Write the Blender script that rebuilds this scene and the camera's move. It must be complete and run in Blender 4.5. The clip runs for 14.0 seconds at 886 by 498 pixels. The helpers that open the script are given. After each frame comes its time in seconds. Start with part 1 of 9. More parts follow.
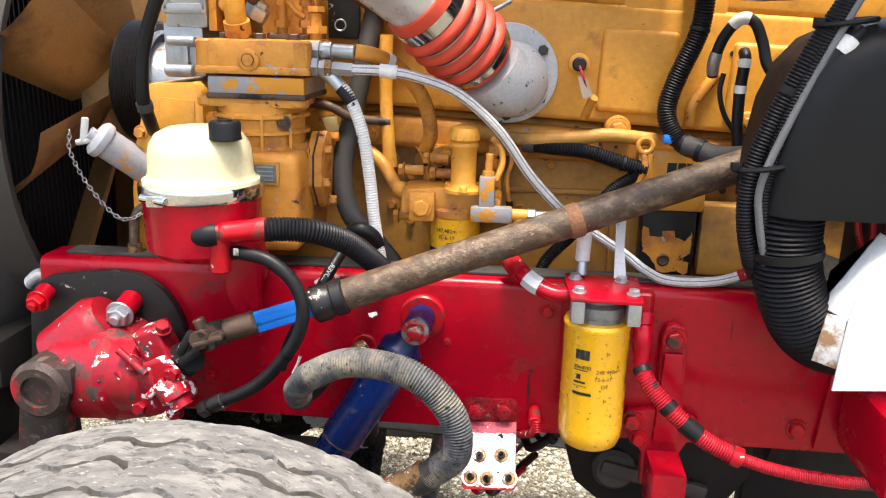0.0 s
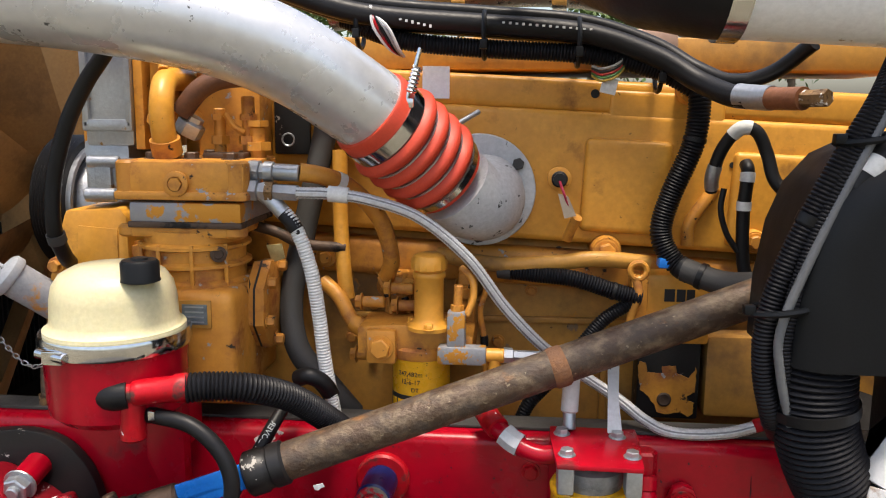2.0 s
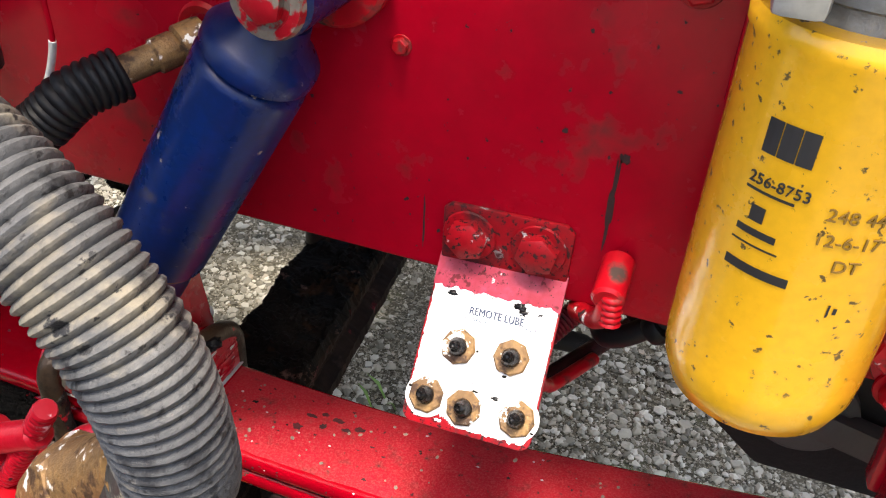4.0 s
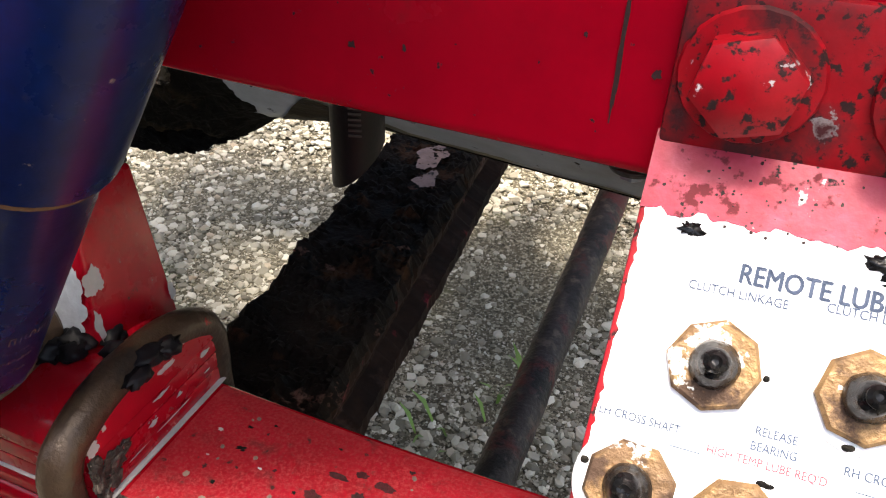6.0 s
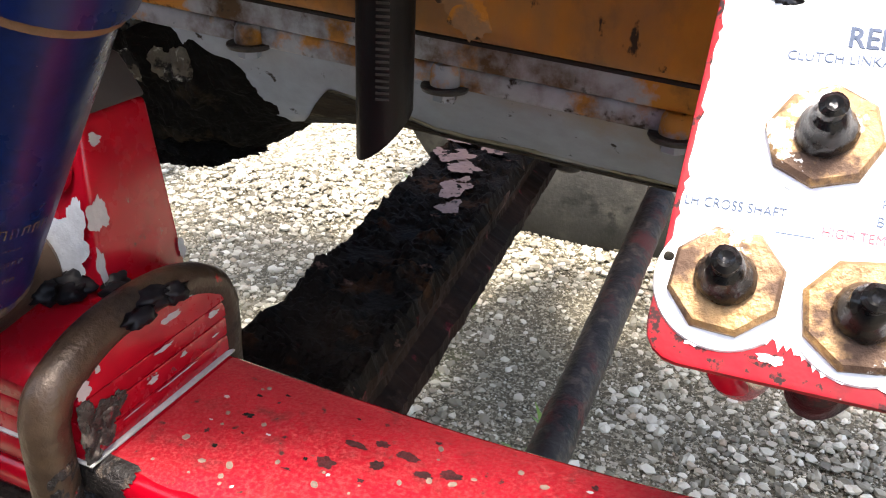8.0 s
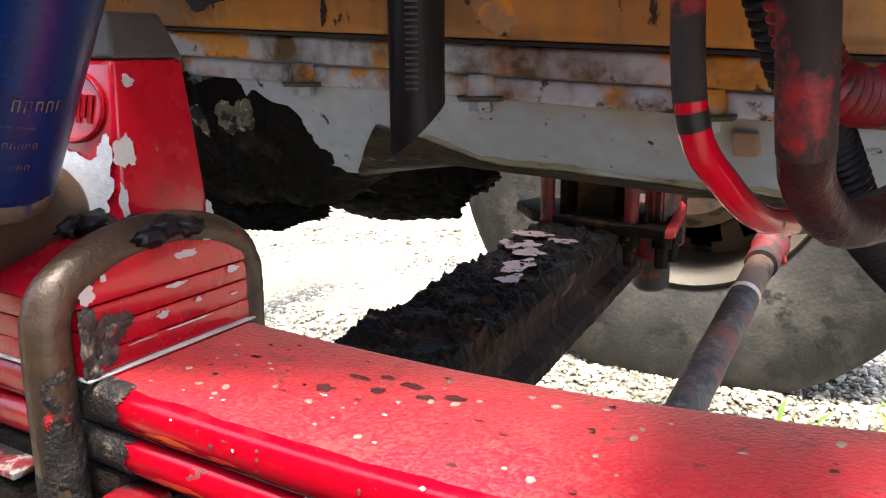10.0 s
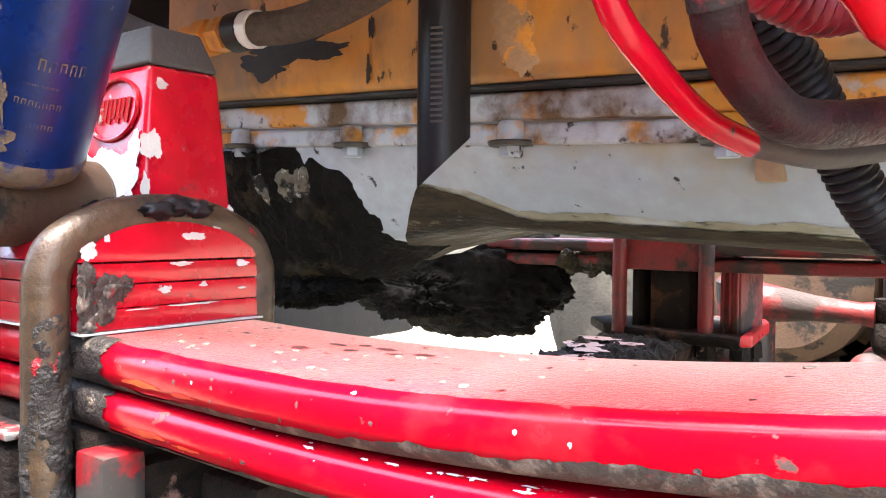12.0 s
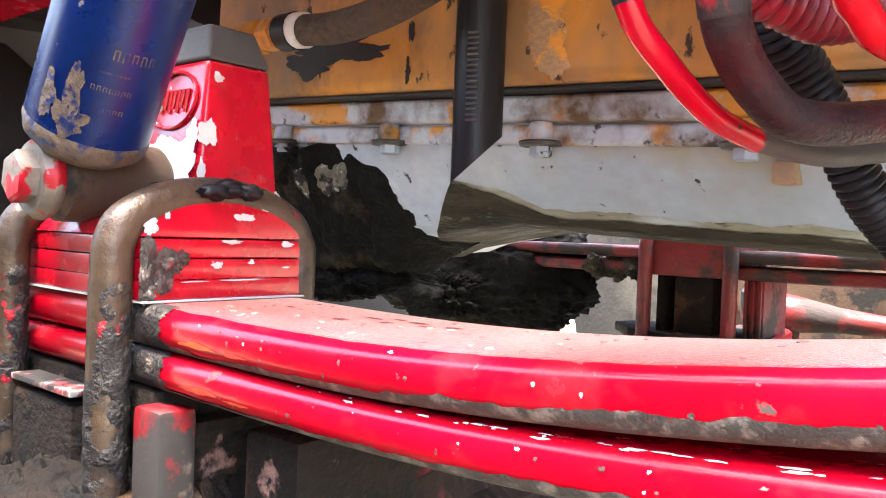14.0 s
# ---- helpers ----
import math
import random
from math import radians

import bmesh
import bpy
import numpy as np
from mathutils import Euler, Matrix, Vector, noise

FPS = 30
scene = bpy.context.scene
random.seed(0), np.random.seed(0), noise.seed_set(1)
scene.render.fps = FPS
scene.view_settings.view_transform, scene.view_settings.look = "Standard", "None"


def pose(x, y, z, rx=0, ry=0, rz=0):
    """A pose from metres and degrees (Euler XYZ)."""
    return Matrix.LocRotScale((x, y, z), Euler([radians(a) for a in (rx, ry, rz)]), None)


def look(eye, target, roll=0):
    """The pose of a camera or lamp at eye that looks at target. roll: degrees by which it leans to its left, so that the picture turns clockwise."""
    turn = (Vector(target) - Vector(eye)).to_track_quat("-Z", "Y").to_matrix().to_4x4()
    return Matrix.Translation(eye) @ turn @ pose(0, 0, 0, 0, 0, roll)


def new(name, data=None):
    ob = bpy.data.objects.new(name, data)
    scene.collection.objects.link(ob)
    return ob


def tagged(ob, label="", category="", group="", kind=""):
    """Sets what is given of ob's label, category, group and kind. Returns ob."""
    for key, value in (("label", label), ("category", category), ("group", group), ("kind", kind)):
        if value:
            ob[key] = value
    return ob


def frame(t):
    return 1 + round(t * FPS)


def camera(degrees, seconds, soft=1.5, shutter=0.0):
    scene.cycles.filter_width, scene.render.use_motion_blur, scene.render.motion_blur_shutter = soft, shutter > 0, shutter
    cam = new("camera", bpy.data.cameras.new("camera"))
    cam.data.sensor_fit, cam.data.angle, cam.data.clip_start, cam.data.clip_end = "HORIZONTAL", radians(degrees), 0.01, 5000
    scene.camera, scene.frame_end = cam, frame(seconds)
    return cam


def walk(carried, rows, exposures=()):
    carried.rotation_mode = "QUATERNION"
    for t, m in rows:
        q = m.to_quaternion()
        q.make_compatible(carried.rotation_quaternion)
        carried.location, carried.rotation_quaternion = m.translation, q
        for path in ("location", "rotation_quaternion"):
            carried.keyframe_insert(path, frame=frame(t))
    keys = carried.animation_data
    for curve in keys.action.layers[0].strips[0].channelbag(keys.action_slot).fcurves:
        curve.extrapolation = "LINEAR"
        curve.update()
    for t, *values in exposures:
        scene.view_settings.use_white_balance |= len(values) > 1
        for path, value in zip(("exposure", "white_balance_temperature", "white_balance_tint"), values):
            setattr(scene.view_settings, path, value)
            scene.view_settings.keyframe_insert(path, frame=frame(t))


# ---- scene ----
cam = camera(57.0, 14.0, soft=1.1)
PATH = [
    (0, (0.297, 0.169, 1.686), (0.117, 2.088, 1.151), 1.4),
    (0.5, (0.233, 0.274, 1.715), (0.086, 2.211, 1.238), 0.5),
    (1, (0.23, 0.31, 1.748), (0.098, 2.266, 1.353), -0.0),
    (1.5, (0.23, 0.315, 1.753), (0.103, 2.285, 1.437), -0.5),
    (2, (0.325, 0.407, 1.73), (0.153, 2.371, 1.394), 0.5),
    (2.5, (0.468, 0.568, 1.646), (0.225, 2.48, 1.113), 0.5),
    (3, (0.456, 0.785, 1.538), (0.15, 2.566, 0.683), 1.3),
    (3.5, (0.404, 0.983, 1.449), (-0.047, 2.601, 0.363), 3.1),
    (3.7, (0.394, 1.047, 1.389), (-0.102, 2.608, 0.242), 3.4),
    (5.8, (0.247, 1.372, 1.064), (-0.326, 2.9, -0.092), 3.1),
    (6, (0.234, 1.379, 1.049), (-0.359, 2.911, -0.092), 2.7),
    (6.5, (0.216, 1.379, 1.029), (-0.439, 2.932, -0.049), 1.4),
    (7, (0.209, 1.378, 1.006), (-0.466, 2.965, -0.007), 0.8),
    (7.5, (0.226, 1.364, 0.964), (-0.442, 2.984, 0.0), 1.9),
    (7.7, (0.23, 1.364, 0.957), (-0.441, 2.991, 0.008), 2.4),
    (9.8, (0.287, 1.348, 0.837), (-0.653, 3.031, 0.304), -0.0),
    (10, (0.299, 1.35, 0.813), (-0.692, 3.02, 0.333), -0.4),
    (10.5, (0.32, 1.367, 0.751), (-0.77, 3.004, 0.387), -0.6),
    (11, (0.33, 1.38, 0.734), (-0.822, 2.999, 0.502), -1.1),
    (11.5, (0.352, 1.381, 0.718), (-0.846, 2.977, 0.585), -0.4),
    (12, (0.361, 1.373, 0.711), (-0.882, 2.939, 0.648), 0.4),
    (12.5, (0.365, 1.37, 0.708), (-0.902, 2.918, 0.691), 0.5),
    (13, (0.367, 1.373, 0.704), (-0.909, 2.912, 0.691), 0.9),
    (13.5, (0.378, 1.364, 0.705), (-0.915, 2.889, 0.676), 1.7),
    (14, (0.383, 1.344, 0.699), (-0.914, 2.865, 0.654), 2.2),
]
EXPO = [(0.0, 2.05, 7000, 10), (0.5, 2.05, 7000, 10), (1.0, 1.78, 7000, 10), (1.5, 1.5, 7000, 10), (2.0, 1.3, 7000, 10), (2.5, 1.5, 7000, 10), (3.0, 1.86, 7000, 10), (3.5, 2.0, 7000, 10), (6.0, 2.2, 7000, 10), (6.5, 2.6, 7000, 10), (7.7, 2.75, 6700, 10), (10.0, 3.22, 6700, 10), (11.0, 4.1, 6600, 10), (14.0, 4.5, 6600, 10)]
walk(cam, [(t, look(eye, target, roll)) for t, eye, target, roll in PATH], EXPO)

# ---- light ----
world = bpy.data.worlds.new("sky")
scene.world = world
world.use_nodes = True
SUN_DIR = Vector((0.05, -0.22, 1.0)).normalized()
_wn = world.node_tree.nodes
_sky = _wn.new("ShaderNodeTexSky")
_sky.sky_type = "NISHITA"
_sky.sun_disc = False
_sky.sun_elevation = math.asin(SUN_DIR.z)
_sky.sun_rotation = math.atan2(SUN_DIR.x, SUN_DIR.y)
_sky.air_density, _sky.dust_density, _sky.ozone_density = 1.0, 4.0, 1.0
world.node_tree.links.new(_sky.outputs[0], _wn["Background"].inputs[0])
_wn["Background"].inputs[1].default_value = 0.135
sun = new("sun", bpy.data.lights.new("sun", "SUN"))
sun.data.energy, sun.data.angle, sun.data.color = 1.9, radians(14), (1.0, 0.95, 0.88)
sun.matrix_world = look(SUN_DIR * 20, (0, 0, 0))

# ---- materials ----
def mat(name, col, rough=0.5, metal=0.0, col2=None, vscale=6.0, layers=(), bump=0.08, bscale=150.0,
        coat=0.0, stretch=(1, 1, 1), trans=0.0, spec=0.35, sheen=None):
    """layers: (colour, scale, threshold, softness, roughness, metal) laid over the base by noise."""
    m = bpy.data.materials.new(name)
    m.use_nodes = True
    n, l = m.node_tree.nodes, m.node_tree.links
    b = n["Principled BSDF"]
    tc = n.new("ShaderNodeTexCoord")
    info = n.new("ShaderNodeObjectInfo")
    off = n.new("ShaderNodeVectorMath"); off.operation = "MULTIPLY_ADD"
    l.new(info.outputs["Random"], off.inputs[0])
    off.inputs[1].default_value = (7.3, 3.1, 5.7)
    l.new(tc.outputs["Object"], off.inputs[2])
    mp = n.new("ShaderNodeMapping")
    mp.inputs["Scale"].default_value = stretch
    l.new(off.outputs[0], mp.inputs[0])
    vec = mp.outputs[0]

    def noise_of(scale, detail=6.0, roughness=0.6):
        t = n.new("ShaderNodeTexNoise")
        t.inputs["Scale"].default_value, t.inputs["Detail"].default_value, t.inputs["Roughness"].default_value = scale, detail, roughness
        l.new(vec, t.inputs["Vector"])
        return t.outputs["Fac"]

    def step_of(sock, lo, hi):
        r = n.new("ShaderNodeMapRange")
        r.inputs[1].default_value, r.inputs[2].default_value = lo, hi
        l.new(sock, r.inputs[0])
        return r.outputs[0]

    def mix(kind, fac, a, c):
        x = n.new("ShaderNodeMix"); x.data_type = kind
        i = {"FLOAT": (2, 3, 0), "RGBA": (6, 7, 2)}[kind]
        l.new(fac, x.inputs[0])
        for k, v in zip(i[:2], (a, c)):
            if isinstance(v, bpy.types.NodeSocket):
                l.new(v, x.inputs[k])
            else:
                x.inputs[k].default_value = (*v, 1.0) if kind == "RGBA" else v
        return x.outputs[i[2]]

    c2 = col2 or tuple(v * 0.72 for v in col)
    colour = mix("RGBA", step_of(noise_of(vscale), 0.35, 0.65), col, c2)
    fine = noise_of(bscale, 4.0)
    colour = mix("RGBA", step_of(fine, 0.2, 0.95), colour, tuple(v * 0.8 for v in c2))
    ro = mix("FLOAT", step_of(noise_of(vscale * 4), 0.3, 0.7), max(rough - 0.06, 0.02), min(rough + 0.1, 1.0))
    me = None
    for (lc, sc, thr, soft, lr, lm) in layers:
        thr, soft = 0.5 + (thr - 0.5) * 0.66, soft * 0.66
        f = step_of(noise_of(sc, 9.0, 0.62), thr - soft, thr + soft)
        colour = mix("RGBA", f, colour, lc)
        ro = mix("FLOAT", f, ro, lr)
        if lm or me:
            me = mix("FLOAT", f, me if me else metal, lm)
    l.new(colour, b.inputs["Base Color"])
    l.new(ro, b.inputs["Roughness"])
    if me:
        l.new(me, b.inputs["Metallic"])
    else:
        b.inputs["Metallic"].default_value = metal
    if sheen:
        b.inputs["Sheen Weight"].default_value, b.inputs["Sheen Roughness"].default_value = sheen[0], 0.30
        b.inputs["Sheen Tint"].default_value = (*sheen[1], 1)
    b.inputs["Specular IOR Level"].default_value = spec
    b.inputs["Coat Weight"].default_value = coat
    b.inputs["Coat Roughness"].default_value = 0.08
    if trans:
        b.inputs["Subsurface Weight"].default_value = trans
        b.inputs["Subsurface Radius"].default_value = (0.02, 0.015, 0.008)
    if bump:
        bp = n.new("ShaderNodeBump")
        bp.inputs["Strength"].default_value, bp.inputs["Distance"].default_value = bump, 0.004
        l.new(fine, bp.inputs["Height"])
        l.new(bp.outputs[0], b.inputs["Normal"])
    return m


BLACKG = (0.012, 0.011, 0.010)
PRIMER = (0.72, 0.72, 0.70)
GREY = (0.33, 0.34, 0.36)
RED = (0.44, 0.005, 0.022)
M_RED = mat("red paint", (0.42, 0.0018, 0.015), 0.22, col2=(0.33, 0.0014, 0.012), vscale=2.5, spec=0.28, bump=0.02, bscale=60,
            layers=[((0.16, 0.012, 0.014), 16, 0.74, 0.10, 0.6, 0), ((0.02, 0.009, 0.009), 120, 0.79, 0.02, 0.8, 0), ((0.03, 0.012, 0.012), 45, 0.83, 0.02, 0.8, 0)])
M_REDWORN = mat("worn red paint", (0.48, 0.003, 0.011), 0.32, col2=(0.32, 0.003, 0.009), vscale=8, spec=0.3, bump=0.12, bscale=90,
                layers=[((0.05, 0.03, 0.025), 22, 0.66, 0.06, 0.85, 0), (PRIMER, 34, 0.745, 0.012, 0.6, 0), ((0.03, 0.02, 0.018), 60, 0.76, 0.03, 0.85, 0)])
M_REDDUST = mat("dusty red paint", (0.40, 0.0030, 0.020), 0.55, spec=0.16, sheen=(0.9, (0.82, 0.66, 0.49)), col2=(0.33, 0.008, 0.016), vscale=30, bump=0.22, bscale=420,
                layers=[((0.20, 0.02, 0.022), 60, 0.66, 0.08, 0.8, 0), ((0.36, 0.040, 0.044), 480, 0.57, 0.14, 0.8, 0), ((0.07, 0.025, 0.022), 120, 0.74, 0.05, 0.8, 0)])
M_ORANGE = mat("engine enamel", (0.70, 0.335, 0.048), 0.34, col2=(0.61, 0.275, 0.038), vscale=5, bump=0.08, bscale=80,
               layers=[((0.24, 0.10, 0.02), 12, 0.76, 0.12, 0.7, 0), ((0.05, 0.03, 0.015), 60, 0.80, 0.03, 0.8, 0)])
M_ORANGEWORN = mat("worn engine enamel", (0.68, 0.31, 0.045), 0.42, col2=(0.50, 0.205, 0.035), vscale=9, bump=0.2, bscale=60,
                   layers=[((0.26, 0.09, 0.03), 18, 0.66, 0.12, 0.8, 0), (GREY, 36, 0.75, 0.015, 0.5, 0.3), ((0.025, 0.018, 0.012), 44, 0.74, 0.03, 0.7, 0)])
M_ORANGEDIRTY = mat("grimy engine enamel", (0.56, 0.275, 0.048), 0.45, col2=(0.42, 0.205, 0.045), vscale=4, bump=0.12, bscale=80,
                    layers=[((0.15, 0.085, 0.035), 8, 0.66, 0.16, 0.8, 0), (BLACKG, 20, 0.79, 0.015, 0.7, 0)])
M_GREASE = mat("caked grease", (0.006, 0.0055, 0.005), 0.8, col2=(0.012, 0.011, 0.009), vscale=20, bump=1.0, bscale=140, spec=0.15,
               layers=[((0.05, 0.042, 0.028), 16, 0.62, 0.10, 0.9, 0), ((0.22, 0.20, 0.13), 22, 0.73, 0.05, 0.95, 0)])
M_GREASECAKE = mat("black grease cake", (0.0045, 0.0043, 0.004), 0.75, col2=(0.008, 0.0075, 0.007), vscale=9, bump=1.0, bscale=120, spec=0.07,
                   layers=[((0.035, 0.027, 0.018), 14, 0.70, 0.08, 0.9, 0), ((0.005, 0.005, 0.0045), 60, 0.60, 0.05, 0.8, 0)])
M_GREASEAXLE = mat("greasy scaled iron", (0.006, 0.0055, 0.005), 0.8, col2=(0.014, 0.010, 0.008), vscale=15, bump=1.0, bscale=120, spec=0.10,
                   layers=[((0.045, 0.022, 0.012), 12, 0.66, 0.06, 0.9, 0), ((0.15, 0.085, 0.07), 16, 0.70, 0.03, 0.85, 0), ((0.006, 0.006, 0.006), 40, 0.62, 0.03, 0.8, 0)])
M_PAN = mat("bare grey oil pan", (0.36, 0.43, 0.53), 0.34, col2=(0.27, 0.31, 0.36), vscale=5, bump=0.08, bscale=60,
            layers=[((0.26, 0.235, 0.165), 4, 0.66, 0.10, 0.85, 0), ((0.03, 0.027, 0.022), 46, 0.74, 0.03, 0.8, 0)])
M_PANRAIL = mat("flaking pan rail", (0.46, 0.51, 0.58), 0.45, col2=(0.36, 0.39, 0.43), vscale=12, bump=0.12, bscale=80,
                layers=[((0.50, 0.22, 0.03), 14, 0.54, 0.05, 0.5, 0), ((0.10, 0.06, 0.03), 16, 0.60, 0.12, 0.8, 0), ((0.03, 0.022, 0.016), 40, 0.70, 0.05, 0.8, 0)])
M_RUST = mat("rusty pitted steel", (0.052, 0.035, 0.026), 0.42, 0.3, col2=(0.085, 0.052, 0.032), vscale=14, bump=0.5, bscale=160, spec=0.40, stretch=(0.8, 1, 1),
             layers=[((0.15, 0.110, 0.070), 55, 0.58, 0.14, 0.55, 0.2), ((0.050, 0.036, 0.028), 34, 0.62, 0.14, 0.7, 0), ((0.25, 0.20, 0.13), 120, 0.76, 0.05, 0.5, 0.2), ((0.24, 0.11, 0.035), 18, 0.74, 0.10, 0.7, 0)])
M_BROWNSTEEL = mat("brown greasy steel", (0.055, 0.036, 0.028), 0.5, 0.3, col2=(0.10, 0.062, 0.040), vscale=14, bump=0.3,
                   layers=[(BLACKG, 18, 0.60, 0.05, 0.7, 0)])
M_SILVER = mat("aluminium-painted tube", (0.62, 0.63, 0.63), 0.27, 0.55, col2=(0.56, 0.57, 0.575), vscale=4, bump=0.03, bscale=60,
               layers=[((0.05, 0.05, 0.05), 40, 0.765, 0.01, 0.8, 0)])
M_ALU = mat("cast aluminium", (0.46, 0.48, 0.51), 0.36, 0.85, col2=(0.40, 0.42, 0.45), vscale=12, bump=0.25, bscale=150,
            layers=[((0.35, 0.22, 0.10), 22, 0.72, 0.02, 0.7, 0)])
M_FLANGE = mat("grey flange paint", (0.62, 0.64, 0.66), 0.45, 0.1, bump=0.06, layers=[(BLACKG, 40, 0.73, 0.02, 0.8, 0)])
M_ZINC = mat("zinc-plated steel", (0.50, 0.52, 0.54), 0.36, 0.75, col2=(0.38, 0.40, 0.42), vscale=40, bump=0.1)
M_CHROME = mat("polished steel", (0.80, 0.81, 0.82), 0.12, 1.0, bump=0.0)
M_SILICONE = mat("orange-red silicone", (0.62, 0.070, 0.030), 0.45, col2=(0.52, 0.05, 0.025), vscale=20, bump=0.08, bscale=300)
M_RUBBER = mat("black rubber", (0.007, 0.007, 0.008), 0.40, col2=(0.012, 0.012, 0.013), vscale=20, spec=0.2, bump=0.1, bscale=200)
M_RUBBERDUSTY = mat("dusty black rubber", (0.030, 0.030, 0.030), 0.6, col2=(0.055, 0.052, 0.048), vscale=14, bump=0.15, bscale=200)
M_LOOM = mat("black split loom", (0.006, 0.006, 0.008), 0.42, col2=(0.010, 0.010, 0.012), vscale=20, spec=0.17, bump=0.03)
M_GREYHOSE = mat("weathered grey rubber hose", (0.120, 0.118, 0.112), 0.6, col2=(0.048, 0.050, 0.055), vscale=16, bump=0.4, bscale=200,
                 layers=[((0.20, 0.175, 0.13), 22, 0.60, 0.12, 0.8, 0), ((0.012, 0.012, 0.013), 130, 0.66, 0.04, 0.6, 0), ((0.014, 0.014, 0.016), 40, 0.68, 0.06, 0.6, 0)])
M_BLUE = mat("dark blue shock paint", (0.002, 0.020, 0.130), 0.28, col2=(0.0015, 0.008, 0.052), vscale=6, bump=0.04, spec=0.28,
             layers=[((0.05, 0.045, 0.05), 26, 0.78, 0.10, 0.85, 0), ((0.30, 0.24, 0.18), 60, 0.80, 0.03, 0.85, 0)])
M_BLUEPL = mat("bright blue plastic coating", (0.01, 0.22, 0.75), 0.3, col2=(0.008, 0.17, 0.62), bump=0.02)
M_FILTER = mat("yellow filter enamel", (0.88, 0.47, 0.022), 0.24, col2=(0.84, 0.44, 0.020), vscale=4, coat=0.4, bump=0.02,
               layers=[((0.10, 0.06, 0.015), 130, 0.71, 0.02, 0.7, 0)])
M_CREAM = mat("translucent cream plastic", (0.66, 0.60, 0.38), 0.35, col2=(0.60, 0.55, 0.34), vscale=6, bump=0.02, trans=0.35)
M_BLACKPL = mat("black moulded plastic", (0.0055, 0.006, 0.0075), 0.40, col2=(0.008, 0.009, 0.010), vscale=5, spec=0.16, bump=0.06, bscale=300)
M_BLACKPAINT = mat("black chassis paint", (0.009, 0.009, 0.010), 0.4, col2=(0.016, 0.015, 0.015), spec=0.3, bump=0.1,
                   layers=[((0.35, 0.33, 0.30), 30, 0.72, 0.015, 0.8, 0)])
M_WHITE = mat("white enamel panel", (0.80, 0.81, 0.82), 0.30, col2=(0.76, 0.77, 0.78), bump=0.02, coat=0.2,
              layers=[((0.40, 0.30, 0.20), 20, 0.74, 0.02, 0.8, 0)])
M_PLATE = mat("chipped white label plate", (0.82, 0.83, 0.84), 0.45, col2=(0.80, 0.80, 0.81), bump=0.03,
              layers=[((0.48, 0.02, 0.06), 30, 0.80, 0.012, 0.5, 0), (BLACKG, 60, 0.80, 0.015, 0.8, 0)])
M_PINK = mat("thin red overspray", (0.42, 0.045, 0.095), 0.4, col2=(0.30, 0.006, 0.022), vscale=26, bump=0.08,
             layers=[((0.12, 0.006, 0.012), 130, 0.66, 0.04, 0.7, 0), (BLACKG, 90, 0.74, 0.02, 0.8, 0), (PRIMER, 40, 0.78, 0.02, 0.7, 0)])
M_BRASS = mat("tarnished brass", (0.34, 0.20, 0.075), 0.45, 0.30, col2=(0.17, 0.10, 0.05), vscale=60, bump=0.35, bscale=300,
              layers=[((0.07, 0.04, 0.025), 70, 0.60, 0.06, 0.7, 0), ((0.75, 0.74, 0.72), 55, 0.66, 0.02, 0.6, 0)])
M_BRAID = mat("stainless braid", (0.76, 0.77, 0.78), 0.4, 0.4, col2=(0.56, 0.57, 0.58), vscale=160, bump=0.35, bscale=700)
M_BRAIDGAP = mat("shaded braid gaps", (0.30, 0.30, 0.31), 0.5, 0.4, col2=(0.20, 0.20, 0.21), vscale=160, bump=0.3, bscale=700)
M_WHITEHOSE = mat("white spiral sleeve", (0.72, 0.73, 0.72), 0.5, col2=(0.62, 0.62, 0.60), vscale=30, bump=0.05,
                  layers=[(BLACKG, 60, 0.74, 0.01, 0.7, 0)])
M_TAG = mat("white tape", (0.78, 0.78, 0.76), 0.6, bump=0.1)
M_INK = mat("black print", (0.02, 0.02, 0.022), 0.6, bump=0.0)
M_INKBLUE = mat("blue-grey print", (0.06, 0.09, 0.16), 0.6, bump=0.0)
M_INKRED = mat("pink print", (0.60, 0.10, 0.14), 0.6, bump=0.0)
M_HAND = mat("brown marker ink", (0.24, 0.13, 0.02), 0.6, bump=0.0)
M_FAN = mat("tan fan blade", (0.46, 0.275, 0.115), 0.38, col2=(0.34, 0.20, 0.085), vscale=3, bump=0.04,
            layers=[((0.10, 0.06, 0.04), 5, 0.68, 0.16, 0.7, 0)])
M_RAD = mat("black radiator core", (0.010, 0.010, 0.011), 0.6, col2=(0.022, 0.022, 0.024), vscale=30, bump=0.5, bscale=250)
M_TYRE = mat("weathered grey tyre tread", (0.135, 0.132, 0.128), 0.85, col2=(0.10, 0.098, 0.095), vscale=24, bump=1.0, bscale=150, stretch=(0.4, 1, 0.6),
             layers=[((0.175, 0.17, 0.16), 45, 0.58, 0.14, 0.95, 0), ((0.065, 0.063, 0.06), 110, 0.64, 0.06, 0.95, 0), ((0.24, 0.235, 0.22), 140, 0.70, 0.05, 0.95, 0)])
M_GROOVE = mat("dark tread groove", (0.050, 0.047, 0.041), 0.9, col2=(0.085, 0.078, 0.066), vscale=30, bump=0.8)
M_TYRESIDE = mat("dusty tyre sidewall", (0.034, 0.033, 0.030), 0.85, col2=(0.024, 0.023, 0.021), vscale=7, bump=0.4, bscale=120, layers=[((0.060, 0.057, 0.049), 9, 0.60, 0.14, 0.9, 0), ((0.010, 0.010, 0.009), 16, 0.64, 0.06, 0.7, 0)])
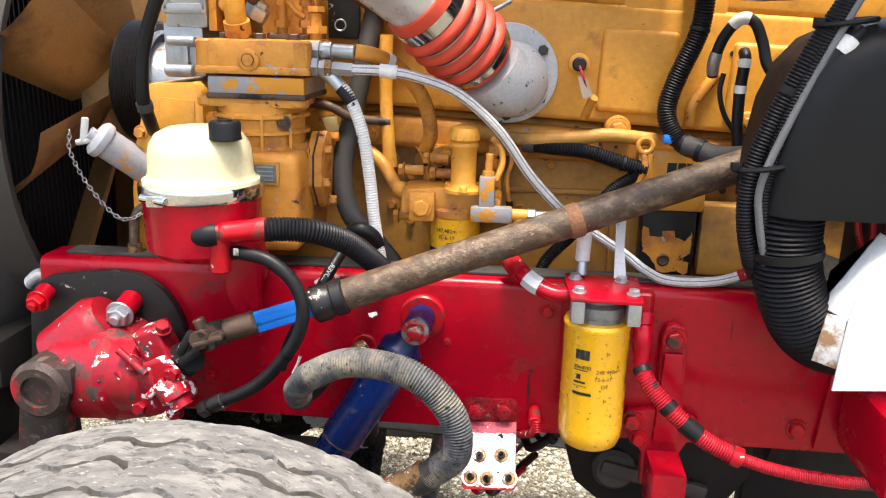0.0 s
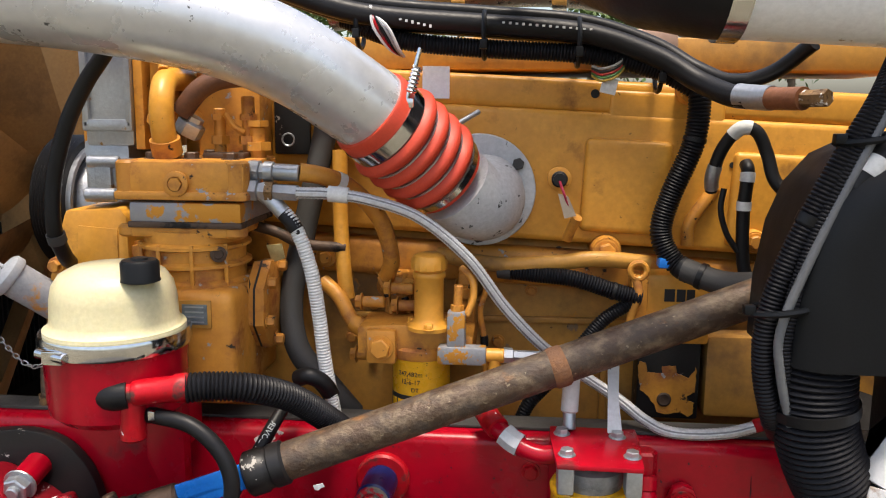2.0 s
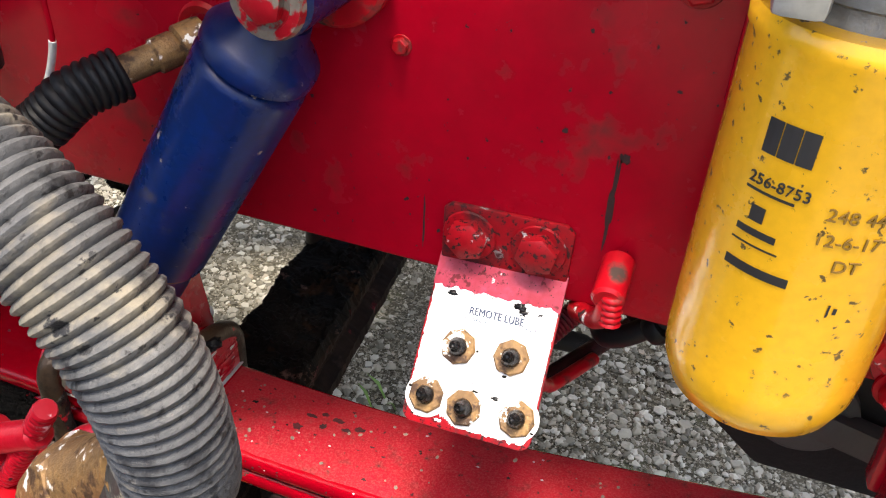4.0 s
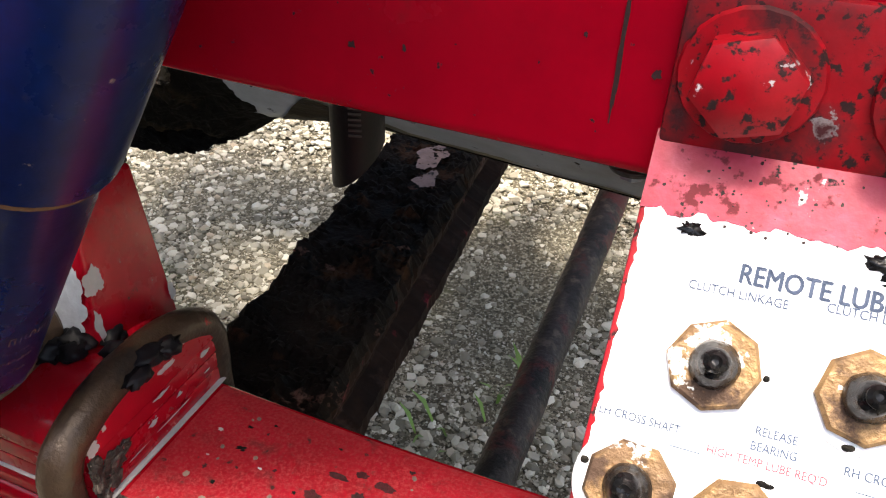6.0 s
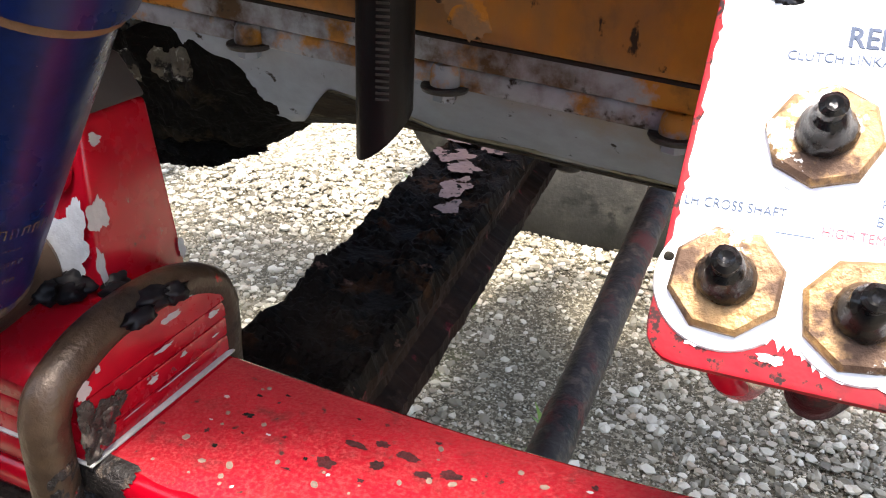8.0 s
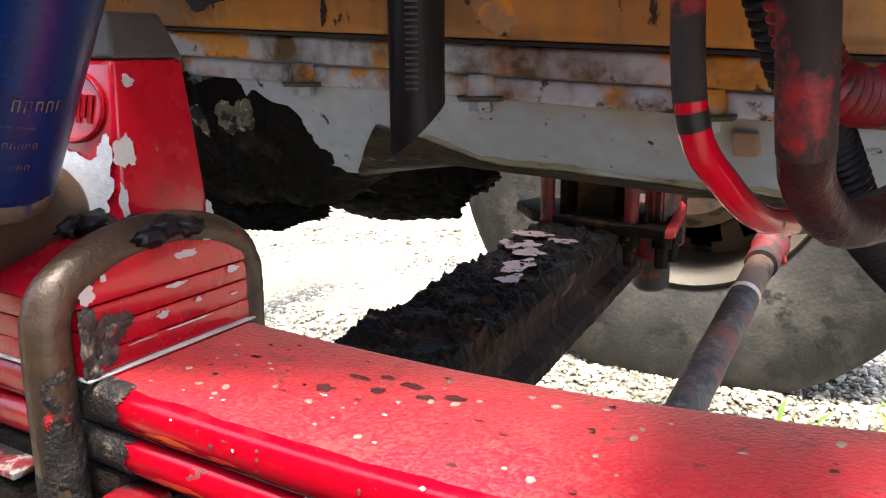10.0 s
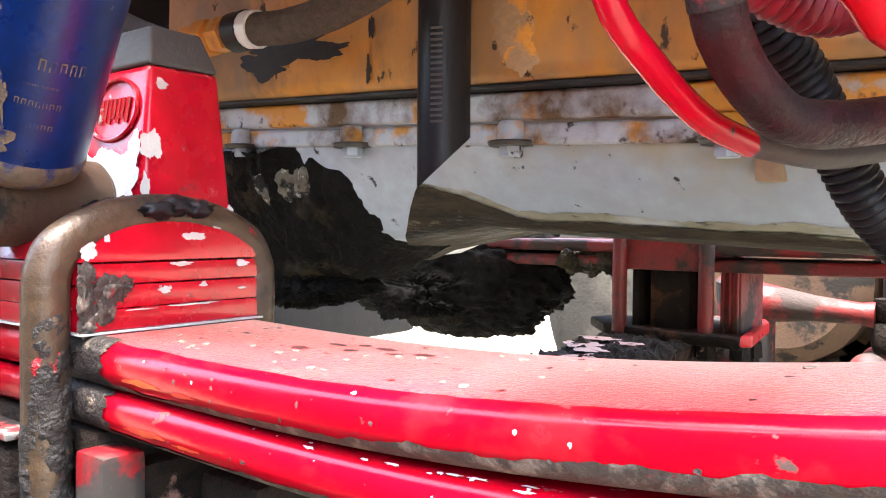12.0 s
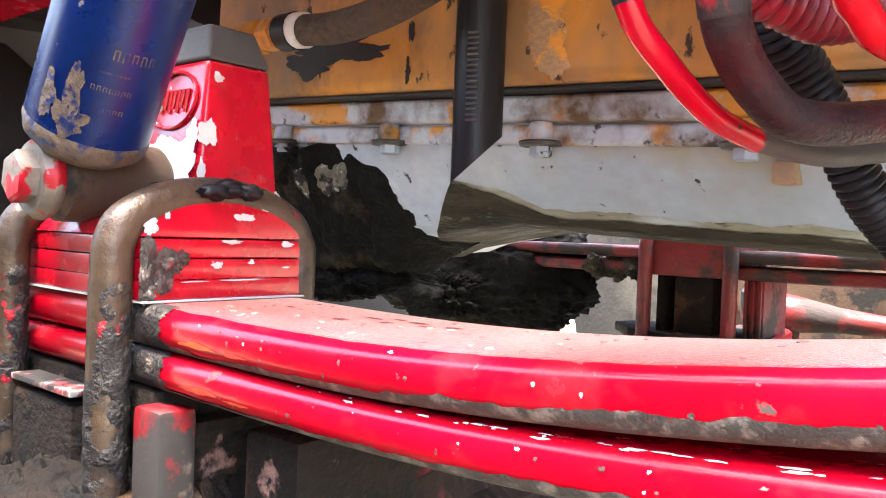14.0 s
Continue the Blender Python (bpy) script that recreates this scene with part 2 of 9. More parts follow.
M_RIM = mat("dull steel rim", (0.075, 0.065, 0.05), 0.6, 0.1, bump=0.1)
M_DARK = mat("dark underbody", (0.010, 0.009, 0.009), 0.7, col2=(0.018, 0.016, 0.015), vscale=8, spec=0.2, bump=0.3)
M_DUSTBAND = mat("ring of dry dust", (0.22, 0.13, 0.065), 0.8, bump=0.2)
M_GROUND = mat("gravelly soil", (0.155, 0.135, 0.095), 0.95, col2=(0.10, 0.088, 0.060), vscale=3, bump=1.0, bscale=110, spec=0.15,
               layers=[((0.08, 0.105, 0.03), 1.6, 0.70, 0.08, 0.95, 0), ((0.30, 0.27, 0.20), 120, 0.56, 0.05, 0.95, 0), ((0.05, 0.044, 0.032), 150, 0.60, 0.05, 0.95, 0), ((0.42, 0.39, 0.31), 200, 0.66, 0.03, 0.95, 0)])
M_LEAF = mat("green weeds", (0.10, 0.20, 0.03), 0.5, col2=(0.16, 0.26, 0.05), vscale=20, bump=0.0)
M_LEAFD = mat("tree leaves", (0.05, 0.10, 0.025), 0.6, col2=(0.09, 0.14, 0.035), vscale=1, bump=0.0)
M_BARK = mat("bark", (0.12, 0.09, 0.065), 0.9, bump=0.6, bscale=30)

# ---- mesh helpers ----
def thing(name, base, label, category, group="", kind=""):
    e = new(name)
    e.location = base
    e.empty_display_size = 0.02
    return tagged(e, label, category, group, kind)


def part(name, bm, material, parent=None, label="", sharp=40):
    me = bpy.data.meshes.new(name)
    bm.to_mesh(me)
    bm.free()
    me.polygons.foreach_set("use_smooth", [True] * len(me.polygons))
    me.set_sharp_from_angle(angle=radians(sharp))
    me.materials.append(material)
    ob = new(name, me)
    if parent is not None:
        ob.parent = parent
        root = parent
        where = Vector((0, 0, 0))
        while root is not None:
            where += Vector(root.location) if root.type == "EMPTY" else Vector((0, 0, 0))
            root = root.parent
        if parent.type == "EMPTY":
            ob.matrix_parent_inverse = Matrix.Translation(-where)
    if label:
        ob["label"] = label
    return ob


def V(*a):
    return Vector(a)


def basis(d):
    """A rotation whose z axis is d."""
    return Vector(d).to_track_quat("Z", "Y").to_matrix().to_4x4()


def box(bm, c, s, bev=0.003, rot=None, seg=2):
    m = Matrix.Translation(c) @ (rot if rot else Matrix.Identity(4)) @ Matrix.Diagonal((*s, 1))
    g = bmesh.ops.create_cube(bm, size=1, matrix=m)
    if bev:
        es = list({e for v in g["verts"] for e in v.link_edges})
        bmesh.ops.bevel(bm, geom=es, offset=bev, segments=seg, affect="EDGES", profile=0.6)
    return bm


def lathe(bm, o, d, prof, n=32, a0=0.0):
    """Turns a profile of (radius, height) about the axis d through o."""
    m = Matrix.Translation(o) @ basis(d)
    rings = []
    for r, h in prof:
        if r < 1e-6:
            rings.append([bm.verts.new(m @ V(0, 0, h))])
        else:
            rings.append([bm.verts.new(m @ V(r * math.cos(a0 + 2 * math.pi * k / n), r * math.sin(a0 + 2 * math.pi * k / n), h)) for k in range(n)])
    for a, b in zip(rings, rings[1:]):
        for k in range(n):
            j = (k + 1) % n
            if len(a) == 1 and len(b) == 1:
                continue
            if len(a) == 1:
                bm.faces.new((a[0], b[k], b[j]))
            elif len(b) == 1:
                bm.faces.new((a[k], a[j], b[0]))
            else:
                bm.faces.new((a[k], a[j], b[j], b[k]))
    for r, flip in ((rings[0], True), (rings[-1], False)):
        if len(r) > 1:
            bm.faces.new(r[::-1] if flip else r)
    bmesh.ops.recalc_face_normals(bm, faces=bm.faces[:])
    return bm


def rod(bm, a, b, r, n=20, bev=None):
    a, b = Vector(a), Vector(b)
    L = (b - a).length
    e = bev if bev is not None else min(r * 0.2, L * 0.2)
    return lathe(bm, a, b - a, [(0, 0), (r - e, 0), (r, e), (r, L - e), (r - e, L), (0, L)], n)


def spline(pts, step=0.006):
    """Points at even steps along a smooth curve through pts."""
    P = [Vector(p) for p in pts]
    P = [2 * P[0] - P[1]] + P + [2 * P[-1] - P[-2]]
    out = []
    for i in range(1, len(P) - 2):
        p0, p1, p2, p3 = P[i - 1:i + 3]
        k = max(4, int((p2 - p1).length / step * 2))
        for j in range(k):
            t = j / k
            out.append(0.5 * (2 * p1 + (p2 - p0) * t + (2 * p0 - 5 * p1 + 4 * p2 - p3) * t * t + (3 * p1 - p0 - 3 * p2 + p3) * t ** 3))
    out.append(P[-2])
    acc = [0.0]
    for a, b in zip(out, out[1:]):
        acc.append(acc[-1] + (b - a).length)
    n = max(2, round(acc[-1] / step))
    res, k = [], 0
    for i in range(n + 1):
        s = acc[-1] * i / n
        while k < len(acc) - 2 and acc[k + 1] < s:
            k += 1
        f = (s - acc[k]) / max(acc[k + 1] - acc[k], 1e-9)
        res.append(out[k].lerp(out[k + 1], min(max(f, 0), 1)))
    return res


def tube(bm, pts, r, n=14, step=0.006, ridge=0.0, pitch=0.006, taper=None, hollow=0.0, s0=0.0, s1=1.0):
    """A hose along a smooth curve; ridge and pitch make corrugations; s0, s1: the stretch of it, 0 to 1."""
    if ridge:
        step = pitch / 4
    C = spline(pts, step)
    i0, i1 = int(s0 * (len(C) - 1)), int(s1 * (len(C) - 1))
    C = C[i0:i1 + 1]
    up = None
    rings = []
    for i, c in enumerate(C):
        d = (C[min(i + 1, len(C) - 1)] - C[max(i - 1, 0)]).normalized()
        if up is None:
            up = d.orthogonal().normalized()
        up = (up - d * up.dot(d)).normalized()
        sd = d.cross(up)
        rr = r * (taper(i / max(len(C) - 1, 1)) if taper else 1.0)
        if ridge:
            rr += ridge * (0.0, 0.75, 1.0, 0.75)[i % 4]
        rings.append([bm.verts.new(c + rr * (math.cos(2 * math.pi * k / n) * up + math.sin(2 * math.pi * k / n) * sd)) for k in range(n)])
    for a, b in zip(rings, rings[1:]):
        for k in range(n):
            bm.faces.new((a[k], a[(k + 1) % n], b[(k + 1) % n], b[k]))
    bm.faces.new(rings[0][::-1])
    bm.faces.new(rings[-1])
    return bm


def slab(bm, pts, d, bev=0.003, seg=2):
    """A plate: the outline pts (in 3D, in one plane), thickened along the vector d."""
    vs = [bm.verts.new(Vector(p)) for p in pts]
    f = bm.faces.new(vs)
    g = bmesh.ops.extrude_face_region(bm, geom=[f])
    nv = [x for x in g["geom"] if isinstance(x, bmesh.types.BMVert)]
    bmesh.ops.translate(bm, vec=Vector(d), verts=nv)
    allv = vs + nv
    fs = list({q for v in allv for q in v.link_faces})
    bmesh.ops.recalc_face_normals(bm, faces=fs)
    if bev:
        es = [e for e in {e for v in allv for e in v.link_edges} if len(e.link_faces) == 2 and e.calc_face_angle(0) > 0.5]
        bmesh.ops.bevel(bm, geom=es, offset=bev, segments=seg, affect="EDGES", profile=0.6)
    return bm


def rough_up(bm, amt, scale):
    bm.normal_update()
    for v in bm.verts:
        v.co += v.normal * amt * (noise.fractal(v.co * scale, 1.0, 2.0, 4) + 0.2)
    return bm


def hexbolt(bm, o, d, r, h=None, washer=True, stud=0.0):
    """A hex bolt head of corner radius r at o, that faces along d."""
    o, d = Vector(o), Vector(d).normalized()
    h = h or r * 0.7
    z = 0.0
    if washer:
        lathe(bm, o, d, [(0, 0), (r * 1.25, 0), (r * 1.3, r * 0.08), (r * 1.25, r * 0.18), (0, r * 0.18)], 20)
        z = r * 0.16
    lathe(bm, o + d * z, d, [(0, 0), (r, 0), (r, h * 0.85), (r * 0.86, h), (0, h)], 6, a0=0.3)
    if stud:
        lathe(bm, o + d * (z + h * 0.9), d, [(0, 0), (r * 0.5, 0), (r * 0.5, stud), (r * 0.4, stud + r * 0.1), (0, stud + r * 0.1)], 12)
    return bm


def B():
    return bmesh.new()


def lettering(body, size, place, material, parent, name="lettering", depth=0.0004, align="LEFT"):
    """Raised writing; place maps a point (right, up, out) of the text to the world."""
    cu = bpy.data.curves.new(name, "FONT")
    cu.body, cu.size, cu.extrude, cu.align_x, cu.resolution_u = body, size, depth, align, 3
    tmp = bpy.data.objects.new("tmp", cu)
    scene.collection.objects.link(tmp)
    me = bpy.data.meshes.new_from_object(tmp.evaluated_get(bpy.context.evaluated_depsgraph_get()))
    bpy.data.objects.remove(tmp)
    bm = B()
    bm.from_mesh(me)
    bpy.data.meshes.remove(me)
    for v in bm.verts:
        v.co = place(v.co.x, v.co.y, v.co.z)
    return part(name, bm, material, parent)


def blob(bm, place, cu, cv, ru, rv, seed=0, amt=0.5, n=72, lift=0.0004):
    """A ragged patch of paint or dirt on a surface; place maps (along, up, out) to the world."""
    c = bm.verts.new(place(cu, cv, lift))
    ring = []
    for k in range(n):
        a = 2 * math.pi * k / n
        d = V(math.cos(a), math.sin(a), 0)
        r = 1 + amt * noise.fractal(d * 1.5 + V(seed * 3.7, seed, 0), 1.0, 2.0, 5)
        ring.append(bm.verts.new(place(cu + ru * d.x * max(r, 0.15), cv + rv * d.y * max(r, 0.15), lift)))
    for k in range(n):
        bm.faces.new((c, ring[k], ring[(k + 1) % n]))
    return bm


def braid(bm, pts, r, n=40, cycles=5, pitch=0.011):
    """A woven steel sleeve: two crossing sets of helical strands."""
    C = spline(pts, 0.0022)
    up = None
    rings = []
    for i, c in enumerate(C):
        d = (C[min(i + 1, len(C) - 1)] - C[max(i - 1, 0)]).normalized()
        up = d.orthogonal().normalized() if up is None else (up - d * up.dot(d)).normalized()
        sd = d.cross(up)
        s = 2 * math.pi * i * 0.0022 / pitch
        rg = []
        for k in range(n):
            a = 2 * math.pi * k / n
            rr = r + 0.0004 * math.cos(cycles * a) + 0.0013 * math.sin(cycles * a + s) * math.sin(cycles * a - s)
            rg.append(bm.verts.new(c + rr * (math.cos(a) * up + math.sin(a) * sd)))
        rings.append(rg)
    for a, b in zip(rings, rings[1:]):
        for k in range(n):
            f = bm.faces.new((a[k], a[(k + 1) % n], b[(k + 1) % n], b[k]))
            f.material_index = int(math.cos(cycles * 2 * math.pi * (k + 0.5) / n) < -0.55)
    bm.faces.new(rings[0][::-1])
    bm.faces.new(rings[-1])
    return bm


def lump(bm, c, s, seed, amt=0.45):
    """A knobbly clot of dirt."""
    g = bmesh.ops.create_icosphere(bm, subdivisions=3, radius=1)
    for v in g["verts"]:
        d = v.co.normalized()
        k = 1 + amt * noise.fractal(d * 2.3 + V(seed, 2 * seed, 0), 0.7, 2.0, 4)
        v.co = V(c[0] + d.x * s[0] * k, c[1] + d.y * s[1] * k, c[2] + d.z * s[2] * k)
    return bm

# ---- ground and distance ----
GZ = 0.045


def ground_z(p):
    """The yard's height: small bumps near the truck, and a low rise beyond the axle."""
    near = max(0.0, 1 - p.length / 30)
    k = min(1.0, max(0.0, (p.y - 2.5) / 0.55))
    return GZ - 0.004 + near * 0.018 * noise.fractal(p * 1.7, 1.0, 2.0, 3) + 0.05 * k * k * (3 - 2 * k)


bm = B()
bmesh.ops.create_grid(bm, x_segments=90, y_segments=90, size=1)
for v in bm.verts:
    q = V(math.copysign(abs(v.co.x) ** 3.2, v.co.x) * 400, math.copysign(abs(v.co.y) ** 3.2, v.co.y) * 400 + 2.5, 0)
    v.co = V(q.x, q.y, ground_z(q))
ground = tagged(part("ground", bm, M_GROUND), "pale gravelly soil of a yard, patchy with weeds", "ground", kind="structure")


def stone_field(name, count, x0, x1, y0, y1, lo, hi, seed, label):
    rng = np.random.default_rng(seed)
    t = B()
    bmesh.ops.create_icosphere(t, subdivisions=1, radius=1)
    base = np.array([v.co[:] for v in t.verts])
    tri = np.array([[v.index for v in f.verts] for f in t.faces])
    t.free()
    k = len(base)
    c = np.stack([rng.uniform(x0, x1, count) + rng.normal(0, 0.35, count), rng.uniform(y0, y1, count) + np.abs(rng.normal(0, 0.5, count)) * (rng.random(count) < 0.3), np.zeros(count)], 1)
    s = (lo + (hi - lo) * rng.random(count) ** 3.6)[:, None] * np.stack([rng.uniform(0.7, 1.3, count), rng.uniform(0.7, 1.3, count), rng.uniform(0.45, 0.8, count)], 1)
    a = rng.uniform(0, 6.28, count)
    ver = base[None] * rng.uniform(0.6, 1.3, (count, k, 1)) * s[:, None]
    ca, sa = np.cos(a)[:, None], np.sin(a)[:, None]
    ver = np.stack([ver[..., 0] * ca - ver[..., 1] * sa, ver[..., 0] * sa + ver[..., 1] * ca, ver[..., 2]], 2)
    for i in range(count):
        p = V(c[i, 0], c[i, 1], 0)
        c[i, 2] = ground_z(p) + s[i, 2] * 0.25
        # bare soil patch between the axle and the tie rod
        if i % 5 and math.hypot((p.x + 0.08) / 0.22, (p.y - 2.56) / 0.36) + 0.5 * noise.noise(p * 7) < 0.9:
            c[i, 2] -= s[i, 2] * 1.15
    ver += c[:, None]
    me = bpy.data.meshes.new(name)
    me.from_pydata(ver.reshape(-1, 3).tolist(), [], (tri[None] + (np.arange(count) * k)[:, None, None]).reshape(-1, 3).tolist())
    me.materials.append(M_STONES)
    me.polygons.foreach_set("use_smooth", [False] * len(me.polygons))
    return tagged(new(name, me), label, "gravel", kind="stuff")


def stones_material():
    m = bpy.data.materials.new("loose stones")
    m.use_nodes = True
    n, l = m.node_tree.nodes, m.node_tree.links
    g = n.new("ShaderNodeNewGeometry")
    r = n.new("ShaderNodeValToRGB")
    cols = [(0.0, (0.13, 0.115, 0.085)), (0.35, (0.28, 0.255, 0.195)), (0.62, (0.42, 0.385, 0.305)), (0.92, (0.58, 0.55, 0.46)), (1.0, (0.32, 0.25, 0.17))]
    while len(r.color_ramp.elements) < len(cols):
        r.color_ramp.elements.new(0.5)
    for e, (p, c) in zip(r.color_ramp.elements, cols):
        e.position, e.color = p, (*c, 1)
    l.new(g.outputs["Random Per Island"], r.inputs[0])
    l.new(r.outputs[0], n["Principled BSDF"].inputs["Base Color"])
    n["Principled BSDF"].inputs["Roughness"].default_value = 0.9
    return m


M_STONES = stones_material()
stone_field("gravel", 88000, -1.7, 0.9, 1.6, 4.0, 0.0024, 0.0120, 3, "loose pale gravel of the yard under the truck")
stone_field("gravel", 12000, -6.0, 2.0, 4.1, 9.0, 0.010, 0.030, 4, "loose pale gravel beyond the truck")


def weeds(name, spots, seed, size, label, material=None):
    rng = random.Random(seed)
    bm = B()
    for (x, y, n) in spots:
        for _ in range(n):
            a, L = rng.uniform(0, 6.28), size * rng.uniform(0.5, 1.2)
            c = V(x + rng.gauss(0, 0.02), y + rng.gauss(0, 0.02), GZ)
            c.z = ground_z(c) - 0.002
            o = V(math.cos(a), math.sin(a), 0)
            sd = V(-o.y, o.x, 0) * L * 0.07
            p1, p2, p3 = c, c + o * L * 0.25 + V(0, 0, L * 0.6), c + o * L * 0.6 + V(0, 0, L * 0.85)
            q = [bm.verts.new(w) for w in (p1 - sd * 0.5, p1 + sd * 0.5, p2 + sd, p3, p2 - sd)]
            bm.faces.new((q[0], q[1], q[2], q[4]))
            bm.faces.new((q[4], q[2], q[3]))
    return tagged(part(name, bm, material or M_LEAF), label, "plant", kind="stuff")


rw = random.Random(5)
weeds("weed", [(-0.02, 2.36, 5), (0.02, 2.42, 6), (-0.08, 2.22, 5), (-0.30, 2.75, 6), (0.14, 2.9, 6), (-0.45, 2.6, 5), (-0.62, 3.2, 8), (-0.8, 3.6, 10), (0.3, 3.0, 6)], 2, 0.07, "small green weeds in the gravel")
weeds("grass", [(rw.uniform(-9, 3), rw.uniform(6.2, 12), 14) for _ in range(900)], 3, 0.14, "green grass verge beyond the gravel")


def tree(x, y, h, seed):
    rng = random.Random(seed)
    t = thing("tree", (x, y, GZ), "leafy green tree beyond the yard", "tree", "trees beyond the yard")
    bm = B()
    tube(bm, [(x, y, GZ - 0.1), (x + 0.1, y, GZ + h * 0.3), (x - 0.1, y + 0.1, GZ + h * 0.75)], 0.16, 9, 0.4, taper=lambda s: 1.1 - 0.8 * s)
    for k in range(7):
        a, z = rng.uniform(0, 6.28), GZ + h * rng.uniform(0.3, 0.65)
        tube(bm, [(x, y, z), (x + math.cos(a) * h * 0.12, y + math.sin(a) * h * 0.12, z + h * 0.08), (x + math.cos(a) * h * 0.26, y + math.sin(a) * h * 0.26, z + h * 0.2)], 0.06, 6, 0.3, taper=lambda s: 1.1 - 0.8 * s)
    part("trunk", bm, M_BARK, t)
    bm = B()
    for _ in range(2600):
        a, b, r = rng.uniform(0, 6.28), rng.gauss(0, 0.45), rng.random() ** 0.5
        lump = 0.75 + 0.5 * noise.noise(V(math.cos(a) * 2, math.sin(a) * 2, b * 3 + seed))
        c = V(x + math.cos(a) * r * h * 0.33 * lump, y + math.sin(a) * r * h * 0.33 * lump, GZ + h * (0.62 + 0.3 * b * lump))
        u, w = V(rng.gauss(0, 1), rng.gauss(0, 1), rng.gauss(0, 1)).normalized() * 0.16, V(rng.gauss(0, 1), rng.gauss(0, 1), rng.gauss(0, 1)).normalized() * 0.09
        q = [bm.verts.new(p) for p in (c - u, c + w, c + u, c - w)]
        bm.faces.new(q)
    part("crown", bm, M_LEAFD, t)


for i, (x, y) in enumerate([(-14, 26), (-8, 30), (-3, 27), (3, 31), (9, 28), (-22, 30), (-30, 20), (-26, 10)]):
    tree(x, y, 7 + i % 3, i)

# ---- frame rails ----
def rail(name, y, sgn, x0, x1, label):
    t = thing(name, (x0, y, 0.92), label, "frame rail", "truck frame rails")
    bm = B()
    pr = [(0, 0.9125), (0.085, 0.9125), (0.085, 0.9205), (0.008, 0.9245), (0.008, 1.210), (0.085, 1.214), (0.085, 1.222), (0, 1.222)]
    slab(bm, [(x0, y + sgn * a, z) for a, z in pr], (x1 - x0, 0, 0), 0)
    es = [e for e in bm.edges if abs(e.verts[0].co.x - e.verts[1].co.x) > 0.5 and abs(e.verts[0].co.y - y) < 1e-4]
    for low, off in ((True, 0.006), (False, 0.018)):
        bmesh.ops.bevel(bm, geom=[e for e in es if e.is_valid and (e.verts[0].co.z < 1.0) == low], offset=off, segments=5, affect="EDGES", profile=0.5)
    part("channel", bm, M_RED, t, sharp=30)
    return t


rail_near = rail("frame_rail", 1.63, 1, -0.64, 2.6, "glossy red steel truck frame rail, chipped and grimy")
rail("frame_rail", 2.50, -1, -0.75, 2.6, "red steel frame rail behind the engine")
bm = B()
box(bm, (0.45, 1.685, 1.2255), (2.1, 0.05, 0.005), 0.001)
part("top_strip", bm, M_RUBBERDUSTY, rail_near, "dark rubber strip along the top flange")
bm = B()
slab(bm, [(0.872, 1.6295, 0.925), (0.895, 1.6295, 1.20), (1.5, 1.6295, 1.20), (1.5, 1.6295, 0.925)], (0, -0.012, 0), 0.004)
part("side_plate", bm, M_RED, rail_near)
for (x, z, r) in [(-0.215, 1.168, 0.013), (-0.20, 1.10, 0.013), (0.36, 1.167, 0.012), (0.172, 1.095, 0.006), (0.84, 0.96, 0.015), (-0.30, 0.99, 0.010)]:
    bm = B()
    hexbolt(bm, (x, 1.63, z), (0, -1, 0), r, r * 0.8)
    part("bolt", bm, M_REDWORN, rail_near)

M_DRIP = mat("dried black drip", (0.035, 0.012, 0.012), 0.7, bump=0.2)
# black drips and scuffs on the near rail
rail_face = lambda u, w, o: V(u, 1.6296 - o, w)
for (u, w, ru, rv, sd) in ((0.333, 1.01, 0.0022, 0.030, 1), (0.194, 0.955, 0.0009, 0.020, 2), (0.336, 1.045, 0.003, 0.005, 3), (0.222, 0.966, 0.004, 0.003, 4), (0.55, 1.06, 0.0018, 0.03, 5), (0.70, 1.15, 0.0010, 0.018, 6), (0.62, 0.98, 0.004, 0.006, 8)):
    part("drip", blob(B(), rail_face, u, w, ru, rv, sd, 0.7, 40), M_DRIP, rail_near, "black drip on the red paint")

rs = random.Random(31)
bm = B()
for k in range(260):
    u, w, z = rs.uniform(0.02, 0.86), rs.uniform(0.935, 1.205), 0.0003 + 0.0014 * rs.random() ** 2.5
    blob(bm, rail_face, u, w, z, z * rs.uniform(0.8, 1.6), k, 0.8, 16, 0.0003)
ob = part("splatter", bm, M_DRIP, rail_near, "specks of black splatter on the paint")
ob["kind"] = "stuff"

# ---- engine ----
TILT_E = Matrix.Rotation(radians(2.6), 4, "Y")


def eng(x, y, z):
    """A place on the engine, which leans back along the truck."""
    p = TILT_E @ V(x - 0.1, 0, z - 1.2)
    return V(p.x + 0.1, y, p.z + 1.2)


engine = thing("engine", (0.3, 2.06, 0.70), "yellow-orange painted inline diesel engine, oily and chipped", "engine")


def ebox(name, x0, x1, y0, y1, z0, z1, m, bev=0.012, label="", seg=3, parent=None):
    bm = B()
    c = eng((x0 + x1) / 2, (y0 + y1) / 2, (z0 + z1) / 2)
    box(bm, c, (x1 - x0, y1 - y0, z1 - z0), bev, TILT_E, seg)
    return part(name, bm, m, parent or engine, label)


ebox("block", -0.32, 1.25, 1.905, 2.22, 0.90, 1.51, M_ORANGEDIRTY, 0.02)
M_CASE = mat("oil-smeared crankcase enamel", (0.55, 0.25, 0.035), 0.42, col2=(0.44, 0.20, 0.035), vscale=4, bump=0.12, bscale=80,
             layers=[((0.22, 0.145, 0.085), 7, 0.56, 0.14, 0.7, 0), ((0.13, 0.09, 0.06), 13, 0.66, 0.12, 0.8, 0), ((0.03, 0.022, 0.015), 46, 0.72, 0.03, 0.8, 0)], stretch=(1, 1, 0.6))
ebox("crankcase", -0.42, 1.25, 1.885, 2.24, 0.815, 1.02, M_CASE, 0.012)
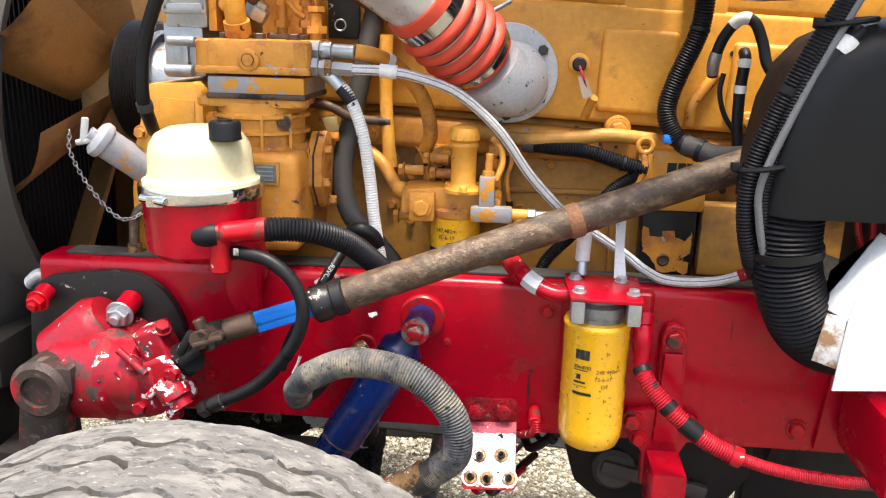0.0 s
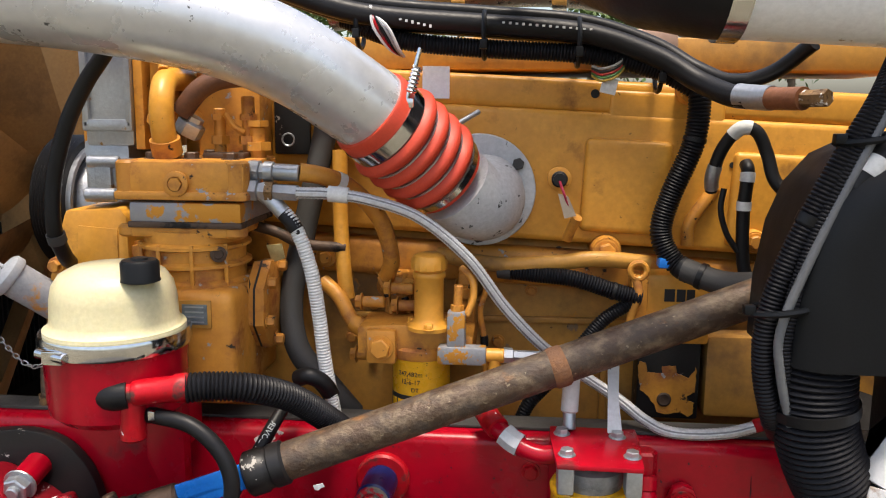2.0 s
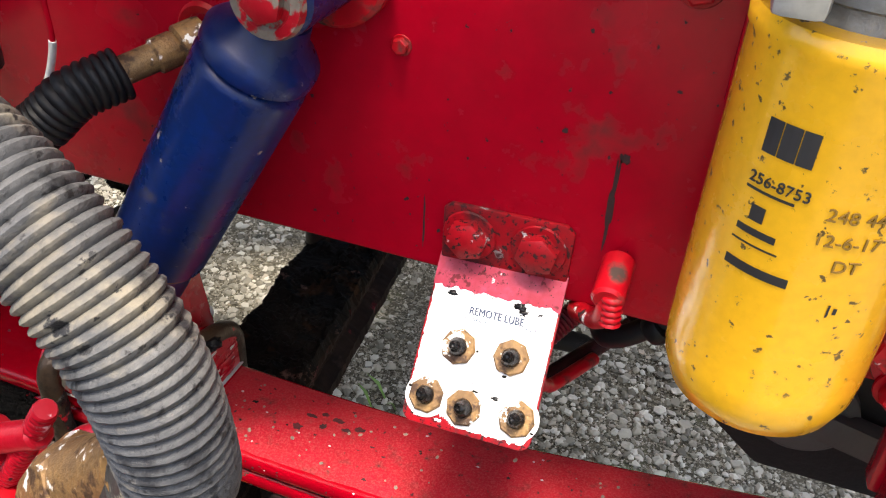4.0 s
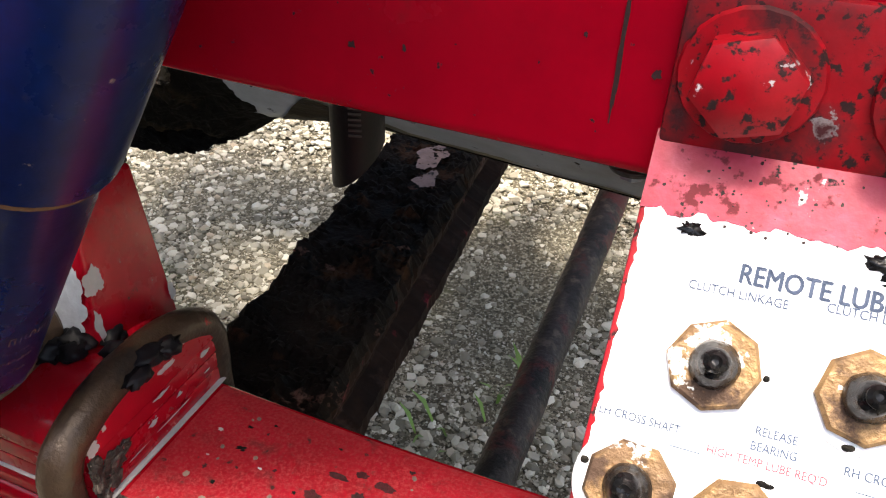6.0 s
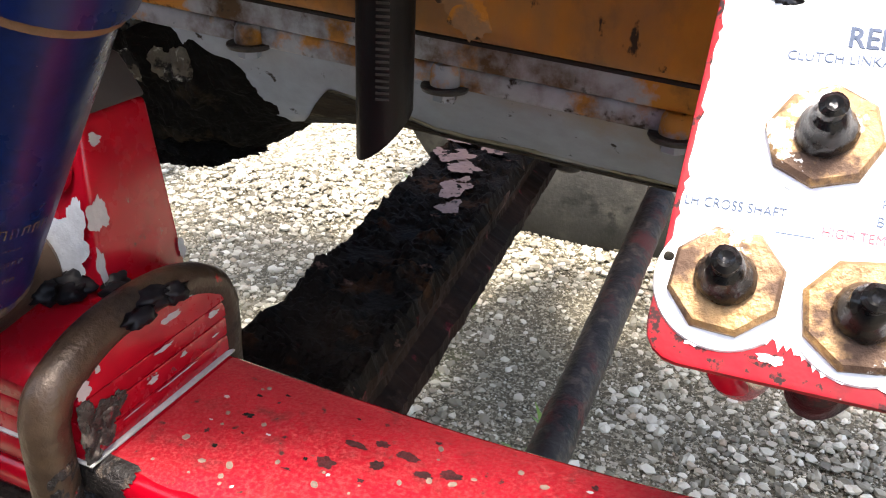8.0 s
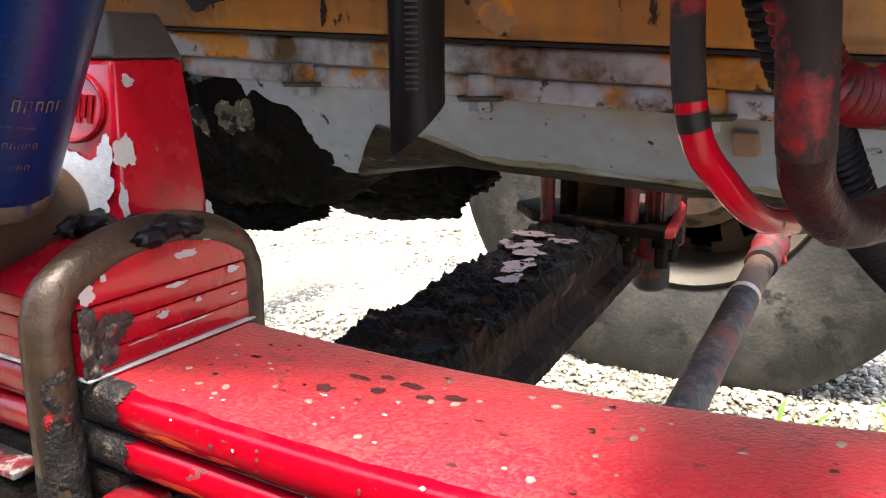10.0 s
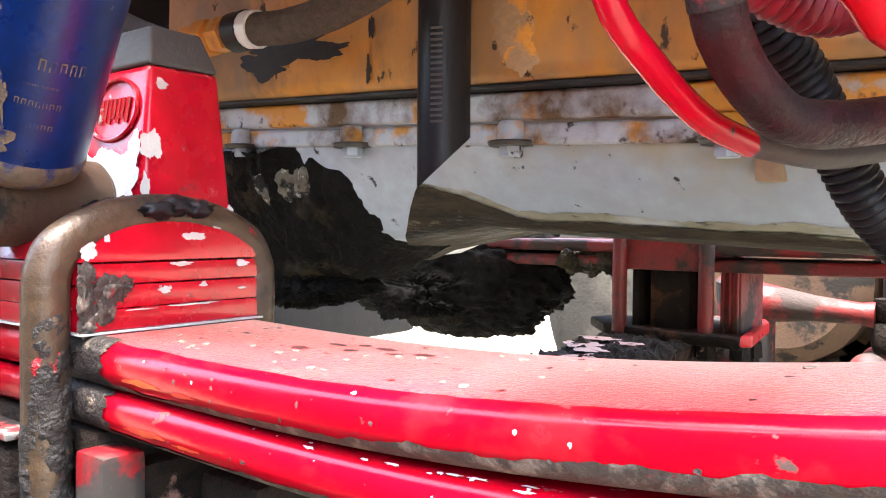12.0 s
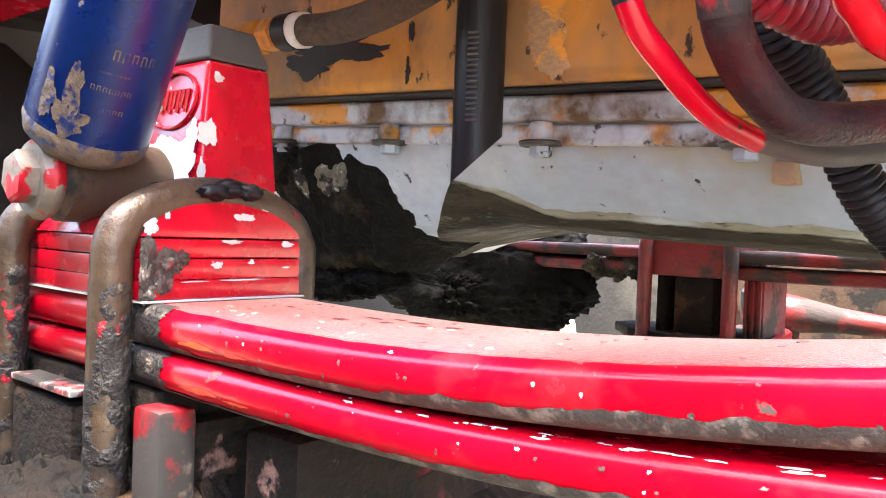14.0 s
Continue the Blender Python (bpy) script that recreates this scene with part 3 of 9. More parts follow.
ebox("block_ledge", -0.20, 1.25, 1.872, 1.96, 1.425, 1.495, M_ORANGEWORN, 0.018)
ebox("cylinder_head", -0.30, 1.25, 1.866, 2.26, 1.512, 1.745, M_ORANGE, 0.012)
ebox("valve_cover", -0.28, 1.25, 1.872, 2.25, 1.742, 1.80, M_ORANGE, 0.014)
ebox("head_boss", 0.425, 0.575, 1.853, 1.89, 1.535, 1.70, M_ORANGE, 0.013, seg=4)
ebox("head_boss", 0.68, 1.10, 1.855, 1.89, 1.525, 1.69, M_ORANGE, 0.012, seg=4)
ebox("head_boss", 0.46, 0.66, 1.868, 1.89, 1.72, 1.785, M_ORANGE, 0.010)
# oil pan: one shell, shallow behind and running down into a deep front sump
PAN_SEC = [(1.921, 0.792), (1.924, 0.772), (1.933, 0.757), (1.946, 0.741), (1.960, 0.7265), (1.974, 0.713), (1.990, 0.703), (2.015, 0.6985), (2.06, 0.697), (2.17, 0.700), (2.205, 0.792)]


def pan_floor(x):
    """Height of the pan's bottom along the engine."""
    for (x0, z0), (x1, z1) in zip(((-0.50, 0.642), (-0.30, 0.642), (-0.22, 0.655), (-0.19, 0.668), (-0.125, 0.6835), (-0.057, 0.697)), ((-0.30, 0.642), (-0.22, 0.655), (-0.19, 0.668), (-0.125, 0.6835), (-0.057, 0.697), (0.70, 0.697))):
        if x <= x1:
            return z0 + (z1 - z0) * (x - x0) / (x1 - x0)
    return 0.697


def pan_at(x, s_, out=0.0):
    """A place on the pan's near side: s_ runs from 0 under the flange to 1 at the bottom."""
    k = (0.772 - pan_floor(x)) / 0.075
    f_ = min(max(s_, 0.0), 1.0) * 7
    i = min(int(f_), 6)
    (ya, za), (yb, zb) = PAN_SEC[1 + i], PAN_SEC[2 + i]
    y, z = ya + (yb - ya) * (f_ - i), za + (zb - za) * (f_ - i)
    nrm = V(0, -(za - zb) - 0.002, -(yb - ya)).normalized()
    return eng(x, y + nrm.y * out, 0.772 - (0.772 - z) * k + nrm.z * out)


bm = B()
rg = []
for i in range(109):
    x = -0.46 + 0.01 * i
    k = (0.772 - pan_floor(x)) / 0.075
    rg.append([bm.verts.new(eng(x, y, z if z > 0.7721 else 0.772 - (0.772 - z) * k)) for y, z in PAN_SEC])
for p, q in zip(rg, rg[1:]):
    for m in range(len(PAN_SEC)):
        bm.faces.new((p[m], q[m], q[(m + 1) % len(PAN_SEC)], p[(m + 1) % len(PAN_SEC)]))
bm.faces.new(rg[0])
bm.faces.new(rg[-1])
bmesh.ops.recalc_face_normals(bm, faces=bm.faces[:])
part("oil_pan", bm, M_PAN, engine, "bare grey-blue oil pan with a deep greasy sump", sharp=50)
M_PANGRIME = mat("oily pan bottom", (0.060, 0.048, 0.033), 0.8, spec=0.12, col2=(0.024, 0.020, 0.015), vscale=16, bump=0.6, bscale=120, stretch=(0.45, 1, 1), layers=[((0.012, 0.010, 0.008), 30, 0.58, 0.08, 0.55, 0), ((0.13, 0.12, 0.085), 40, 0.68, 0.05, 0.8, 0)])
M_PANDUST = mat("dried oily dust", (0.25, 0.245, 0.19), 0.75, col2=(0.17, 0.165, 0.125), vscale=14, bump=0.3, bscale=140, stretch=(0.5, 1, 1), layers=[((0.33, 0.36, 0.38), 18, 0.58, 0.12, 0.5, 0), ((0.05, 0.045, 0.035), 60, 0.68, 0.04, 0.8, 0)])


def pan_line(x, off, amp):
    """How far down the pan a band of dirt begins: along the ridge, climbing it to its tip, then falling away forward."""
    if x > -0.01:
        base = 0.60
    elif x > -0.10:
        base = 0.27 + 0.33 * ((x + 0.10) / 0.09) ** 1.15
    else:
        base = 0.27 + 0.70 * min(1.0, (-0.10 - x) / 0.085)
    return min(0.97, max(0.15, base + off * min(1.0, max(0.0, (x + 0.09) / 0.05)) + amp * noise.fractal(V(x * 21, off * 9, 0), 0.7, 2.0, 7)))


for (off, amp, lift, m, lab) in ((-0.07, 0.028, 0.0004, M_PANDUST, "beige band of dried oily dust"), (0.0, 0.032, 0.0016, M_PANGRIME, "wavy band of dark oily grime")):
    bm = B()
    rows = []
    for i in range(241):
        x = -0.30 + 0.90 * i / 240
        w = pan_line(x, off, amp)
        rows.append([bm.verts.new(pan_at(x, w + (1.0 - w) * q / 18, lift)) for q in range(19)] + [bm.verts.new(eng(x, 2.12, pan_floor(x) - lift))])
    for p, q in zip(rows, rows[1:]):
        for j in range(19):
            bm.faces.new((p[j], q[j], q[j + 1], p[j + 1]))
    bmesh.ops.recalc_face_normals(bm, faces=bm.faces[:])
    part("oil_film", bm, m, engine, lab)
# black grease caked over the sump's flank, breaking off along a ragged line
M_DRYCRUST = mat("dry beige crust", (0.20, 0.18, 0.135), 0.9, col2=(0.10, 0.088, 0.065), vscale=45, bump=1.0, bscale=160,
                 layers=[((0.008, 0.007, 0.006), 55, 0.54, 0.05, 0.8, 0), ((0.34, 0.33, 0.28), 80, 0.66, 0.05, 0.9, 0)])


def caked(x, q):
    """Thickness of the grease on the sump's flank."""
    edge = (-0.205 + 0.055 * q - x) + 0.022 * noise.fractal(V(x * 16, q * 2.2, 1), 0.9, 2.0, 6)
    if q < 0.30:
        edge -= 0.045 * (1 - q / 0.30) * (0.9 + 1.6 * noise.noise(V(x * 22, q * 6, 5)))
    k = min(1.0, max(0.0, edge * 25))
    return min(0.016, max(-0.004, edge * 0.30)) + k * (0.011 * noise.fractal(V(x * 26, q * 2.9, 2), 0.9, 2.0, 3) + 0.0035 * noise.fractal(V(x * 110, q * 13, 7), 0.7, 2.0, 4)) + 0.0012 * noise.noise(V(x * 300, q * 34, 3)) * k


def dry(x, q):
    """Dry lumps lying on the grease under the pan rail."""
    a = ((x + 0.262) / 0.055) ** 2 + ((q - 0.20) / 0.11) ** 2
    return caked(x, q) + 0.006 * (0.35 - a * 0.8 + 1.1 * noise.fractal(V(x * 42, q * 4.6, 9), 0.8, 2.0, 5))


for (f_, m, lab) in ((caked, M_GREASECAKE, "thick black caked grease"), (dry, M_DRYCRUST, "patch of dry beige crust on the grease")):
    bm = B()
    rows = []
    for i in range(231):
        x = -0.462 + 0.335 * i / 230
        rows.append([bm.verts.new(pan_at(x, q, max(-0.006, f_(x, q)))) for q in [-0.02 + 1.04 * j / 110 for j in range(111)]])
    for p, q in zip(rows, rows[1:]):
        for j in range(110):
            bm.faces.new((p[j], q[j], q[j + 1], p[j + 1]))
    bmesh.ops.recalc_face_normals(bm, faces=bm.faces[:])
    part("grease_crust", bm, m, engine, lab, sharp=180)
# black strip that paints in the shadow under the crankcase's overhang
ebox("gasket", -0.41, 0.8, 1.893, 1.93, 0.8115, 0.8147, M_INK, 0.001, "black strip painting the shade in the gap over the pan rail")
ebox("pan_rail", -0.45, 0.8, 1.91, 2.22, 0.789, 0.811, M_PANRAIL, 0.004, "flaking pan rail, orange over bare metal")
ebox("pan_rail", -0.45, 0.8, 1.918, 2.21, 0.770, 0.787, M_PANRAIL, 0.004)
M_WASHER = mat("dark steel washer", (0.10, 0.095, 0.09), 0.45, 0.5, col2=(0.05, 0.045, 0.04), vscale=50, bump=0.2)
for x in (-0.323, -0.160, 0.017, 0.19, 0.37):
    o = eng(x, 1.917, 0.7725)
    part("bolt_boss", lathe(B(), o, (0, 0, 1), [(0, 0), (0.0115, 0), (0.0120, 0.002), (0.0112, 0.012), (0.009, 0.016), (0, 0.017)], 24), M_PANRAIL, engine)
    part("washer", lathe(B(), o, (0, 0, -1), [(0, 0), (0.0185, 0), (0.0190, 0.0015), (0.0175, 0.0042), (0, 0.0044)], 28), M_WASHER, engine)
    part("pan_bolt", hexbolt(B(), o - V(0, 0, 0.004), (0, 0, -1), 0.0095, 0.009, washer=False), M_PAN, engine)
# grease crust on the sump
def crust(name, c, s, seed, amt, parent, label="", sq=0.7):
    bm = B()
    bmesh.ops.create_icosphere(bm, subdivisions=6, radius=1)
    for v in bm.verts:
        d = v.co.normalized()
        k = 1 + amt * 0.6 * noise.fractal(d * 1.9 + V(seed, 0, 0), 1.0, 2.0, 3) + amt * 0.26 * noise.fractal(d * 13 + V(0, seed, 0), 0.6, 2.0, 4)
        v.co = V(*(c[m] + math.copysign(abs(d[m]) ** sq, d[m]) * s[m] * k for m in range(3)))
    return part(name, bm, M_GREASECAKE, parent, label, sharp=180)


crust("grease_crust", (-0.50, 2.14, 0.665), (0.09, 0.10, 0.066), 4, 0.35, engine, "thick black caked grease")
crust("grease_crust", (-0.49, 2.02, 0.72), (0.06, 0.10, 0.07), 9, 0.3, engine)
crust("grease_crust", (-0.38, 2.03, 0.640), (0.10, 0.05, 0.022), 12, 0.4, engine)
far_gear = thing("far_hanger", (-0.60, 2.62, 0.62), "front spring hanger on the far side, caked in black grease", "hanger")
crust("casting", (-0.605, 2.62, 0.622), (0.245, 0.12, 0.118), 7, 0.24, far_gear, sq=0.92)
crust("casting", (-0.62, 2.53, 0.585), (0.10, 0.05, 0.045), 15, 0.5, far_gear)
M_BROWNGREY = mat("worn brown-grey undercoat", (0.34, 0.20, 0.085), 0.6, col2=(0.25, 0.17, 0.11), vscale=30, bump=0.2, layers=[((0.50, 0.22, 0.03), 30, 0.53, 0.06, 0.5, 0), ((0.04, 0.03, 0.02), 50, 0.70, 0.04, 0.8, 0)])
# burnt and bare marks on the crankcase
case_face = lambda u, w, o: eng(u, 1.8848 - o, w)
for (u, w, ru, rv, sd) in ((-0.215, 0.860, 0.060, 0.014, 2), (-0.25, 0.846, 0.035, 0.016, 5), (-0.165, 0.853, 0.030, 0.007, 7), (-0.185, 0.873, 0.018, 0.004, 9), (-0.110, 0.868, 0.003, 0.012, 3), (-0.111, 0.832, 0.003, 0.010, 6)):
    part("burnt_patch", blob(B(), case_face, u, w, ru, rv, sd, 0.6, lift=0.0004 + 0.0001 * sd), M_INK, engine, "black burnt-off paint")
for (u, w, ru, rv, sd) in ((0.035, 0.862, 0.020, 0.026, 2), (0.045, 0.838, 0.012, 0.020, 8)):
    part("bare_patch", blob(B(), case_face, u, w, ru, rv, sd, 0.6, lift=0.0004 + 0.0001 * sd), M_BROWNGREY, engine, "brown-grey worn paint")

# ---- charge air pipe ----
cap_ = thing("charge_air_pipe", (0.25, 1.84, 1.58), "silver painted charge air pipe with red silicone bellows coupling", "pipe")
bm = B()
tube(bm, [(-1.0, 1.46, 1.90), (-0.60, 1.49, 1.893), (-0.364, 1.50, 1.880), (-0.207, 1.515, 1.862), (-0.09, 1.55, 1.838), (0.0, 1.595, 1.80), (0.075, 1.64, 1.748), (0.118, 1.668, 1.716)], 0.066, 32, 0.012)
part("pipe", bm, M_SILVER, cap_)
A0, A1 = V(0.100, 1.655, 1.729), V(0.243, 1.785, 1.588)
dA = (A1 - A0).normalized()
bm = B()
pr, L = [(0, 0), (0.070, 0.0), (0.072, 0.004), (0.072, 0.045)], 0.045
while L < 0.165:
    pr += [(0.071, L), (0.082, L + 0.008), (0.084, L + 0.014), (0.082, L + 0.020), (0.071, L + 0.028)]
    L += 0.030
pr += [(0.071, L), (0.071, L + 0.02), (0, L + 0.02)]
lathe(bm, A0, dA, pr, 40)
part("bellows_coupling", bm, M_SILICONE, cap_, "orange-red ribbed silicone coupling")
for k in range(4):
    bm = B()
    lathe(bm, A0 + dA * (0.0755 + 0.030 * k - 0.0015), dA, [(0.070, 0), (0.0745, 0), (0.0745, 0.003), (0.070, 0.003)], 40)
    part("retaining_ring", bm, M_ZINC, cap_)
for s, w in ((0.022, 0.022), (0.030 + L - 0.03, 0.012)):
    bm = B()
    lathe(bm, A0 + dA * s, dA, [(0.070, 0), (0.0745, 0), (0.0745, w), (0.070, w)], 40)
    part("clamp_band", bm, M_CHROME, cap_, "bright steel band clamp")
bm = B()
lathe(bm, A0 + dA * 0.046, dA, [(0.071, 0), (0.0735, 0), (0.0735, 0.016), (0.071, 0.016)], 40)
part("grey_sleeve", bm, M_RUBBERDUSTY, cap_)
# clamp T-bolt
bm = B()
tb = A0 + dA * 0.033 + V(0.05, -0.045, 0.055)
rod(bm, tb + V(-0.01, -0.003, -0.03), tb + V(0.012, 0.003, 0.055), 0.0035, 10)
tube(bm, [tb + V(-0.002, 0, -0.01), tb + V(0.008, 0.002, 0.028)], 0.006, 10, ridge=0.0025, pitch=0.006)
box(bm, tb + V(-0.008, 0, -0.025), (0.022, 0.012, 0.014), 0.002)
part("t_bolt", bm, M_CHROME, cap_)
bm = B()
rod(bm, (0.20, 1.745, 1.690), (0.262, 1.80, 1.728), 0.0045, 10)
part("stud", bm, M_ZINC, cap_)
# elbow into the flange
bm = B()
tube(bm, [A1 - dA * 0.03, A1 + dA * 0.01, A1 + V(0.03, 0.035, -0.012), V(0.272, 1.862, 1.588)], 0.069, 32, 0.008)
part("elbow", bm, M_FLANGE, cap_, "grey painted elbow")
bm = B()
lathe(bm, (0.262, 1.868, 1.590), (0, -1, 0), [(0, 0), (0.098, 0), (0.100, 0.003), (0.100, 0.011), (0.098, 0.013), (0, 0.013)], 48)
part("flange", bm, M_FLANGE, cap_, "round grey mounting flange")
for a in (35, 140, 215, 325, 270):
    bm = B()
    hexbolt(bm, (0.262 + 0.083 * math.cos(radians(a)), 1.855, 1.590 + 0.083 * math.sin(radians(a))), (0, -1, 0), 0.011, 0.010, washer=False)
    part("flange_bolt", bm, M_RUBBERDUSTY, cap_)
bm = B()
box(bm, (0.325, 1.835, 1.535), (0.012, 0.008, 0.045), 0.002, Matrix.Rotation(radians(35), 4, "Y"))
part("flange_tab", bm, M_FLANGE, cap_)
bm = B()
lathe(bm, (-0.462, 1.4935, 1.886), V(0.10, 0.007, -0.0045), [(0.066, 0), (0.0705, 0), (0.0705, 0.02), (0.066, 0.02)], 36)
part("clamp_band", bm, M_SILICONE, cap_)
bm = B()
lathe(bm, (-0.62, 1.488, 1.893), V(0.10, 0.007, -0.0045), [(0.066, 0), (0.074, 0), (0.074, 0.11), (0.070, 0.115), (0.070, 0.14), (0.066, 0.14)], 36)
part("clamp_band", bm, M_CHROME, cap_)

# ---- steering shaft ----
ss = thing("steering_shaft", (-0.02, 1.512, 1.21), "rusty steel steering shaft tube with blue slip joint", "steering shaft")
S0, S1 = V(-0.030, 1.512, 1.207), V(0.86, 1.666, 1.518)
dS = (S1 - S0).normalized()
bm = B()
rod(bm, S0, S1, 0.0285, 32)
part("outer_tube", bm, M_RUST, ss)
bm = B()
lathe(bm, S0 - dS * 0.03, dS, [(0.018, 0), (0.030, 0), (0.034, 0.004), (0.034, 0.026), (0.031, 0.03), (0.031, 0.038), (0.033, 0.040), (0.033, 0.058), (0.029, 0.062), (0.018, 0.062)], 32)
part("collar", bm, M_BLACKPAINT, ss, "black clamp collar with scraped edges")
bm = B()
lathe(bm, V(0.402, 1.5868, 1.357) - dS * 0.02, dS, [(0.0285, 0), (0.031, 0.004), (0.0312, 0.022), (0.0285, 0.026)], 32)
part("weld_ring", bm, mat("orange rust", (0.26, 0.115, 0.045), 0.7, col2=(0.16, 0.08, 0.045), vscale=50, bump=0.6), ss, "rust-orange weld ring")
U1 = V(-0.160, 1.489, 1.166)
dU = (S0 - U1).normalized()
bm = B()
for k in range(3):
    box(bm, U1 + dU * 0.065 + V(0, -0.004, 0.0100 - 0.0100 * k), (0.125, 0.020, 0.0078), 0.003, basis(dU) @ Matrix.Rotation(radians(90), 4, "Y"))
part("slip_spline", bm, M_BLUEPL, ss, "bright blue coated sliding spline")
bm = B()
rod(bm, U1 - dU * 0.055, U1 + dU * 0.005, 0.021, 20)
box(bm, U1 - dU * 0.075, (0.045, 0.046, 0.014), 0.005, basis(dU) @ Matrix.Rotation(radians(90), 4, "Y"))
box(bm, U1 - dU * 0.075 + V(0, -0.022, 0), (0.055, 0.010, 0.038), 0.004, basis(dU) @ Matrix.Rotation(radians(90), 4, "Y"))
part("yoke", bm, M_BROWNSTEEL, ss)
J = V(-0.243, 1.470, 1.146)
bm = B()
rod(bm, J + V(0, -0.03, 0), J + V(0, 0.03, 0), 0.013, 18)
rod(bm, J + V(-0.012, 0, 0.028), J + V(0.012, 0, -0.028), 0.011, 18)
lathe(bm, J + V(0, -0.029, 0), (0, -1, 0), [(0, 0), (0.017, 0), (0.017, 0.003), (0.012, 0.004), (0, 0.002)], 20)
part("cross", bm, M_BROWNSTEEL, ss)
bm = B()
box(bm, J + V(-0.022, 0.0, -0.035), (0.05, 0.05, 0.016), 0.005, Matrix.Rotation(radians(-38), 4, "Y"))
box(bm, J + V(-0.03, -0.015, -0.012), (0.014, 0.014, 0.05), 0.004, Matrix.Rotation(radians(30), 4, "Y"))
rod(bm, J + V(-0.035, 0.005, -0.035), J + V(-0.085, 0.02, -0.065), 0.020, 18)
part("lower_yoke", bm, M_BLACKPAINT, ss)
bm = B()
slab(bm, [(0.046, 1.487, 1.196), (0.060, 1.487, 1.200), (0.062, 1.488, 1.194), (0.057, 1.488, 1.192), (0.053, 1.488, 1.188), (0.048, 1.487, 1.190)], (0, -0.001, 0), 0)
part("tag", bm, M_TAG, ss, "scrap of torn white sticker")

# ---- reservoir ----
rv = thing("fluid_reservoir", (-0.25, 1.55, 1.25), "power steering reservoir, red can with cream dome and black cap", "reservoir")
RC = V(-0.255, 1.575, 0)
def at_r(z):
    return V(RC.x, RC.y, z)
bm = B()
lathe(bm, at_r(1.285), (0, 0, 1), [(0, 0), (0.085, 0), (0.098, 0.012), (0.100, 0.03), (0.102, 0.118), (0, 0.118)], 48)
part("can", bm, M_RED, rv)
bm = B()
lathe(bm, at_r(1.400), (0, 0, 1), [(0, 0), (0.100, 0), (0.100, 0.018), (0.094, 0.020), (0.0900, 0.030), (0.0885, 0.060), (0.0845, 0.080), (0.0740, 0.096), (0.055, 0.106), (0.02, 0.111), (0, 0.111)], 48)
part("dome", bm, M_CREAM, rv, "translucent cream plastic dome", sharp=60)
bm = B()
lathe(bm, at_r(1.389), (0, 0, 1), [(0.102, 0), (0.106, 0.0), (0.1075, 0.004), (0.1075, 0.020), (0.106, 0.024), (0.100, 0.024)], 48)
part("clamp_band", bm, M_CHROME, rv, "bright steel band clamp")
bm = B()
rod(bm, (-0.325, 1.487, 1.397), (-0.275, 1.468, 1.395), 0.008, 14)
box(bm, (-0.295, 1.474, 1.395), (0.03, 0.012, 0.02), 0.003)
part("clamp_screw", bm, M_CHROME, rv)
bm = B()
lathe(bm, (-0.192, 1.53, 1.492), (0, 0, 1), [(0.022, 0), (0.0275, 0.002), (0.0275, 0.004), (0.0265, 0.006), (0.0265, 0.028), (0.0235, 0.032), (0.012, 0.032), (0.011, 0.035), (0, 0.035)], 32)
part("cap", bm, M_BLACKPL, rv, "round black filler cap")
bm = B()
slab(bm, [(-0.20, 1.625, 1.13), (-0.168, 1.625, 1.13), (-0.168, 1.625, 1.40), (-0.19, 1.625, 1.41), (-0.23, 1.625, 1.38), (-0.23, 1.625, 1.20)], (0, -0.03, 0), 0.006)
box(bm, (-0.20, 1.65, 1.26), (0.06, 0.06, 0.10), 0.006)
part("bracket", bm, M_RED, rv)
bm = B()
rod(bm, (-0.20, 1.50, 1.335), (-0.20, 1.50, 1.27), 0.018, 16)
part("outlet", bm, M_REDWORN, rv)
rv.location = Vector(rv.location) + V(-0.004, -0.042, -0.004)

# ---- spin-on filter on the rail ----
ff = thing("filter_assembly", (0.448, 1.56, 0.93), "yellow spin-on filter with black print under red bracket", "filter")
FX, FY, FR = 0.447, 1.560, 0.0585
bm = B()
lathe(bm, (FX, FY, 0.935), (0, 0, 1), [(0, 0), (0.020, 0), (0.022, 0.004), (0.040, 0.006), (0.052, 0.014), (FR - 0.001, 0.030), (FR, 0.045), (FR, 0.238), (FR + 0.0015, 0.241), (FR + 0.0015, 0.247), (FR - 0.001, 0.251), (0.045, 0.252), (0, 0.252)], 56)
can = part("canister", bm, M_FILTER, ff)
bm = B()
lathe(bm, (FX, FY, 1.186), (0, 0, 1), [(0, 0), (0.046, 0), (0.046, 0.010), (0.050, 0.012), (0.050, 0.03), (0.04, 0.036), (0.04, 0.05), (0, 0.05)], 32)
part("filter_head", bm, mat("oily cast filter head", (0.10, 0.105, 0.11), 0.35, 0.5, col2=(0.30, 0.31, 0.32), vscale=40, bump=0.3), ff, "oily cast filter head")
bm = B()
slab(bm, [(0.392, 1.488, 1.236), (0.513, 1.486, 1.236), (0.520, 1.60, 1.236), (0.52, 1.632, 1.236), (0.388, 1.632, 1.236), (0.386, 1.60, 1.236)], (0, 0, 0.008), 0.003)
slab(bm, [(0.388, 1.628, 1.236), (0.52, 1.628, 1.236), (0.52, 1.628, 1.10), (0.388, 1.628, 1.10)], (0, -0.006, 0), 0.002)
part("bracket", bm, M_RED, ff, "bent red steel mounting bracket")
for (x, y) in ((0.408, 1.523), (0.501, 1.524), (0.405, 1.60), (0.488, 1.595)):
    bm = B()
    hexbolt(bm, (x, y, 1.244), (0, 0, 1), 0.010, 0.008)
    part("bolt", bm, M_ZINC, ff)
for x in (0.406, 0.501):
    bm = B()
    box(bm, (x, 1.512, 1.215), (0.024, 0.034, 0.042), 0.005)
    part("foot", bm, M_ZINC, ff)


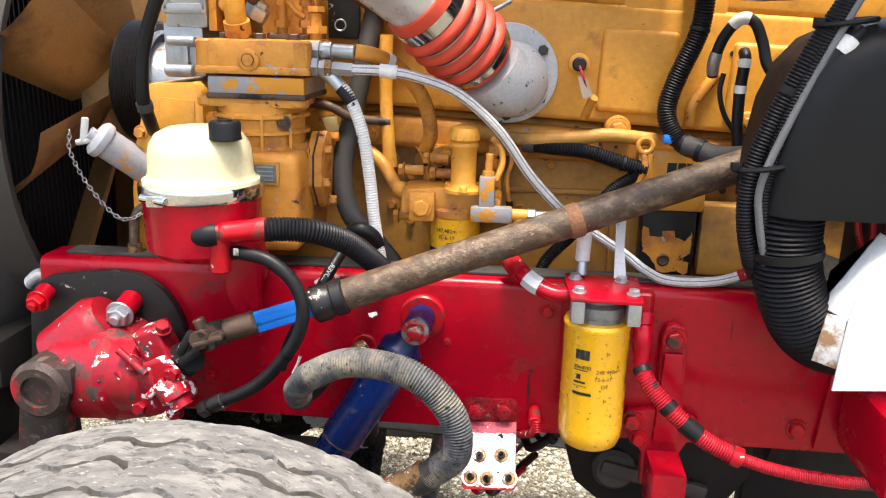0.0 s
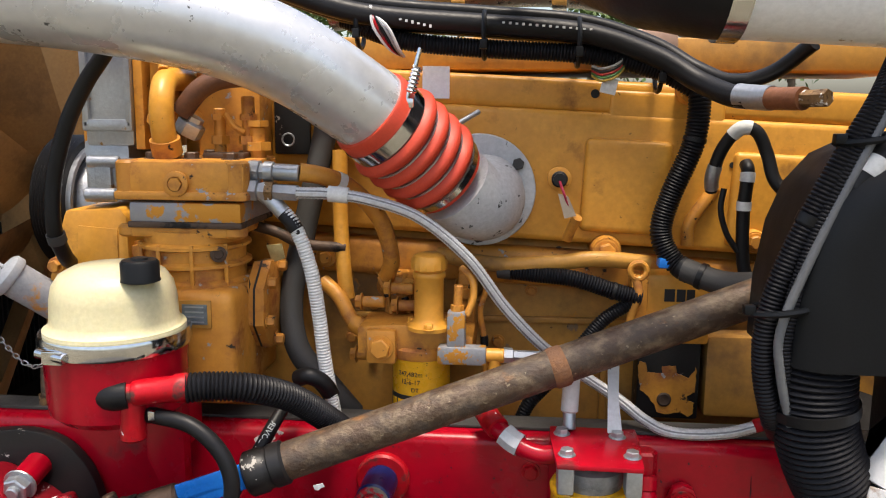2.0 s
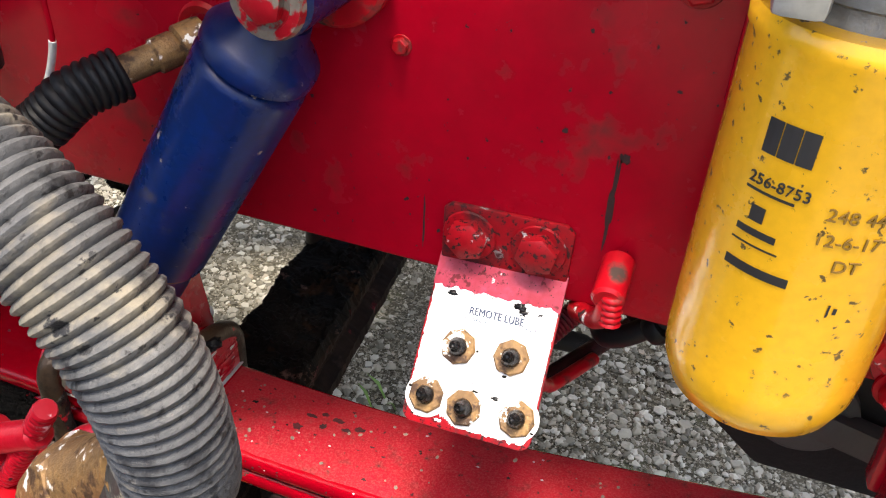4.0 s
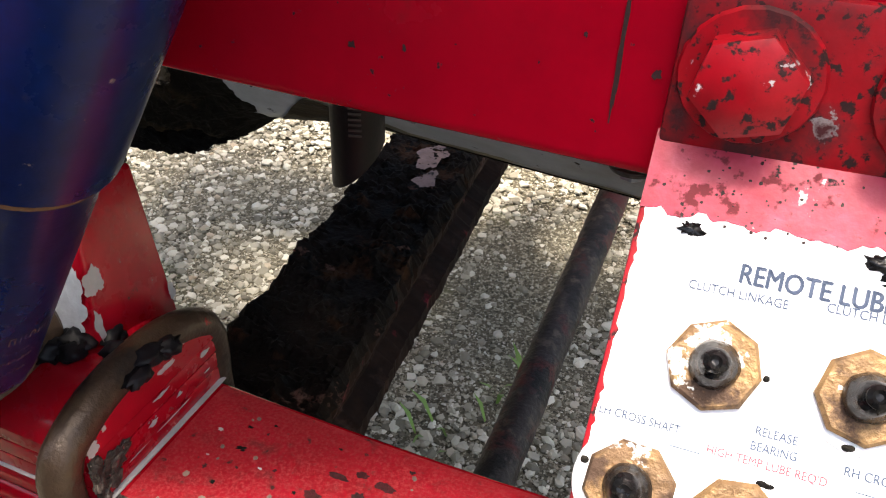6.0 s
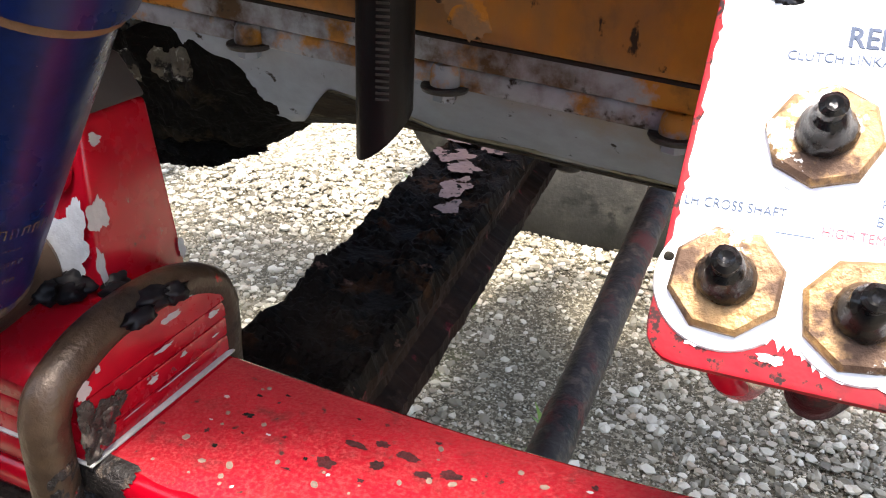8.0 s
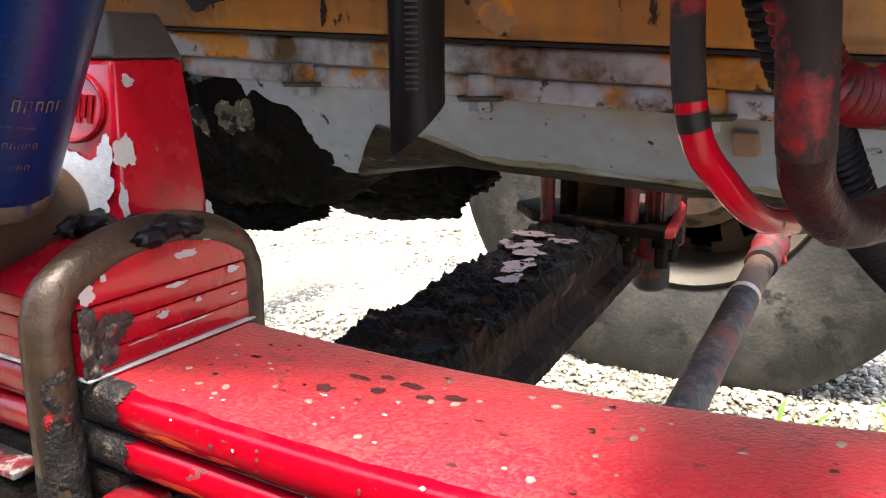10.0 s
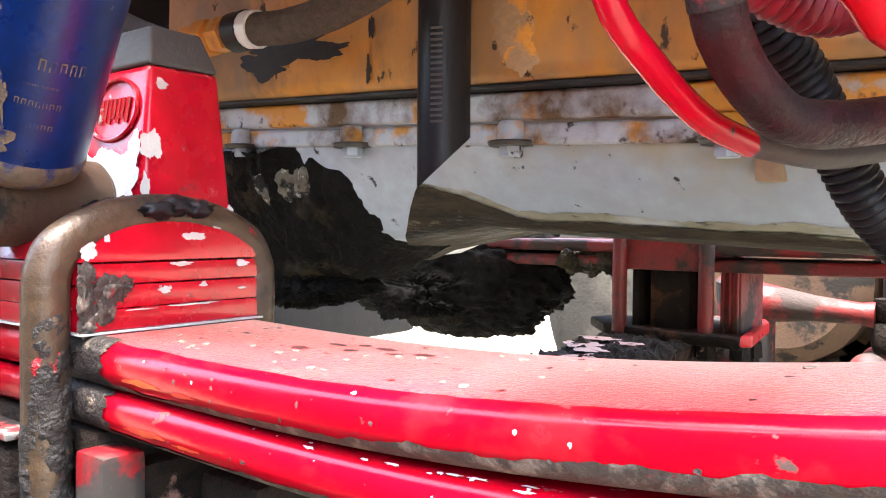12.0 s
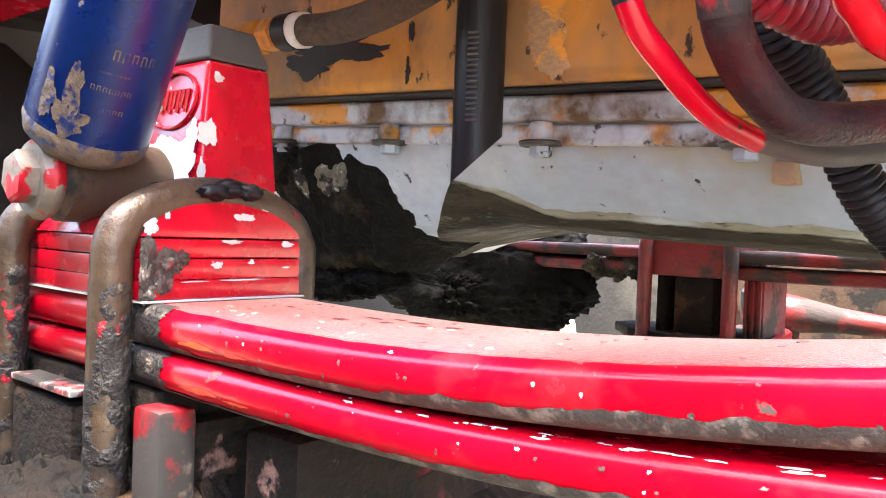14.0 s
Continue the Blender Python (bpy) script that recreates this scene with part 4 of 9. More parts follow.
def on_filter(a0, z0, tilt=0.0):
    def place(u, w, o):
        a = radians(a0) + u / FR
        r = FR + 0.0006 + o
        return V(FX + r * math.sin(a), FY - r * math.cos(a), z0 + w)
    return place


def bars(spec, a0, z0, m, name):
    """Plain bars wrapped on the can: (right, up, width, height)."""
    bm = B()
    pl = on_filter(a0, z0)
    for (u, w, L, h) in spec:
        k = max(2, int(L / 0.004))
        for i in range(k):
            q = [bm.verts.new(pl(u + L * (i + s) / k, w + t, 0)) for s, t in ((0, 0), (1, 0), (1, h), (0, h))]
            bm.faces.new(q)
    return part(name, bm, m, can)


bars([(0, 0, 0.008, 0.018), (0.0085, 0, 0.009, 0.018), (0.018, 0, 0.008, 0.018)], -40, 1.125, M_INK, "logo_block")
lettering("256-8753", 0.0085, on_filter(-42, 1.108), M_INK, can)
bars([(0, 0, 0.026, 0.0016), (0.001, -0.024, 0.022, 0.004), (0, -0.030, 0.026, 0.0012), (0, -0.046, 0.035, 0.0055)], -42, 1.104, M_INK, "print_bar")
bars([(0, 0, 0.008, 0.009)], -36, 1.088, M_INK, "print_bar")
lettering("248 443m", 0.010, on_filter(-2, 1.102), M_HAND, can)
lettering("12-6-17", 0.010, on_filter(-4, 1.088), M_HAND, can)
lettering("DT", 0.010, on_filter(8, 1.074), M_HAND, can)
bars([(0, 0.0026 * i, 0.012, (0.0008, 0.0014, 0.0005)[i % 3]) for i in range(22)], 62, 1.065, M_INK, "bar_pattern")
bars([(0, 0, 0.0012, 0.008), (0.003, 0.002, 0.002, 0.004)], 14, 1.135, M_INK, "print_bar")
bars([(0, 0, 0.0012, 0.008), (0.003, 0.002, 0.002, 0.004)], 14, 1.046, M_INK, "print_bar")

# ---- leaf springs ----
def leaf_z(x):
    """Height of the main leaf's top face along the truck: flat on the seat, a shallow dip behind it, then rising."""
    if x < -0.22:
        return 0.6502 + 0.20 * (x + 0.22) ** 2
    if x < -0.05:
        return 0.6502
    if x < 0.08:
        return 0.648 + 0.13 * (x - 0.08) ** 2
    if x < 0.35:
        return 0.648 + 0.29 * (x - 0.08) ** 2
    return 0.648 + 0.29 * 0.27 ** 2 + 0.157 * (x - 0.35)


LEAF_TH, LEAF2_TH, LEAF_NOSE = 0.0238, 0.0220, 0.0105
leaf2_z = lambda x: leaf_z(x) - LEAF_TH - 0.0008 - 0.055 * max(0.0, x) ** 2


def nose(y0, y1, th, steps=9):
    """The section of a leaf: flat faces with full, slightly squared round edges."""
    prof = []
    for cy, sgn, a0 in ((y0 + LEAF_NOSE, -1, 90), (y1 - LEAF_NOSE, 1, -90)):
        for k in range(steps + 1):
            a = radians(a0 + 180 * k / steps)
            c, q = math.cos(a), math.sin(a)
            prof.append((cy + LEAF_NOSE * math.copysign(abs(c) ** 0.82, c) * 1.0, -th / 2 + th / 2 * math.copysign(abs(q) ** 0.82, q)))
    return prof


def leaf(bm, x0, x1, y0, y1, top, th, n=90):
    """One leaf with rounded edges, whose top face follows top(x)."""
    prof = nose(y0, y1, th)
    rings = []
    for i in range(n + 1):
        x = x0 + (x1 - x0) * i / n
        z = top(x)
        rings.append([bm.verts.new((x, y, z + q)) for y, q in prof])
    k = len(prof)
    for a, b in zip(rings, rings[1:]):
        for j in range(k):
            bm.faces.new((a[j], a[(j + 1) % k], b[(j + 1) % k], b[j]))
    bm.faces.new(rings[0][::-1])
    bm.faces.new(rings[-1])
    bmesh.ops.recalc_face_normals(bm, faces=bm.faces[:])
    return bm


def on_nose(top, th, yl):
    """Places on a leaf's near edge: along it, round it (0 at the top shoulder, 1 at the bottom), out of it."""
    def place(u, w, o):
        a = radians(90 + 180 * w)
        c, q = math.cos(a), math.sin(a)
        return V(u, yl + LEAF_NOSE + (LEAF_NOSE + o) * math.copysign(abs(c) ** 0.82, c), top(u) - th / 2 + (th / 2 + o) * math.copysign(abs(q) ** 0.82, q))
    return place


def u_bolt(x, ym, w, zl, zs, rise, r, rough):
    bm = B()
    pts = [(x, ym - w, zl), (x, ym - w, 0.52), (x, ym - w, zs - 0.014)]
    pts += [(x, ym - w * math.cos(a), zs + rise * math.sin(a) ** 0.8) for a in (0.3, 0.65, 1.1, 1.57, 2.04, 2.49, 2.84)]
    pts += [(x, ym + w, zs - 0.014), (x, ym + w, 0.52), (x, ym + w, zl)]
    tube(bm, pts, r, 20, 0.003)
    if rough:
        for v in bm.verts:
            side = min(1.0, max(0.0, (v.co.x - x) / r + 0.35)) * (1.0 if v.co.z < 0.69 else 0.25)
            g = max(0.0, noise.noise(v.co * 40) + 0.25) * 0.6 + max(0.0, noise.noise(v.co * 130 + V(3, 0, 0))) * 0.5
            v.co += V(0.8, -0.25 if v.co.y < ym else 0.25, 0.1) * 0.0018 * g * side
    return bm


def near_spring(y0, y1):
    t = thing("leaf_spring", (-0.12, (y0 + y1) / 2, 0.58), "red painted two-leaf truck spring, scuffed and dusty", "leaf spring", "front leaf springs")
    yl = y0 + 0.004
    part("main_leaf", leaf(B(), -0.75, 0.95, yl, y1, leaf_z, LEAF_TH), M_REDSPRING, t)
    part("second_leaf", leaf(B(), -0.75, 0.95, yl, y1, leaf2_z, LEAF2_TH), M_REDSPRING, t)
    bm = B()
    rings = []
    for i in range(101):
        x = -0.045 + 0.99 * i / 100
        z = leaf_z(x) + 0.0004
        e = 0.0012 * noise.fractal(V(x * 40, 0, 0), 0.8, 2.0, 4)
        rings.append([bm.verts.new((x, y, z - s)) for y, s in ((yl + 0.0072 + e, 0.0010), (yl + 0.0105, 0.0), (y1 - 0.0100, 0.0), (y1 - 0.0065, 0.0009))])
    for a, b in zip(rings, rings[1:]):
        for j in range(3):
            bm.faces.new((a[j], b[j], b[j + 1], a[j + 1]))
    part("dust_film", bm, M_REDDUST, t, "dusty matt top face of the leaf")
    # the stack of short plates at the seat, the top one domed
    for (a, b) in ((0.6520, 0.6636), (0.6637, 0.6762), (0.6768, 0.6882)):
        bm = B()
        box(bm, (-0.135, (y0 + y1) / 2 + 0.0015, (a + b) / 2), (0.17, y1 - y0 - 0.006, b - a), 0.0012)
        part("spacer_plate", bm, M_CLIP, t)
    bm = B()
    pts = []
    for k in range(19):
        s = k / 18
        pts.append((-0.220, y0 + 0.003 + (y1 - y0 - 0.006) * s, 0.6889 + 0.0255 * math.sin(math.pi * s) ** (0.62 if s < 0.5 else 0.42)))
    slab(bm, pts, (0.171, 0, 0), 0.0016)
    part("top_plate", bm, M_CLIP, t, "domed top plate with chipped paint")
    bm = B()
    box(bm, (-0.13, (y0 + y1) / 2 + 0.001, 0.6512), (0.166, y1 - y0 - 0.004, 0.0011), 0.0004)
    part("shim", bm, M_CHIP, t, "bare shim showing as a pale line")
    for x in (-0.060, -0.197):
        part("u_bolt", u_bolt(x, (y0 + y1) / 2 - 0.003, (y1 - y0) / 2 + 0.006, 0.33, 0.674, 0.041, 0.0118, True), M_UBOLT, t, "rust-brown U-bolt caked with grease")
    # axle seat and clamp blocks below
    bm = B()
    box(bm, (-0.024, y0 + 0.006, 0.498), (0.028, 0.024, 0.196), 0.004)
    part("guide_block", bm, M_REDGRIMESHADE, t, "red painted guide block, dark with grease and painted-in shade")
    bm = B()
    box(bm, (-0.140, y0 + 0.006, 0.490), (0.082, 0.034, 0.190), 0.005)
    part("guide_block", rough_up(bm, 0.003, 40), M_GREASEAXLE, t)
    bm = B()
    box(bm, (-0.140, y0 + 0.002, 0.5925), (0.084, 0.030, 0.0040), 0.001)
    part("block_cap", bm, M_SCRAPED, t, "scraped pale edge over the greasy block")
    bm = B()
    box(bm, (-0.135, (y0 + y1) / 2, 0.590), (0.20, y1 - y0 - 0.01, 0.024), 0.004)
    box(bm, (-0.105, (y0 + y1) / 2 + 0.004, 0.49), (0.17, y1 - y0 - 0.03, 0.19), 0.006)
    box(bm, (0.045, (y0 + y1) / 2 + 0.010, 0.49), (0.045, y1 - y0 - 0.03, 0.20), 0.006)
    part("axle_seat", bm, M_GREASEAXLE, t)
    return t


def far_spring(y0, y1):
    t = thing("leaf_spring", (-0.12, (y0 + y1) / 2, 0.56), "grimy red leaf spring on the far side of the axle", "leaf spring", "front leaf springs")
    ym = (y0 + y1) / 2
    bow = lambda z0: (lambda x: z0 + 0.05 * max(0.0, x + 0.02) ** 2)
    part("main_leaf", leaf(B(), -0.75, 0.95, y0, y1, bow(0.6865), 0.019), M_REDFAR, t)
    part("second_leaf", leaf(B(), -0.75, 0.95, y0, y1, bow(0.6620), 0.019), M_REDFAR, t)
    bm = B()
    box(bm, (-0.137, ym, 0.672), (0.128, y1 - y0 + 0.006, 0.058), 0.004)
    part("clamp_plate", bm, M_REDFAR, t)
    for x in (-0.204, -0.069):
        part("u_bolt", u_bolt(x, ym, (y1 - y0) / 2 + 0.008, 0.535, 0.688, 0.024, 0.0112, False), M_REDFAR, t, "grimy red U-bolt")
    # drop pillars between the leaves and the axle, with daylight between them
    for (x, w, m) in ((-0.1315, 0.062, M_GREASEAXLE), (-0.186, 0.012, M_GREASEAXLE), (-0.040, 0.031, M_REDFAR)):
        bm = B()
        box(bm, (x, ym, 0.594), (w, y1 - y0 - 0.02, 0.100), 0.004)
        if m is M_REDFAR:
            for k in range(3):
                box(bm, (x - 0.010 + 0.010 * k, y0 + 0.008, 0.594), (0.0045, 0.006, 0.098), 0.0015)
        part("drop_pillar", bm, m, t)
    bm = B()
    pts = [(-0.298, ym + 0.015, 0.540), (-0.235, ym - 0.06, 0.540), (-0.12, ym - 0.092, 0.540), (-0.04, ym - 0.092, 0.540), (-0.008, ym - 0.108, 0.540), (0.002, ym - 0.095, 0.540), (-0.030, ym + 0.08, 0.540), (-0.045, ym + 0.115, 0.540), (-0.062, ym + 0.118, 0.540), (-0.28, ym + 0.065, 0.540)]
    slab(bm, pts, (0, 0, 0.016), 0.004)
    part("seat_plate", bm, M_GREASEAXLE, t, "black greasy seat plate over the axle")
    bm = B()
    slab(bm, [(-0.006, ym - 0.110, 0.545), (0.006, ym - 0.094, 0.545), (-0.024, ym + 0.08, 0.545), (-0.042, ym + 0.122, 0.545), (-0.056, ym + 0.116, 0.545), (-0.032, ym + 0.05, 0.545)], (0, 0, 0.017), 0.004)
    part("plate_edge", bm, M_REDWORN, t, "bare red and pale worn edge of the plate")
    for (x, y) in ((-0.068, y0 - 0.010), (-0.022, y0 + 0.00), (-0.020, y0 + 0.045)):
        bm = B()
        lathe(bm, (x, y, 0.543), (0, 0, -1), [(0, 0), (0.015, 0), (0.015, 0.022), (0.010, 0.024), (0.010, 0.052), (0, 0.053)], 6)
        part("nut", rough_up(bm, 0.002, 80), M_GREASEAXLE, t)
    # caked dirt hanging on the leaves ahead of the clamp
    bm = B()
    rl = random.Random(3)
    for k in range(26):
        lump(bm, (-0.31 + 0.11 * k / 25, y0 + rl.uniform(-0.004, 0.03), 0.650 + rl.uniform(-0.010, 0.012)), (0.013, 0.010, 0.012), k)
    ob = part("grease_crust", bm, M_GREASE, t, "black caked dirt under the far leaves", 180)
    ob["kind"] = "stuff"
    return t


# red darkened for the shade under the leaf stack, with patches of real grease
M_REDGRIMESHADE = mat("grimy red block with shade in its colour", (0.22, 0.0015, 0.006), 0.40, col2=(0.12, 0.002, 0.006), vscale=12, bump=0.12,
                 layers=[((0.018, 0.015, 0.014), 22, 0.40, 0.05, 0.7, 0), ((0.08, 0.062, 0.05), 70, 0.70, 0.05, 0.9, 0)])
M_SCRAPED = mat("scraped red and bare steel edge", (0.30, 0.003, 0.010), 0.45, col2=(0.05, 0.04, 0.04), vscale=26, bump=0.3,
                layers=[((0.26, 0.24, 0.22), 130, 0.55, 0.06, 0.6, 0), ((0.02, 0.017, 0.015), 40, 0.50, 0.05, 0.8, 0)])
# a darker red than the near spring's, with random grimy patches
M_REDFAR = mat("darker grimy red of the far side", (0.20, 0.006, 0.010), 0.45, col2=(0.10, 0.012, 0.012), vscale=9, bump=0.3,
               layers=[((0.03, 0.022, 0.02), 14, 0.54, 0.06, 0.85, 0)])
M_CLIP = mat("chipped red clip paint", (0.42, 0.003, 0.016), 0.24, col2=(0.35, 0.003, 0.012), vscale=9, coat=0.2, bump=0.06, bscale=70,
             layers=[((0.30, 0.28, 0.26), 46, 0.76, 0.014, 0.7, 0), ((0.05, 0.035, 0.03), 60, 0.78, 0.03, 0.85, 0)])
M_GRIME = mat("grey-brown oily grime", (0.056, 0.046, 0.040), 0.62, col2=(0.028, 0.023, 0.020), vscale=30, bump=0.45, bscale=260,
              layers=[((0.13, 0.105, 0.088), 110, 0.60, 0.08, 0.9, 0), ((0.20, 0.006, 0.014), 160, 0.74, 0.04, 0.5, 0)])
M_SEATGRIME = mat("dark grease at the seat", (0.022, 0.018, 0.017), 0.55, col2=(0.012, 0.010, 0.010), vscale=40, bump=0.7, bscale=220,
                  layers=[((0.09, 0.070, 0.055), 120, 0.66, 0.06, 0.9, 0)])
M_ORANGEWEAR = mat("orange undercoat showing through", (0.50, 0.11, 0.012), 0.35, col2=(0.46, 0.02, 0.012), vscale=60, bump=0.05)
M_CHIP = mat("chipped primer", (0.50, 0.48, 0.47), 0.55, col2=(0.42, 0.41, 0.40), vscale=60, bump=0.15)
M_CHIPGLINT = mat("white undercoat and painted glints", (0.74, 0.72, 0.70), 0.5, col2=(0.60, 0.58, 0.56), vscale=60, bump=0.1)
M_SMUDGE = mat("oily smudge", (0.10, 0.010, 0.014), 0.6, col2=(0.030, 0.012, 0.012), vscale=60, bump=0.3, bscale=400)
M_UBOLT = mat("rusty brown rod", (0.085, 0.055, 0.032), 0.36, 0.25, col2=(0.045, 0.030, 0.021), vscale=24, bump=0.3, bscale=140,
              layers=[((0.40, 0.003, 0.012), 20, 0.82, 0.02, 0.35, 0), ((0.020, 0.015, 0.012), 18, 0.62, 0.06, 0.7, 0)])
M_RODCRUST = mat("black crust with red paint showing", (0.022, 0.018, 0.017), 0.6, col2=(0.011, 0.010, 0.010), vscale=30, bump=0.9, bscale=180,
                 layers=[((0.36, 0.003, 0.012), 22, 0.62, 0.03, 0.4, 0), ((0.10, 0.075, 0.055), 60, 0.72, 0.05, 0.9, 0)])
M_REDSPRING = mat("glossy red spring paint", (0.37, 0.0010, 0.010), 0.13, col2=(0.29, 0.0009, 0.008), vscale=9, spec=0.3, bump=0.03, bscale=60,
                  layers=[((0.30, 0.010, 0.016), 30, 0.66, 0.12, 0.3, 0), ((0.05, 0.035, 0.03), 90, 0.76, 0.03, 0.8, 0)], stretch=(0.7, 1, 1))
main_spring = near_spring(1.583, 1.706)
far_spring(2.530, 2.650)

leaf_top = lambda u, w, o: V(u, w, leaf_z(u) + 0.0005 + o)
rs = random.Random(12)
for k in range(30):
    part("oil_spot", blob(B(), leaf_top, rs.uniform(-0.02, 0.42), rs.uniform(1.605, 1.69), rs.uniform(0.0006, 0.0032), rs.uniform(0.0005, 0.0018), k, 0.8, 28), M_SMUDGE if k % 3 else M_GREASE, main_spring)
for k, (u, w) in enumerate(((0.062, 1.664), (0.075, 1.671), (0.092, 1.668), (0.080, 1.655), (0.105, 1.659), (0.055, 1.645), (0.118, 1.665))):
    part("oil_smudge", blob(B(), leaf_top, u, w, rs.uniform(0.003, 0.008), rs.uniform(0.002, 0.004), 40 + k, 0.45, 40), M_SMUDGE, main_spring, "faint dark oily smudge")
for k in range(12):
    u, w = rs.uniform(-0.03, 0.34), rs.uniform(1.60, 1.692)
    part("paint_chip", blob(B(), leaf_top, u, w, rs.uniform(0.0006, 0.0020), rs.uniform(0.0005, 0.0014), 60 + k, 0.5, 20), M_CHIP, main_spring)
# grime along the leaves' lower edges, worn chips and painted highlight dashes along their shoulders
for (top, th_, off, base) in ((leaf_z, LEAF_TH, 0, 0.74), (leaf2_z, LEAF2_TH, 7, 0.76)):
    place = on_nose(top, th_, 1.587)
    bm = B()
    rows = []
    for i in range(321):
        x = -0.052 + 0.90 * i / 320
        w = base - 0.17 * min(1.0, max(0.0, x / 0.26)) + 0.07 * noise.fractal(V(x * 26 + off, 0, 0), 0.6, 2.0, 7) - 0.55 * max(0.0, 1 - (x + 0.052) / 0.030)
        w = min(max(w, 0.10), 0.97)
        rows.append([bm.verts.new(place(x, w + (1.06 - w) * q, 0.0004)) for q in (0.0, 0.2, 0.4, 0.6, 0.8, 1.0)])
    for p, q in zip(rows, rows[1:]):
        for m in range(5):
            bm.faces.new((p[m], q[m], q[m + 1], p[m + 1]))
    bmesh.ops.recalc_face_normals(bm, faces=bm.faces[:])
    part("grime", bm, M_GRIME, main_spring, "uneven band of grey-brown grime along the leaf")
    bm = B()
    rows = []
    for i in range(61):
        v = -0.02 + 1.08 * i / 60
        e = -0.026 + 0.010 * noise.fractal(V(v * 4 + off, 3, 0), 0.7, 2.0, 5) + 0.022 * max(0.0, v - 0.55)
        rows.append([bm.verts.new(place(-0.082 + (e + 0.082) * q, v, 0.0007)) for q in (0.0, 0.5, 0.8, 1.0)])
    for p, q in zip(rows, rows[1:]):
        for m in range(3):
            bm.faces.new((p[m], q[m], q[m + 1], p[m + 1]))
    bmesh.ops.recalc_face_normals(bm, faces=bm.faces[:])
    part("seat_grease", bm, M_SEATGRIME, main_spring, "black grease on the leaf beside the U-bolt")
    for k, (u, v, ru, rv) in enumerate(((0.006, 0.58, 0.016, 0.045), (0.040, 0.60, 0.009, 0.025))):
        part("orange_wear", blob(B(), place, u + 0.004 * off / 7, v, ru, rv, 5 + k + off, 0.5, 40, 0.0003), M_ORANGEWEAR, main_spring, "orange undercoat worn through the red")
place, place2 = on_nose(leaf_z, LEAF_TH, 1.587), on_nose(leaf2_z, LEAF2_TH, 1.587)
# white dashes: primer chips, and the second leaf's broken highlight painted in
bm = B()
for k in range(64):
    u = 0.07 + 0.40 * rs.random() ** 0.7
    blob(bm, place2, u, rs.uniform(0.08, 0.20) if k % 6 else rs.uniform(0.3, 0.6), rs.uniform(0.0004, 0.0030) * (1 + 2.0 * max(0, u - 0.1)) * (1.0 if k % 6 else 0.4), rs.uniform(0.008, 0.026), k, 0.8, 18, 0.0005)
for k in range(8):
    blob(bm, place, rs.uniform(0.0, 0.4), rs.uniform(0.15, 0.5), rs.uniform(0.0005, 0.0014), rs.uniform(0.012, 0.03), 90 + k, 0.7, 16, 0.0005)
ob = part("paint_chip", bm, M_CHIPGLINT, main_spring, "white primer chips and painted highlight dashes along the leaf edges")
ob["kind"] = "stuff"
bm = B()
for k in range(60):
    blob(bm, place if k % 2 else place2, rs.uniform(-0.01, 0.42), rs.uniform(0.35, 0.8), rs.uniform(0.0004, 0.0014), rs.uniform(0.010, 0.03), 200 + k, 0.7, 14, 0.0006)
ob = part("tar_speck", bm, M_GRIME, main_spring, "dark specks along the leaf edges")
ob["kind"] = "stuff"
clip_face = lambda u, w, o: V(-0.0492 + o, u, w)
for (u, w, ru, rv, sd) in ((1.5915, 0.6955, 0.006, 0.006, 2), (1.655, 0.7025, 0.0085, 0.0035, 3), (1.602, 0.7015, 0.0022, 0.003, 4), (1.647, 0.6868, 0.009, 0.0018, 5), (1.690, 0.6858, 0.006, 0.0022, 6),
                            (1.637, 0.6725, 0.005, 0.0024, 7), (1.662, 0.6742, 0.003, 0.0018, 8), (1.690, 0.6705, 0.004, 0.0008, 9), (1.655, 0.6630, 0.020, 0.0007, 10), (1.620, 0.6625, 0.012, 0.0005, 11), (1.672, 0.7082, 0.004, 0.0016, 12)):
    bm = blob(B(), clip_face, u, w, ru * 0.8, rv * 0.8, sd, 0.5)
    part("paint_chip", bm, M_CHIP, main_spring)
for k, (u, w, ru, rv) in enumerate(((1.603, 0.6735, 0.0085, 0.008), (1.600, 0.6625, 0.006, 0.007), (1.611, 0.6765, 0.006, 0.004), (1.5905, 0.6815, 0.0045, 0.007), (1.5900, 0.6690, 0.0042, 0.010), (1.5905, 0.6570, 0.0045, 0.007))):
    bm = B()
    bmesh.ops.create_icosphere(bm, subdivisions=4, radius=1)
    for v in bm.verts:
        d = v.co.normalized()
        g = 1 + 0.5 * noise.fractal(d * 2.2 + V(k, 0, 0), 0.8, 2.0, 4)
        v.co = V(-0.0495 + d.x * 0.0022 * g, u + d.y * ru * g, w + d.z * rv * g)
    part("grease_smear", bm, M_GRIME, main_spring, "lump of brown grease on the clips")
# crust on the U-bolt's inner side, black clots on the arch
for x0 in (-0.060, -0.197):
    bm = B()
    tube(bm, [(x0, 1.5740, 0.36), (x0, 1.5740, 0.50), (x0, 1.5740, 0.60), (x0, 1.5742, 0.668)], 0.0122, 36, 0.0016)
    for v in bm.verts:
        g = 0.8 * noise.fractal(v.co * 75, 0.7, 2.0, 4) + 0.4 * noise.noise(v.co * 260)
        side = (v.co.x - x0) / 0.0122
        top = min(1.0, max(0.0, (v.co.z - 0.605) / 0.03)) * (0.65 - side) * 1.4 + max(0.0, (v.co.z - 0.655) / 0.015)
        v.co += V(v.co.x - x0, v.co.y - 1.574, 0).normalized() * (0.0015 * g - 0.0024 * max(0.0, top))
    part("grease_crust", bm, M_RODCRUST, main_spring, "black crust of grease on the U-bolt, red paint showing", 180)
